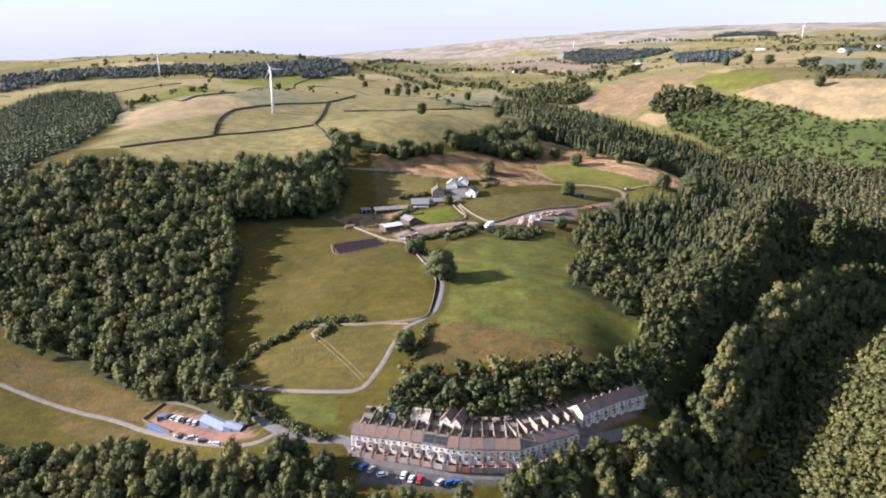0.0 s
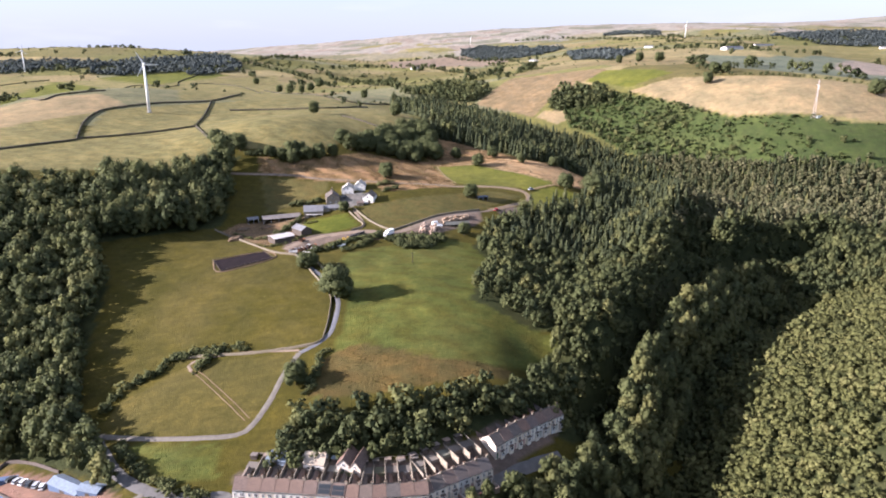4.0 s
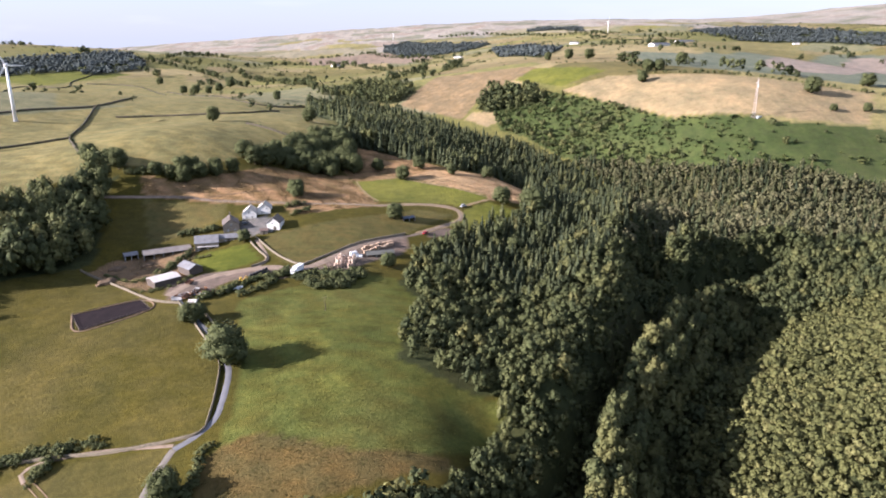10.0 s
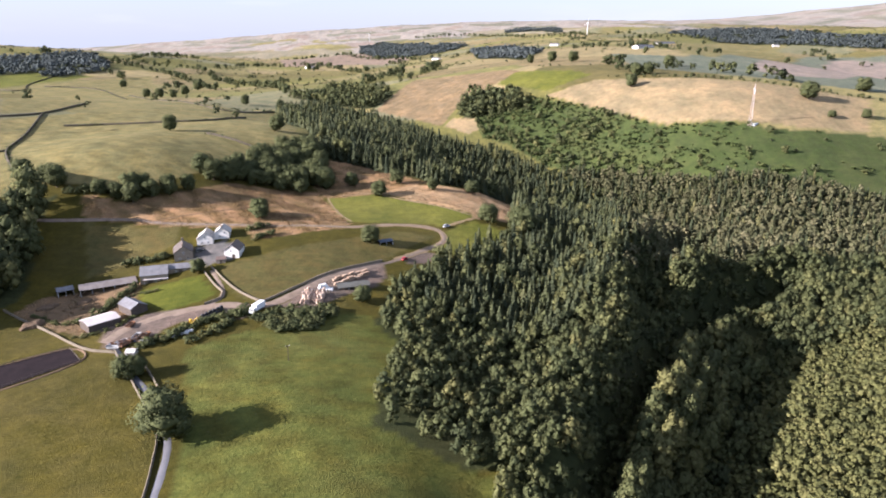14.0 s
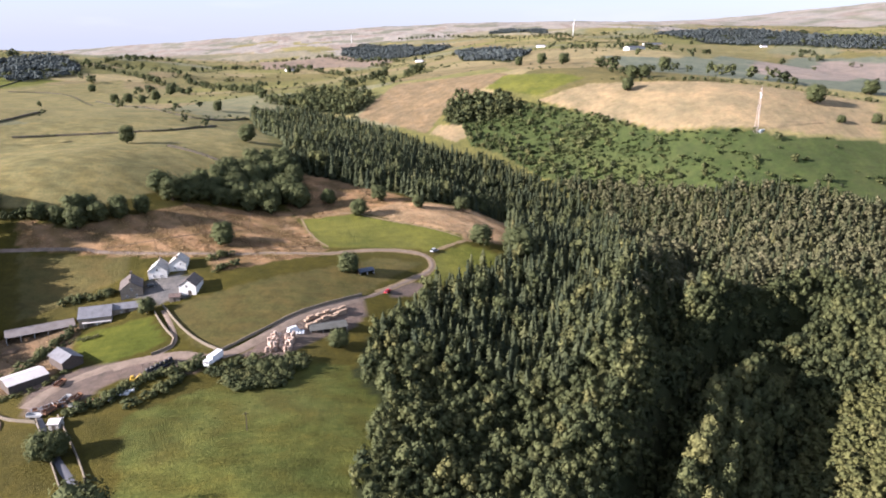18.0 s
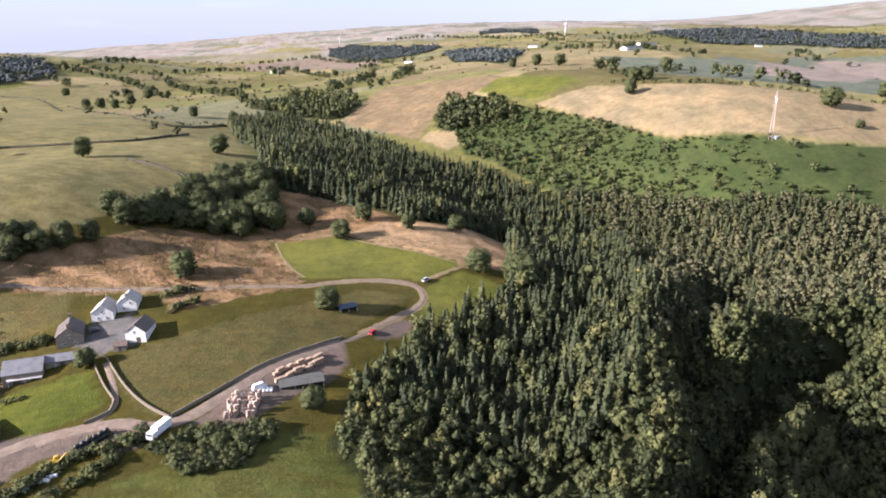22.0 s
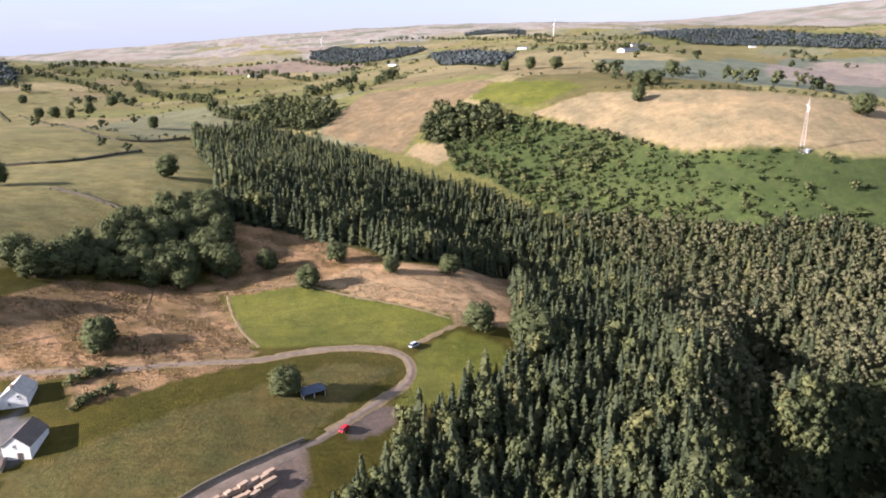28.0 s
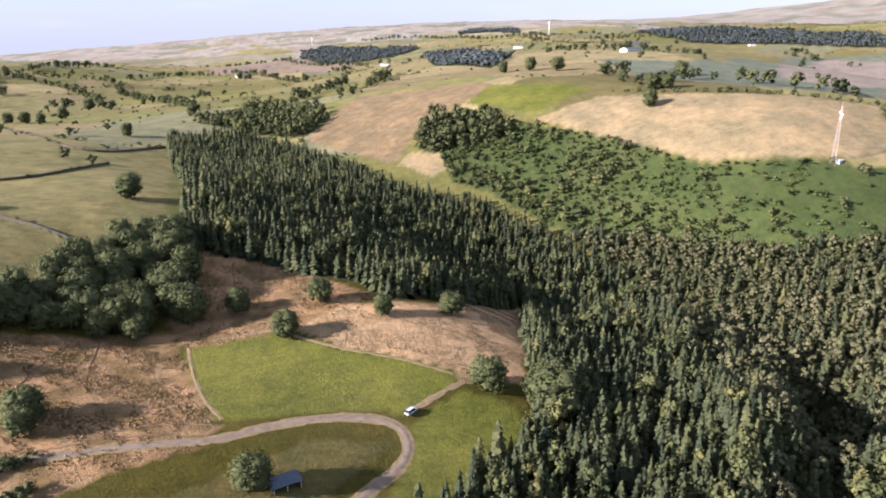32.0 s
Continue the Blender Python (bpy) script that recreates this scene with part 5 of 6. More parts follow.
farm_building("cattle_shed", "end_shed", "short open shed at the end of the range", 6, 2.9, 3.9, DARK_WOOD, SHEET, open_front=True)
farm_building("machine_shed", "white_shed", "long shed with a bright white sheet roof", 9, 3.3, 4.3, DARK_WOOD, WHITE_SHEET, doors=[(0.3, 3.2, 2.8), (0.7, 3.2, 2.8)])
farm_building("machine_shed", "grey_shed", "grey-roofed machine shed beside the farm road", 11, 3.6, 5.4, DARK_WOOD, SHEET, True, doors=[(0.5, 3.0, 3.0)])
farm_building("hut", "hut", "small pale hut above the lane", 3.6, 2.4, 3.1, CONCRETE, WHITE_SHEET, doors=[(0.5, 0.9, 1.9)])
farm_building("timber_shed", "yard_shed", "low shed with a dark mossy roof in the stone yard", 7, 2.6, 3.6, DARK_WOOD, plain("mossy sheet", (0.095, 0.095, 0.085), (0.06, 0.06, 0.05), 0.5), open_front=True)
farm_building("field_shelter", "field_shelter", "field shelter with a blue-grey sheet roof beside a tree", 5, 2.3, 2.9, DARK_WOOD, plain("dark blue sheet", (0.085, 0.105, 0.14), (0.06, 0.065, 0.075), 0.8, 0.8), open_front=True)
farm_building("workshop", "blue_shed", "workshop with a pale blue sheet roof in the yard", 6, 3.2, 4.4, BLUE, PALE_BLUE, doors=[(0.5, 2.6, 2.6)])
farm_building("workshop", "blue_shed_b", "small blue-walled store with a pale roof", 5, 2.6, 3.4, BLUE, PALE_BLUE, doors=[(0.5, 1.6, 2.0)])
farm_building("bungalow", "back_bungalow", "rendered bungalow with a pale tiled roof behind the terrace", 8, 2.8, 5.0, WHITEWASH, plain("buff tile", (0.42, 0.35, 0.27), (0.28, 0.22, 0.17), 0.8), openings=[(0.25, 0.9, 1.2, 1.1), (0.75, 0.9, 1.2, 1.1)], doors=[(0.5, 0.9, 2.0)], category="house")
farm_building("cottage", "back_cottage", "gable-fronted cottage with a brown slate roof", 9, 3.6, 6.0, FACADE, SLATE, True, openings=[(0.5, 1.0, 1.0, 1.1), (0.5, 3.3, 0.9, 1.0)], category="house")
farm_building("cottage", "back_cottage_b", "gable-fronted cottage with a dark slate roof", 9, 3.6, 6.2, FACADE, SLATE, True, openings=[(0.5, 1.0, 1.0, 1.1), (0.5, 3.3, 0.9, 1.0)], category="house")
farm_building("cabin", "blue_cabin", "cabin with a faded blue sheet roof among trees", 6, 2.5, 3.4, PALE_BLUE, PALE_BLUE, doors=[(0.5, 1.0, 2.0)])
for key, depth in (("far_farm_a", 10), ("far_farm_b", 10), ("far_house", 9), ("far_house_b", 9), ("far_house_c", 9), ("far_house_d", 9)):
    farm_building("far_farmstead", key, "distant pale farm building on a hillside", depth, 3.6, 6.0, WHITEWASH, SHEET, openings=[(0.3, 1.2, 1.4, 1.4), (0.7, 1.2, 1.4, 1.4)])


def terraced_house(w, deep, label):
    """Two storeys and a slate roof, with a bay, a door, a rear wing and a shared stack."""
    e = thing("terraced_house", label, "house", pose(0, 0, 0), "terraced houses")
    eave, ridge = 5.3, 8.0
    gable_parts(e, w, deep, eave, ridge, FACADE, SLATE, over=0.0, sunk=2.5)
    part("gutter", solid((0.0, -0.32, eave - 0.12, w, -0.1, eave)), BLACK, e)
    part("door", solid((0.45, -0.05, 0.0, 1.3, 0.05, 2.05)), DOOR, e)
    part("fanlight", solid((0.45, -0.05, 2.1, 1.3, 0.04, 2.45)), GLASS, e)
    window(e, 0.55, 3.25, 0.85, 1.25)
    window(e, 2.55, 3.25, 1.25, 1.25)
    part("bay", prism([(-0.75, -0.8), (0.06, -0.8), (0.06, 2.75), (-0.75, 2.45)], 2.2, 4.0), FACADE, e)
    part("bay_roof", prism([(-0.88, 2.42), (0.05, 2.78), (0.05, 2.9), (-0.88, 2.54)], 2.1, 4.1), SLATE, e)
    window(e, 2.4, 0.9, 1.4, 1.35, -0.75)
    chimney(e, w - 0.05, deep / 2, ridge - 0.7, ridge + 0.8, STONE)
    part("rear_wing", prism([(0.3, -2.5), (2.5, -2.5), (2.5, 4.6), (1.4, 5.5), (0.3, 4.6)], deep - 0.05, deep + 5.5, True), FACADE, e)
    part("rear_roof", prism([(0.1, 4.48), (1.4, 5.56), (1.4, 5.7), (0.1, 4.62)], deep - 0.02, deep + 5.6, True), SLATE, e)
    part("rear_roof", prism([(2.7, 4.48), (1.4, 5.56), (1.4, 5.7), (2.7, 4.62)], deep - 0.02, deep + 5.6, True), SLATE, e)
    window(e, 0.9, 3.0, 0.9, 1.1, deep + 5.5, True)
    window(e, 3.1, 3.2, 1.0, 1.2, deep, True)
    window(e, 3.1, 0.9, 1.0, 1.2, deep, True)
    return e


def front_garden(w):
    """A low brick wall round a forecourt, with gate piers and steps."""
    e = thing("garden_wall", "low red brick garden wall before a terraced house", "wall", pose(0, 0, 0), "garden walls")
    part("wall", solid((1.6, -4.6, -1.6, w - 0.02, -4.35, 0.75)), FORECOURT, e)
    part("wall", solid((w - 0.22, -4.35, -1.6, w - 0.02, -0.05, 0.7)), FORECOURT, e)
    for x in (0.3, 1.35):
        part("pier", solid((x - 0.16, -4.65, -1.6, x + 0.2, -4.3, 1.15), (x - 0.2, -4.7, 1.15, x + 0.24, -4.26, 1.25)), FORECOURT, e)
    part("steps", solid((0.52, -4.4, -1.2, 1.15, -3.9, -0.35), (0.52, -3.9, -1.2, 1.15, -3.4, -0.12), (0.52, -3.4, -1.2, 1.15, -0.1, 0.02)), CONCRETE, e)
    return e


def back_yard(w, deep):
    e = thing("yard_wall", "stone yard wall behind a terraced house", "wall", pose(0, 0, 0), "yard walls")
    part("wall", solid((w - 0.15, deep + 0.05, -2.5, w + 0.1, deep + 13, 1.3)), STONE, e)
    part("wall", solid((0.12, deep + 12.75, -2.5, w - 0.17, deep + 13, 1.5)), STONE, e)
    s = part("shed", solid((0.4, deep + 10.2, -2.5, 2.6, deep + 12.6, 1.6)), DARK_WOOD, e)
    part("shed_roof", prism([(deep + 10.0, 2.05), (deep + 12.7, 1.6), (deep + 12.7, 1.7), (deep + 10.0, 2.15)], 0.25, 2.75), SHED_ROOF, s)
    part("paving", solid((0.12, deep + 5.6, -2.5, w - 0.17, deep + 10.1, 0.02)), PAVING, e)
    return e


HOUSE_W, HOUSE_D = 4.7, 7.6
house0 = terraced_house(HOUSE_W, HOUSE_D, "terraced house with painted render and a slate roof")
garden0, yard0 = front_garden(HOUSE_W), back_yard(HOUSE_W, HOUSE_D)
placed = 0
for line, gardens in ((TERRACE_A, True), (TERRACE_B, True), (TERRACE_C, False)):
    p = smooth_line(line, 0.5)
    run = np.concatenate([[0], np.cumsum(np.linalg.norm(np.diff(p, axis=0), axis=1))])
    n = int(round(run[-1] / HOUSE_W))
    zs = np.array([min(ground_at(*q), ground_at(q[0] - 1, q[1] + 6)) for q in p])
    for i in range(n):
        s = i * HOUSE_W
        x0, y0 = np.interp(s, run, p[:, 0]), np.interp(s, run, p[:, 1])
        x1, y1 = np.interp(s + HOUSE_W, run, p[:, 0]), np.interp(s + HOUSE_W, run, p[:, 1])
        z = 0.5 * np.interp(s, run, zs) + 0.5 * zs.mean() + 0.6
        m = pose(x0, y0, z, 0, 0, math.degrees(math.atan2(y1 - y0, x1 - x0)))
        behind = m @ Vector((HOUSE_W / 2, HOUSE_D + 9, 0))
        back = Matrix.Translation((0, 0, max(0.0, ground_at(behind.x, behind.y) - z + 0.1))) @ m
        if placed == 0:
            house0.matrix_world = garden0.matrix_world = m
            yard0.matrix_world = back
        else:
            copy_thing(house0, m)
            if gardens:
                copy_thing(yard0, back)
            if gardens:
                copy_thing(garden0, m)
        placed += 1
        if placed in (7, 8):
            panel = thing("solar_panel", "dark solar panels on a slate roof", "solar panel", m @ pose(0.5, 0, 0), "solar panels")
            k = (8.0 - 5.3) / (HOUSE_D / 2)
            for r_ in (0, 1):
                for c_ in range(4):
                    q = part("panel", solid((0, 0, 0, 0.95, 1.55, 0.06)), GLASS, panel)
                    q.matrix_local = Matrix.Translation((c_ * 1.0 - 0.1, 0.35 + r_ * 1.4, 5.3 + (0.35 + r_ * 1.4) * k + 0.24)) @ pose(0, 0, 0, math.degrees(math.atan(k)))


# ---- wind turbines, mast and poles ----
def wind_turbine(x, y, hub, blade, turn, spin, label):
    e = thing("wind_turbine", label, "wind turbine", on_ground(x, y, turn, 0.3), "wind turbines")
    part("tower", tube(hub * 0.034, hub * 0.018, 0, hub, 20), WHITE, e, smooth=True)
    part("base", tube(hub * 0.05, hub * 0.05, -0.5, 0.6, 16), CONCRETE, e)
    k = hub * 0.03
    part("nacelle", solid((-k, -1.6 * k, hub - 0.7 * k, k, 4.0 * k, hub + k), bevel=0.25 * k), WHITE, e)
    h = part("hub", tube(0.8 * k, 0.35 * k, 0, 1.5 * k, 12), WHITE, e, smooth=True)
    h.matrix_local = pose(0, -1.6 * k, hub, 90)
    for i in range(3):
        bm = bmesh.new()
        secs = [(0.0, 0.30, 0.26), (0.12, 0.5, 0.2), (0.25, 0.95, 0.14), (0.6, 0.6, 0.08), (1.0, 0.12, 0.03)]
        loops = []
        for f, c, t in secs:
            c, t = c * k * 1.3, t * k * 1.3
            loops.append([bm.verts.new((px, py, f * blade)) for px, py in ((-c * 0.35, 0), (0, -t), (c * 0.65, 0), (0, t))])
        for a, b in zip(loops, loops[1:]):
            for q in range(4):
                bm.faces.new((a[q], a[(q + 1) % 4], b[(q + 1) % 4], b[q]))
        bm.faces.new(loops[0])
        bm.faces.new(loops[-1][::-1])
        b = part("blade", bm, WHITE, e)
        b.matrix_local = pose(0, -2.4 * k, hub, 0, spin + 120 * i, 0)
    return e


tx, ty = SPOTS["turbine"]
wind_turbine(tx, ty, 45, 13.5, 20, -28, "white wind turbine on the hilltop pasture")
tx, ty = SPOTS["turbine_b"]
wind_turbine(tx, ty, 44, 13, 20, 10, "white wind turbine beyond stone-walled fields")
tx, ty = SPOTS["far_turbine"]
wind_turbine(tx, ty, 38, 17, 10, 5, "distant white wind turbine on a hill")
tx, ty = SPOTS["far_turb_b"]
wind_turbine(tx, ty, 30, 13, 10, 40, "distant white wind turbine on a hill")


def lattice_mast(x, y, tall):
    e = thing("radio_mast", "slender red and white lattice mast on a tan hilltop", "mast", on_ground(x, y, 15))
    def leg(i, z):
        a, r = i * 2.094, 1.5 * (1 - z / tall) + 0.45
        return (r * math.cos(a), r * math.sin(a), z)
    for i in range(3):
        part("leg", rod(leg(i, -0.5), leg(i, tall), 0.08), MAST_RED, e)
    n = 12
    for k in range(n):
        z0, z1 = tall * k / n, tall * (k + 1) / n
        for i in range(3):
            part("brace", rod(leg(i, z0), leg((i + 1) % 3, z1), 0.045, 4), MAST_RED, e)
            part("ring", rod(leg(i, z1), leg((i + 1) % 3, z1), 0.06, 4), MAST_RED, e)
    for z, a in ((tall * 0.8, 0.4), (tall * 0.9, 2.4), (tall * 0.86, 4.2)):
        d = part("dish", tube(0.7, 0.6, 0, 0.35, 14), WHITE, e)
        d.matrix_local = Matrix.Translation((0.9 * math.cos(a), 0.9 * math.sin(a), z)) @ pose(0, 0, 0, 0, 90, math.degrees(a))
    part("aerial", rod((0, 0, tall - 0.5), (0, 0, tall + 2.5), 0.05), WHITE, e)
    for x0, y0 in ((3, -2), (6.5, -1)):
        c = part("cabin", solid((x0, y0, -0.6, x0 + 2.8, y0 + 2.4, 2.5), bevel=0.04), WHITE, e, "white equipment cabin")
        part("cabin_door", solid((x0 + 0.9, y0 - 0.05, 0, x0 + 1.8, y0 + 0.02, 2.0)), STEEL, c)
    return e


mx, my = SPOTS["mast"]
lattice_mast(mx, my, 36)


def pole(x, y, tall, label):
    e = thing("utility_pole", label, "pole", on_ground(x, y, 20, 0.3))
    part("shaft", tube(0.16, 0.11, 0, tall, 8), BARK, e)
    part("crossarm", solid((-0.9, -0.06, tall - 0.7, 0.9, 0.06, tall - 0.55)), BARK, e)
    for k in (-0.8, 0, 0.8):
        part("insulator", tube(0.06, 0.04, tall - 0.55, tall - 0.33, 8, k, 0), WHITE, e)


pole(*SPOTS["pole"], 7.0, "wooden utility pole standing in rough pasture")


# ---- vehicles ----
def car(x, y, turn, paint, label, tall=1.45, long=4.2, group="parked cars", van=False):
    e = thing("car" if not van else "van", label, "car" if not van else "van", on_ground(x, y, turn, -0.14), group)
    w = 0.88
    a, b = (0.16, 0.78) if not van else (0.06, 0.9)
    body = [(-long / 2, 0.35), (long / 2, 0.35), (long / 2, 0.75), (long * 0.46, 0.9), (-long * 0.46, 0.92), (-long / 2, 0.8)]
    bm = bmesh.new()
    L = [bm.verts.new((px, -w, z)) for px, z in body]
    R = [bm.verts.new((px, w, z)) for px, z in body]
    bm.faces.new(L)
    bm.faces.new(R[::-1])
    for i in range(len(L)):
        j = (i + 1) % len(L)
        bm.faces.new((L[i], R[i], R[j], L[j]))
    bmesh.ops.bevel(bm, geom=list(bm.edges), offset=0.06, segments=2, affect="EDGES")
    part("body", bm, paint, e)
    rear, front = -long * (0.46 if not van else 0.49), long * (0.2 if not van else 0.3)
    cab = bmesh.new()
    vs = [[cab.verts.new((px, s * ww, z)) for px, ww, z in ((rear + 0.05, w - 0.06, 0.88), (front + 0.45, w - 0.06, 0.88), (front - 0.1, w - 0.2, tall), (rear + 0.4, w - 0.2, tall))] for s in (-1, 1)]
    cab.faces.new(vs[0])
    cab.faces.new(vs[1][::-1])
    for i in range(4):
        j = (i + 1) % 4
        cab.faces.new((vs[0][i], vs[1][i], vs[1][j], vs[0][j]))
    part("cabin", cab, GLASS if not van else paint, e)
    part("roof", solid((rear + 0.38, -w + 0.18, tall - 0.01, front - 0.06, w - 0.18, tall + 0.04)), paint, e)
    for sx in (-1, 1):
        for sy in (-1, 1):
            t = part("wheel", rod((sx * long * 0.31, sy * (w - 0.2), 0.2), (sx * long * 0.31, sy * (w + 0.02), 0.2), 0.33, 14), RUBBER, e)
            part("rim", rod((sx * long * 0.31, sy * (w + 0.0), 0.2), (sx * long * 0.31, sy * (w + 0.035), 0.2), 0.2, 10), STEEL, t)
        for sy in (-1, 1):
            part("headlight" if sx > 0 else "tail_light", solid((sx * long / 2 - 0.04, sy * 0.62 - 0.14, 0.62, sx * long / 2 + 0.03, sy * 0.62 + 0.14, 0.76)), WHITE if sx > 0 else DOOR, e)
    return e


def paint(name, c):
    return plain(name, c, tuple(v * 0.8 for v in c), 1.0, 0.25, bumped=0.02)


CAR_WHITE, CAR_RED, CAR_BLUE = paint("white car paint", (0.78, 0.78, 0.78)), paint("red car paint", (0.42, 0.02, 0.03)), paint("blue car paint", (0.03, 0.10, 0.32))
CAR_SILVER, CAR_DARK = paint("silver car paint", (0.45, 0.46, 0.48)), paint("dark grey car paint", (0.06, 0.065, 0.07))
(ax, ay), (bx, by), (cx, cy), (dx, dy) = (SPOTS[k] for k in ("cars_a", "cars_b", "cars_c", "cars_d"))
for k, (x, y, a, p, lab) in enumerate((
        (ax - 3, ay, 75, CAR_DARK, "dark grey hatchback in the parking bays"), (ax + 0.5, ay - 0.6, 75, CAR_BLUE, "dark blue hatchback in the parking bays"),
        (ax + 4, ay - 1.4, 75, CAR_SILVER, "silver hatchback in the parking bays"), (bx - 6, by, 20, CAR_WHITE, "white saloon parked across the bays"),
        (bx + 2, by + 0.4, 80, CAR_WHITE, "white estate car in the parking bays"), (cx - 1.5, cy, 82, CAR_WHITE, "white hatchback beside a red car"),
        (cx + 1.6, cy - 0.2, 82, CAR_RED, "bright red hatchback in the parking bays"), (dx - 1.5, dy, 60, CAR_SILVER, "pale silver car beside a blue car"),
        (dx + 2.2, dy + 0.2, 25, CAR_BLUE, "blue hatchback parked at the end of the bays"), (dx + 5.5, dy + 0.7, 20, CAR_BLUE, "deep blue hatchback in the last bay"))):
    car(x, y, a, p, lab)
(ax, ay), (bx, by) = SPOTS["yard_cars_a"], SPOTS["yard_cars_b"]
for k in range(6):
    f = k / 5
    car(ax + (bx - ax) * f, ay + (by - ay) * f, 60 + 8 * k, (CAR_DARK, CAR_SILVER, CAR_WHITE)[k % 3], ("dark scrapped car in the yard", "silver scrapped car in the yard", "white scrapped car in the yard")[k % 3], group="yard cars")
car(*SPOTS["farm_car"], 10, CAR_DARK, "dark car standing before the farmhouse", group="farm cars")
car(*SPOTS["red_car"], 50, CAR_RED, "red car parked beside the farm track", group="farm cars")
car(*SPOTS["van_a"], 30, CAR_WHITE, "white van beside the stone stacks", 2.1, 5.0, "farm vans", True)
(ax, ay), (bx, by) = SPOTS["pickup_b"], SPOTS["pickup"]
car(bx, by, math.degrees(math.atan2(by - ay, bx - ax)), CAR_SILVER, "pale pickup parked at the edge of a green field", 1.7, 4.6, "field vehicles")

(ax, ay), (bx, by) = SPOTS["lorry_a"], SPOTS["lorry_b"]
lorry = thing("lorry", "white box lorry parked on the farm road", "lorry", on_ground((ax + bx) / 2, (ay + by) / 2, math.degrees(math.atan2(by - ay, bx - ax)) + 180, -0.1))
part("box", solid((-4.6, -1.25, 1.0, 1.9, 1.25, 3.6), bevel=0.05), WHITE, lorry, "white load box")
part("chassis", solid((-4.4, -0.5, 0.55, 4.0, 0.5, 0.95)), CAR_DARK, lorry)
lcab = part("cab", prism([(2.1, 0.6), (4.2, 0.6), (4.2, 1.6), (3.9, 2.7), (2.1, 2.75)], -1.15, 1.15, False), WHITE, lorry)
lcab.matrix_local = Matrix(((0, 1, 0, 0), (1, 0, 0, 0), (0, 0, 1, 0), (0, 0, 0, 1)))
part("windscreen", solid((3.98, -1.0, 1.7, 4.16, 1.0, 2.4)), GLASS, lorry)
for wx in (-3.2, -2.2, 3.1):
    for s in (-1, 1):
        part("wheel", rod((wx, s * 0.85, 0.4), (wx, s * 1.2, 0.4), 0.5, 14), RUBBER, lorry)

# ---- yards ----
def container(key, label, paint_mat, tall=2.6):
    m, w = plot(key)
    e = thing("shipping_container", label, "container", m, "containers")
    part("shell", solid((0, 0, -0.5, w, 2.5, tall), bevel=0.03), paint_mat, e)
    for i in range(int(w / 0.6)):
        part("rib", solid((0.3 + i * 0.6, -0.04, 0.1, 0.55 + i * 0.6, -0.002, tall - 0.15)), paint_mat, e)
    for x in (0.0, w - 0.15):
        part("corner_post", solid((x, -0.05, -0.5, x + 0.15, 0.1, tall + 0.02)), paint_mat, e)


container("blue_box_a", "long blue shipping container at the edge of the yard", BLUE)
container("blue_box_b", "blue shipping container behind scrapped cars", BLUE)

r5 = np.random.RandomState(5)


def brick_pack():
    e = thing("brick_pack", "strapped pack of pale orange bricks on a pallet", "brick pack", pose(0, 0, 0), "brick packs")
    part("pallet", solid(*[(-0.55, y, 0, 0.55, y + 0.14, 0.12) for y in (-0.5, -0.07, 0.36)], (-0.55, -0.5, 0.12, 0.55, 0.5, 0.15)), TIMBER, e)
    part("bricks", solid(*[(-0.52, -0.48, 0.16 + 0.2 * i, 0.52, 0.48, 0.345 + 0.2 * i) for i in range(5)], bevel=0.01), BRICK, e)
    for x in (-0.25, 0.25):
        part("strap", solid((x - 0.03, -0.495, 0.16, x + 0.03, -0.484, 1.15), (x - 0.03, -0.49, 1.148, x + 0.03, 0.49, 1.158)), BLACK, e)
    return e


pack0 = brick_pack()
(ax, ay), (bx, by) = SPOTS["packs"], SPOTS["packs_b"]
first = True
for i in range(7):
    for j in range(7):
        for k in range(r5.choice([0, 1, 2, 2, 3])):
            x, y = ax - 4.5 + i * 1.4 + r5.uniform(-0.2, 0.2) + j * 0.3, ay - 3 + j * 1.5 + r5.uniform(-0.2, 0.2)
            m = on_ground(x, y, r5.uniform(-12, 12) + 20) @ Matrix.Translation((0, 0, 1.17 * k))
            if first:
                pack0.matrix_world, first = m, False
            else:
                copy_thing(pack0, m)


def timber_stack(x, y, turn, w, d, h, label):
    e = thing("timber_stack", label, "timber stack", on_ground(x, y, turn, 0.1), "timber stacks")
    n = max(2, int(h / 0.45))
    for i in range(n):
        off = r5.uniform(-0.12, 0.12)
        part("board", solid((-w / 2 + off, -d / 2, 0.1 + i * h / n, w / 2 + off, d / 2, (i + 1) * h / n - 0.03), bevel=0.02), TIMBER, e)
        for sx in (-w / 3, w / 3):
            part("bearer", solid((sx - 0.06, -d / 2 - 0.05, i * h / n - 0.02, sx + 0.06, d / 2 + 0.05, 0.08 + i * h / n)), DARK_WOOD, e)
    return e


(ax, ay), (bx, by) = SPOTS["timber_a"], SPOTS["timber_b"]
for k in range(10):
    f = k / 9
    for s in (0, 1):
        timber_stack(ax + (bx - ax) * f + r5.uniform(-0.5, 0.5) - 1.2 * s, ay + (by - ay) * f + 3.0 * s + r5.uniform(-0.6, 0.6), 38 + r5.uniform(-8, 8), r5.uniform(2.0, 3.2), 1.3, r5.uniform(1.0, 2.2),
                     "stack of orange-brown sawn timber bundles on bearers")


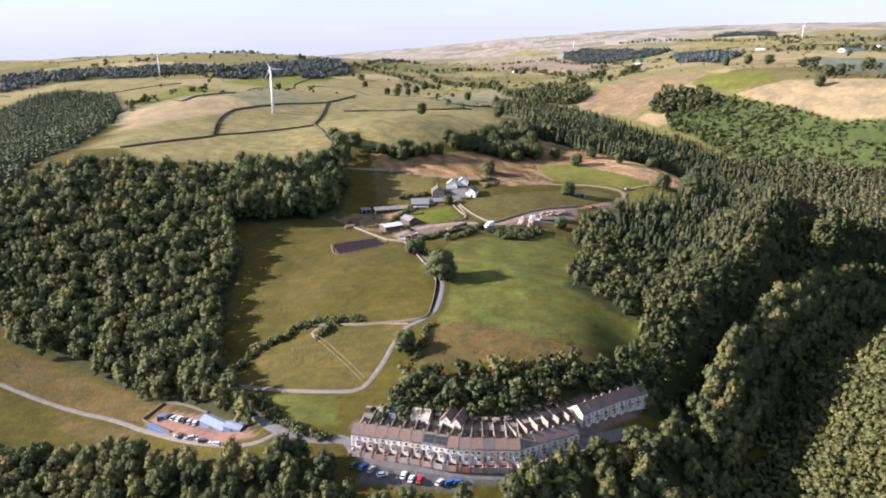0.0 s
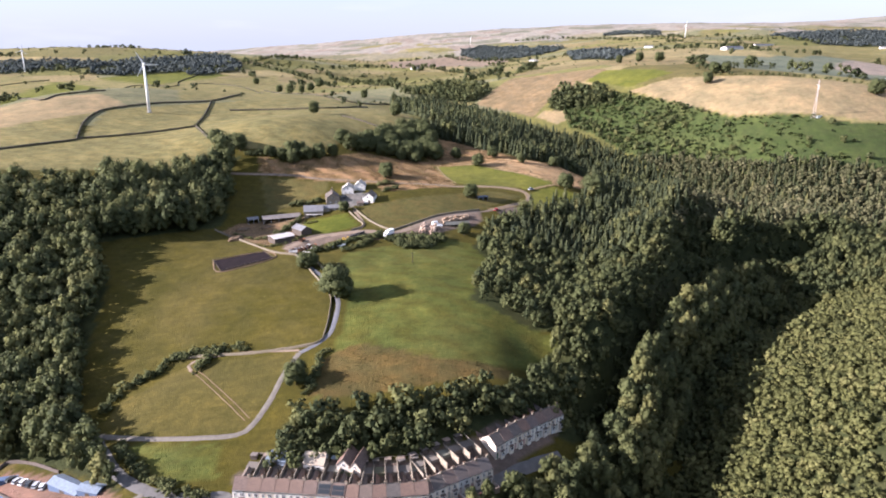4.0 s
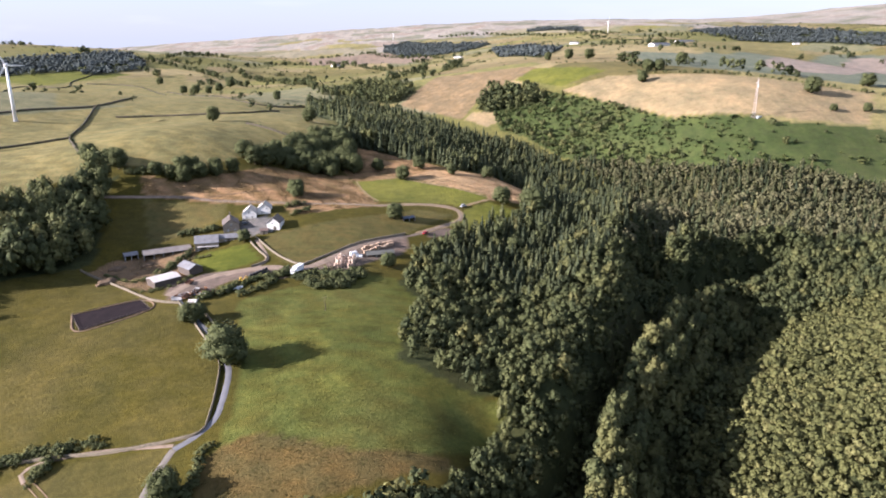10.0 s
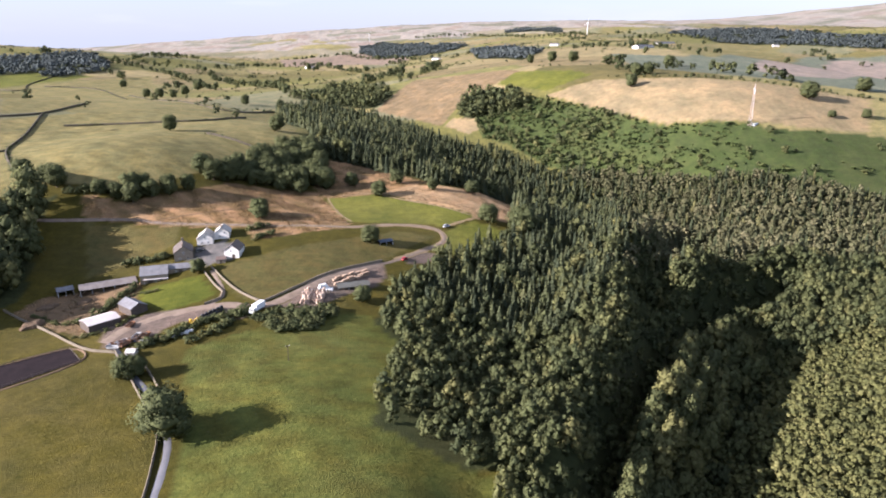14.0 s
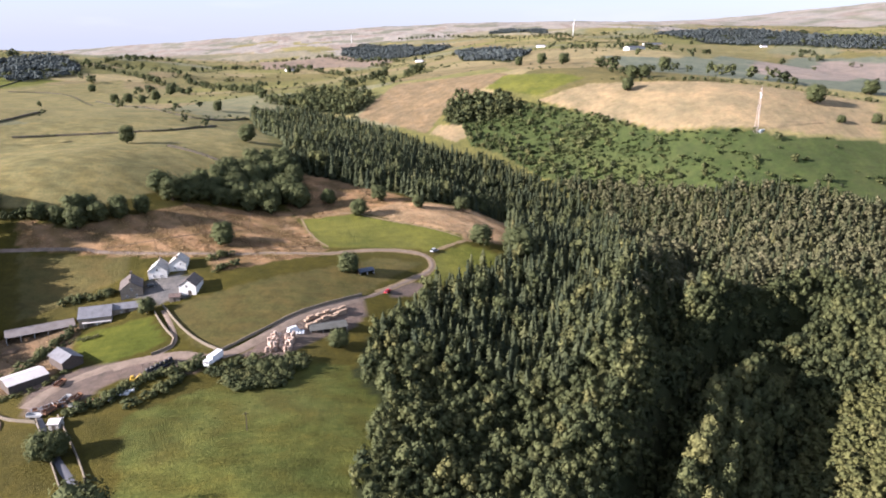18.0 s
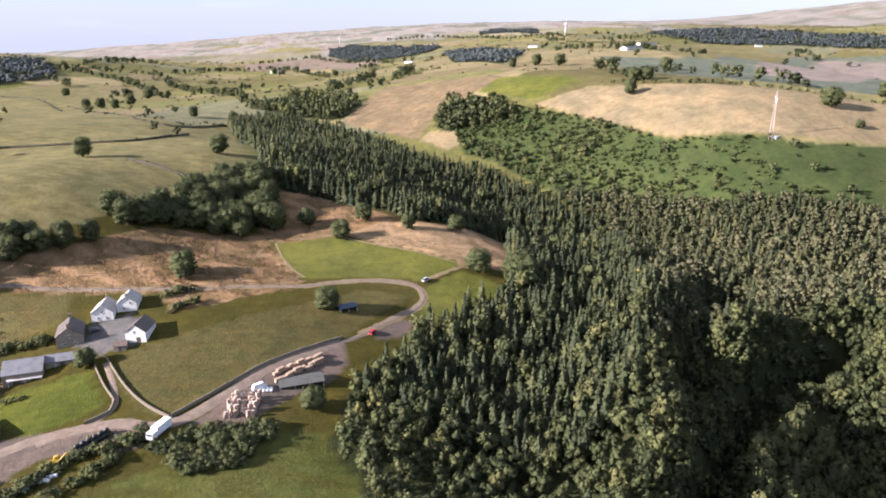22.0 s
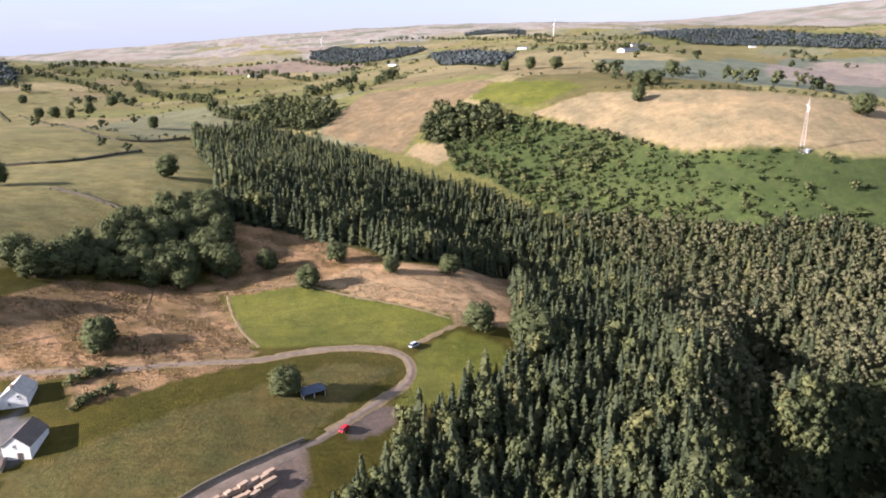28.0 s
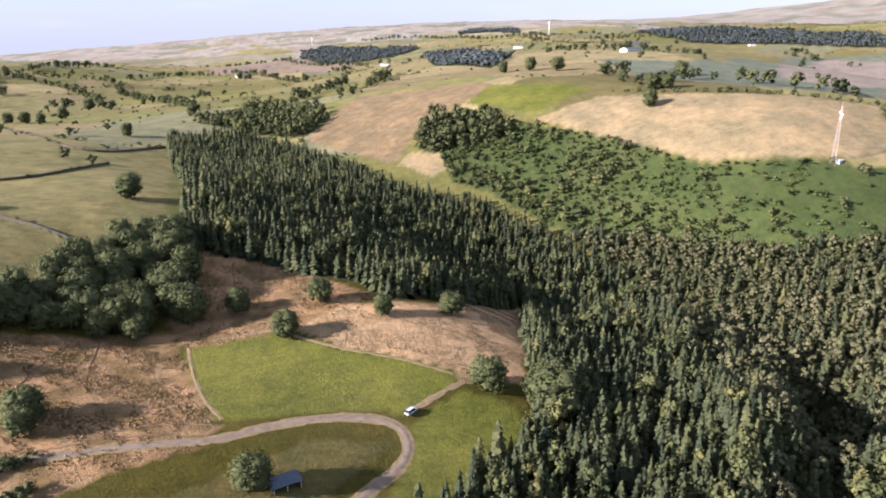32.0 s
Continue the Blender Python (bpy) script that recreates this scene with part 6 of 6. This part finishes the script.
def silage_bale(x, y, turn, up=0.0):
    e = thing("silage_bale", "round silage bale wrapped in black plastic", "bale", on_ground(x, y, turn) @ Matrix.Translation((0, 0, up)), "silage bales")
    bm = rod((-0.62, 0, 0.62), (0.62, 0, 0.62), 0.66, 18)
    bmesh.ops.bevel(bm, geom=[g for g in bm.edges if abs(g.verts[0].co.x - g.verts[1].co.x) < 0.01], offset=0.1, segments=2, affect="EDGES")
    part("wrap", bm, BLACK, e, smooth=True)
    part("net", rod((-0.3, 0, 0.62), (0.3, 0, 0.62), 0.668, 18), BLACK, e)
    return e


(ax, ay), (bx, by) = SPOTS["bales_a"], SPOTS["bales_b"]
for k in range(11):
    f = k / 10
    for s in (0, 1):
        x, y = ax + (bx - ax) * f - 0.6 * s, ay + (by - ay) * f + 1.4 * s
        silage_bale(x, y, 30)
    if k % 2 == 0:
        silage_bale(x + 0.3, y - 0.7, 30, 1.15)


def digger(x, y):
    e = thing("excavator", "yellow tracked excavator with a folded arm", "excavator", on_ground(x, y, 25))
    for s in (-1, 1):
        part("track", solid((-1.5, s * 0.95 - 0.25, 0, 1.5, s * 0.95 + 0.25, 0.75), bevel=0.2), RUBBER, e)
    part("house", solid((-1.5, -1.1, 0.8, 0.9, 1.1, 1.9), bevel=0.08), YELLOW, e)
    c = part("cab", solid((0.0, 0.1, 1.9, 1.2, 1.05, 2.9), bevel=0.06), YELLOW, e)
    part("cab_window", solid((1.16, 0.2, 2.1, 1.23, 0.95, 2.75), (0.15, 1.03, 2.1, 1.05, 1.07, 2.75)), GLASS, c)
    part("boom", rod((0.9, -0.3, 1.5), (3.2, -0.3, 3.4), 0.22, 6), YELLOW, e)
    part("dipper", rod((3.2, -0.3, 3.4), (3.9, -0.3, 1.4), 0.17, 6), YELLOW, e)
    part("bucket", prism([(3.4, 0.6), (4.2, 0.5), (4.3, 1.4), (3.8, 1.5)], -0.8, 0.2), RUST, e).matrix_local = Matrix(((0, 1, 0, 0), (1, 0, 0, 0), (0, 0, 1, 0), (0, 0, 0, 1)))


digger(*SPOTS["digger"])


def bulk_bag(x, y, up=0.0):
    e = thing("bulk_bag", "full white woven bulk bag", "bag", on_ground(x, y, r5.uniform(0, 90)) @ Matrix.Translation((0, 0, up)), "bulk bags")
    bm = solid((-0.45, -0.45, 0, 0.45, 0.45, 0.9), bevel=0.12)
    for v in bm.verts:
        k = 1 + 0.12 * math.sin(v.co.z * 3.5)
        v.co.x, v.co.y = v.co.x * k, v.co.y * k
    part("bag", bm, WHITE, e, smooth=True)
    for s in (-1, 1):
        part("loop", rod((s * 0.35, -0.3, 0.85), (s * 0.3, 0.3, 1.05), 0.04, 5), WHITE, e)


bx, by = SPOTS["bags"]
for k in range(9):
    bulk_bag(bx + (k % 5) * 1.25 + r5.uniform(-0.3, 0.3), by - 2 - (k // 5) * 1.4 + r5.uniform(-0.3, 0.3))
bx, by = SPOTS["packs_b"]
for k in range(6):
    bulk_bag(bx + 1.5 + (k % 3) * 1.2, by + 1.5 + (k // 3) * 1.3)


def trailer(x, y, turn, mat, label):
    e = thing("trailer", label, "trailer", on_ground(x, y, turn), "farm trailers")
    part("bed", solid((-2.2, -1.0, 0.8, 2.2, 1.0, 0.95)), mat, e)
    for s in (-1, 1):
        part("side", solid((-2.2, s * 1.0 - 0.04, 0.96, 2.2, s * 1.0 + 0.04, 1.6)), mat, e)
        for wx in (-0.6, 0.6):
            part("wheel", rod((wx, s * 0.8, 0.4), (wx, s * 1.05, 0.4), 0.4, 12), RUBBER, e)
    part("headboard", solid((2.16, -0.95, 0.96, 2.24, 0.95, 1.9)), mat, e)
    part("drawbar", rod((2.2, 0, 0.75), (3.9, 0, 0.5), 0.08, 6), RUST, e)


(ax, ay), (bx, by) = SPOTS["scrap_a"], SPOTS["scrap_b"]
for k in range(7):
    f = k / 6
    trailer(ax + (bx - ax) * f, ay + (by - ay) * f + r5.uniform(-1, 1), r5.uniform(0, 90), (RUST, STEEL, DARK_WOOD)[k % 3], ("rusty flat farm trailer", "grey galvanised farm trailer", "weathered wooden farm trailer")[k % 3])
trailer(*SPOTS["machine"], 70, RUST, "rusty flat farm trailer")


def pallet_stack(x, y, turn, n, label):
    e = thing("pallet_stack", label, "pallets", on_ground(x, y, turn, 0.05), "pallet stacks")
    for i in range(n):
        part("pallet", solid(*[(-0.6, yy, i * 0.15, 0.6, yy + 0.12, i * 0.15 + 0.1) for yy in (-0.5, -0.06, 0.38)], (-0.6, -0.5, i * 0.15 + 0.1, 0.6, 0.5, i * 0.15 + 0.13)), TIMBER, e)
    return e


def drum(x, y, mat, label):
    e = thing("oil_drum", label, "drum", on_ground(x, y, 0, 0.05), "oil drums")
    part("barrel", tube(0.3, 0.3, 0, 0.88, 14), mat, e)
    for z in (0.28, 0.58, 0.86):
        part("hoop", tube(0.32, 0.32, z, z + 0.04, 14), mat, e)


(ax, ay), (bx, by) = SPOTS["scrap_c"], SPOTS["scrap_d"]
for k in range(16):
    f = (k + r5.uniform(-0.3, 0.3)) / 15
    x, y = ax + (bx - ax) * f, ay + (by - ay) * f + r5.uniform(-0.6, 0.6)
    if k % 4 == 0:
        bulk_bag(x, y)
    elif k % 4 == 1:
        pallet_stack(x, y, r5.uniform(0, 90), r5.randint(3, 8), "stack of weathered pallets along the yard edge")
    elif k % 4 == 2:
        car(x, y, r5.uniform(0, 180), (CAR_SILVER, CAR_DARK)[k % 8 == 2], "scrapped car at the edge of the yard", group="yard cars")
    else:
        drum(x, y, RUST, "rusty oil drum at the yard edge")
(ax, ay), (bx, by) = SPOTS["clut_a"], SPOTS["clut_b"]
for k in range(14):
    f = k / 13
    x, y = ax + (bx - ax) * f + r5.uniform(-2, 2), ay + (by - ay) * f + r5.uniform(-2.5, 2.5)
    if k % 3 == 0:
        pallet_stack(x, y, r5.uniform(0, 90), r5.randint(3, 9), "stack of pallets on the farm road")
    elif k % 3 == 1:
        trailer(x, y, r5.uniform(0, 180), (RUST, STEEL)[k % 2], ("rusty flat farm trailer", "grey galvanised farm trailer")[k % 2])
    else:
        drum(x, y, (RUST, BLUE)[k % 2], ("rusty oil drum in the farmyard", "blue oil drum in the farmyard")[k % 2])
MUCK = plain("farmyard muck", (0.15, 0.10, 0.06), (0.07, 0.05, 0.03), 0.7, bumped=0.9, size=0.3)
for key, size in (("heap_a", 5.0), ("heap_b", 4.0), ("heap_c", 6.0)):
    bm = bmesh.new()
    bmesh.ops.create_icosphere(bm, subdivisions=4, radius=1.0)
    for v in bm.verts:
        k = 1 + 0.16 * math.sin(v.co.x * 5 + size) * math.cos(v.co.y * 4) + 0.06 * math.sin(v.co.y * 13 + v.co.x * 9)
        v.co = Vector((v.co.x * size * k, v.co.y * size * 0.6 * k, v.co.z * size * 0.28 * k))
    me = bpy.data.meshes.new("muck_heap")
    bm.to_mesh(me)
    bm.free()
    me.materials.append(MUCK)
    me.polygons.foreach_set("use_smooth", np.ones(len(me.polygons), bool))
    ob = new("muck_heap", me)
    ob.matrix_world = on_ground(*SPOTS[key], r5.uniform(0, 60), 0.2)
    tagged(ob, "rounded heap of brown farmyard muck", "heap", "muck heaps")


# ---- walls, fences and hedges ----
def stone_wall(name, pts, tall, thick, mat, label):
    line = smooth_line(pts, 3.0)
    d = np.gradient(line, axis=0)
    d /= np.linalg.norm(d, axis=1)[:, None] + 1e-9
    side = np.stack([-d[:, 1], d[:, 0]], 1)
    r = np.random.RandomState(int(abs(line[0, 0]) * 10) + len(line))
    v = []
    for o, z0 in ((-0.5, -0.4), (-0.36, 1.0), (0.36, 1.0), (0.5, -0.4)):
        q = line + side * o * thick
        z = height(q[:, 0], q[:, 1]) + (z0 if z0 < 0 else tall * (1 + r.uniform(-0.14, 0.1, len(q))))
        v.append(np.concatenate([q, z[:, None]], 1))
    v = np.stack(v, 1)
    n = len(line)
    i = np.arange(n * 4).reshape(n, 4)
    f = np.stack([i[:-1, :-1], i[:-1, 1:], i[1:, 1:], i[1:, :-1]], -1).reshape(-1, 4)
    return tagged(new(name, mesh_from(name, v.reshape(-1, 3), f, mat)), label, "wall", kind="structure")


for q in WALLS:
    stone_wall("field_wall", q, 1.5, 1.3, SHADED_STONE, "dry-stone wall between hilltop fields, coloured dark as its shaded side")
for q in LANE_WALLS:
    stone_wall("lane_wall", q, 1.1, 0.55, DRYSTONE, "grey dry-stone wall along a farm lane")


def along(line, gap, r, spread):
    p = smooth_line(line, gap)
    return p[:, 0] + r.uniform(-spread, spread, len(p)), p[:, 1] + r.uniform(-spread, spread, len(p))


hr = np.random.RandomState(8)
xs, ys = zip(*[along(q, 4.0, hr, 0.8) for q in WALLS])
wood("wall_brambles", "oak_tiny", (np.concatenate(xs), np.concatenate(ys)), (1.2, 2.4), "brambles and hawthorn along the field walls", wide=(1.2, 1.8), category="hedge", tint=(0.3, 0.2))
xs, ys = zip(*[along(q, 1.1, hr, 1.5) for q in HEDGES], scatter(THICKET, 2.1, hr))
wood("hedge", "shrub", (np.concatenate(xs), np.concatenate(ys)), (1.5, 3.8), "overgrown hedge of hawthorn and bramble", wide=(1.0, 1.5), category="hedge")
xs, ys = zip(*[along(q, 0.9, hr, 1.5) for q in WEEDS])
wood("weeds", "shrub", (np.concatenate(xs), np.concatenate(ys)), (0.7, 1.8), "low bank of nettles, bracken and brambles", wide=(1.2, 1.8), category="weeds", tint=(0.75, 0.3))
for q in YARD_WALLS:
    stone_wall("yard_boundary", q, 1.3, 0.5, DARK_WOOD, "dark boundary wall round the scrap yard")
xs, ys = zip(*[along(q, 15.0, hr, 6.0) for q in TREE_ROWS])
wood("hedgerow_trees", "oak_far", (np.concatenate(xs), np.concatenate(ys)), (7, 14), "rows of hedgerow trees between distant fields", wide=(0.9, 1.3), category="trees", tint=(0.35, 0.2))
xs, ys = along([(338, 864), (400, 818), (470, 778), (556, 742), (622, 702), (700, 690)], 6.0, hr, 2.5)
wood("hedgerow_bushes", "oak_far", (xs, ys), (1.8, 5.0), "line of small bushes along the crest of a tan field", wide=(1.0, 1.5), category="hedge", tint=(0.45, 0.25))
slope = dict((k, q) for k, q in PLOTS)["bracken"]
bx, by = scatter(slope, 4.2, hr)
dense = 0.8 + 0.5 * mottle(bx, by, 60.0, 41) - 0.95 * ((bx - 290) / 130).clip(0, 1)
keep = hr.rand(len(bx)) < dense
wood("bracken_clumps", "bush", (bx[keep], by[keep]), (1.4, 3.6), "dense clumps of bracken and gorse on a hillside", wide=(1.3, 2.1), category="bushes", tint=(0.45, 0.3))
bx, by = scatter(slope, 8.5, hr)
keep = hr.rand(len(bx)) < 0.35 + 0.5 * mottle(bx, by, 80.0, 43) - 0.65 * ((bx - 290) / 90).clip(-1, 0.5)
wood("hawthorns", "oak_far", (bx[keep], by[keep]), (3.0, 7.5), "scattered hawthorn bushes on a bracken slope", wide=(0.9, 1.4), category="bushes", tint=(0.6, 0.25))
seeds_far = np.concatenate([rnd.uniform((-1400, 760), (1700, 2000), (110, 2))] + [rnd.normal(0, (16, 24), (9, 2)) + q for q in rnd.uniform((-1200, 950), (1700, 2300), (30, 2))])
wood("far_trees", "oak_far", (seeds_far[:, 0], seeds_far[:, 1]), (6, 12), "scattered trees and bushes across distant fields", wide=(1.0, 1.4), category="trees", tint=(0.25, 0.2))
hx, hy = rnd.uniform(-1500, 2000, 60000), rnd.uniform(830, 2600, 60000)
edge = nearest_field(hx, hy)[1] < 2.4
for kind, ring in PLOTS:
    edge &= ~inside(hx, hy, ring)
wood("far_hedges", "oak_tiny", (hx[edge], hy[edge]), (1.6, 4.2), "dark hedgerows between distant fields", wide=(1.1, 1.9), category="hedge", tint=(0.2, 0.15))

# coarse grass: what stands up from the mown and grazed ground
GRASS = (("dry", 1.1, (0.2, 0.55), HAYGRASS, "pale dry grass tussocks on a bank"), ("straw", 0.95, (0.18, 0.45), HAYGRASS, "cut straw lying in tufts"), ("rough", 2.4, (0.2, 0.5), TURF, "coarse rough grass tussocks"),
         ("muck", 1.3, (0.15, 0.5), HAYGRASS, "straw strewn over a muddy farmyard"), ("lush", 1.7, (0.12, 0.34), GREENTURF, "hummocky green pasture grass"), ("olive", 2.6, (0.12, 0.32), TURF, "tufts of grazed olive grass"), ("meadow", 2.2, (0.12, 0.3), TURF, "tufts of meadow grass"))
for cover_kind, gap, tall, mat, label in GRASS:
    spots = [scatter(q, gap, hr) for kind, q in PLOTS if kind == cover_kind]
    tx_, ty_ = np.concatenate([p[0] for p in spots]), np.concatenate([p[1] for p in spots])
    keep = (mottle(tx_, ty_, 17.0, 51) > -0.15) & (ty_ < 700)
    wood("grass", "tussock", (tx_[keep], ty_[keep]), tall, label, mat, wide=(1.3, 2.4), seed=int(gap * 10), tint=(0.5, 0.3), category="grass")

# slurry pit with a post-and-rail fence
zt = [ground_at(*p) for p in POND[:4]]
bm = bmesh.new()
vs = [bm.verts.new((x, y, z + 0.35)) for (x, y), z in zip(POND[:4], zt)]
bm.faces.new(vs)
bmesh.ops.subdivide_edges(bm, edges=list(bm.edges), cuts=14, use_grid_fill=True)
for v in bm.verts:
    v.co.z = max(v.co.z, ground_at(v.co.x, v.co.y) + 0.25)
me = bpy.data.meshes.new("slurry_pit")
bm.to_mesh(me)
bm.free()
me.materials.append(WATER)
tagged(new("slurry_pit", me), "dark rectangular slurry pit in a pasture", "pond", kind="structure")
ribbon("bank", [*POND[:4], POND[0]], 0.9, RUT, 0.4, "bare earth bank round a slurry pit", "bank", 0.25)
fence = thing("fence", "weathered post-and-rail fence round a slurry pit", "fence", on_ground(*POND[0]))
inv = fence.matrix_world.inverted()
for a, b in zip(POND, POND[1:]):
    n = max(2, int(math.dist(a, b) / 3))
    q = [Vector((a[0] + (b[0] - a[0]) * i / n, a[1] + (b[1] - a[1]) * i / n, 0)) for i in range(n + 1)]
    for v in q:
        v.z = ground_at(v.x, v.y)
    for v in q[:-1]:
        p = inv @ v
        part("post", solid((p.x - 0.09, p.y - 0.09, p.z - 0.3, p.x + 0.09, p.y + 0.09, p.z + 1.3)), DARK_WOOD, fence)
    for u, v in zip(q, q[1:]):
        for h in (0.55, 1.1):
            part("rail", rod(inv @ u + Vector((0, 0, h)), inv @ v + Vector((0, 0, h)), 0.07, 4), DARK_WOOD, fence)


# ---- single trees ----
def tree_meshes(seed):
    r = np.random.RandomState(seed)
    v, lie = (q.reshape(-1, 3) for q in blob_crown(r, 24, 2640, 0.023, 0.56, 0.14, 0.85))
    crown = mesh_from("crown", v, np.arange(len(v)).reshape(-1, 3), OAK)
    crown.attributes.new("lay", "FLOAT_VECTOR", "POINT").data.foreach_set("vector", lie.astype(np.float32).ravel())
    t = np.repeat(np.full(len(v) // 3, 0.45) + r.normal(size=len(v) // 3) * 0.08, 3).clip(0, 1)
    crown.attributes.new("tint", "FLOAT", "POINT").data.foreach_set("value", t.astype(np.float32))
    bm = tube(0.035, 0.018, -0.03, 0.5, 9)
    for k in range(6):
        a = k * 1.05 + r.uniform(-0.3, 0.3)
        limb = rod((0, 0, 0.22 + 0.04 * k), (0.24 * math.cos(a), 0.24 * math.sin(a), 0.48 + 0.05 * k), 0.009, 5)
        tmp = bpy.data.meshes.new("limb")
        limb.to_mesh(tmp)
        limb.free()
        bm.from_mesh(tmp)
        bpy.data.meshes.remove(tmp)
    trunk = bpy.data.meshes.new("trunk")
    bm.to_mesh(trunk)
    bm.free()
    trunk.materials.append(BARK)
    return trunk, crown


KINDS = [tree_meshes(40 + i) for i in range(6)]
tr = np.random.RandomState(9)
for i, (x, y, h) in enumerate(SINGLE_TREES):
    lab = "large spreading oak beside the farm lane" if i == 0 else ("tall rounded tree standing at the pasture edge" if h > 11 else "small rounded hedgerow tree in dry pasture")
    e = thing("tree", lab, "tree", on_ground(x, y, tr.uniform(0, 360), 0.1), "field trees")
    wide = h * tr.uniform(1.0, 1.3)
    e.scale = (wide, wide, h)
    trunk, crown = KINDS[i % 6]
    part("trunk", trunk, None, e)
    part("crown", crown, None, e)

# the shelter belt above the farm
tx_, ty_ = scatter(BELT, 9.0, tr)
for i, (x, y) in enumerate(zip(tx_, ty_)):
    h = tr.uniform(9, 13) if x < -60 else tr.uniform(10, 16)
    e = thing("tree", "dark rounded tree in a shelter belt above the farm", "tree", on_ground(x, y, tr.uniform(0, 360), 0.1), "shelter belt trees")
    wide = h * tr.uniform(0.9, 1.2)
    e.scale = (wide, wide, h)
    trunk, crown = KINDS[i % 6]
    part("trunk", trunk, None, e)
    part("crown", crown, None, e)
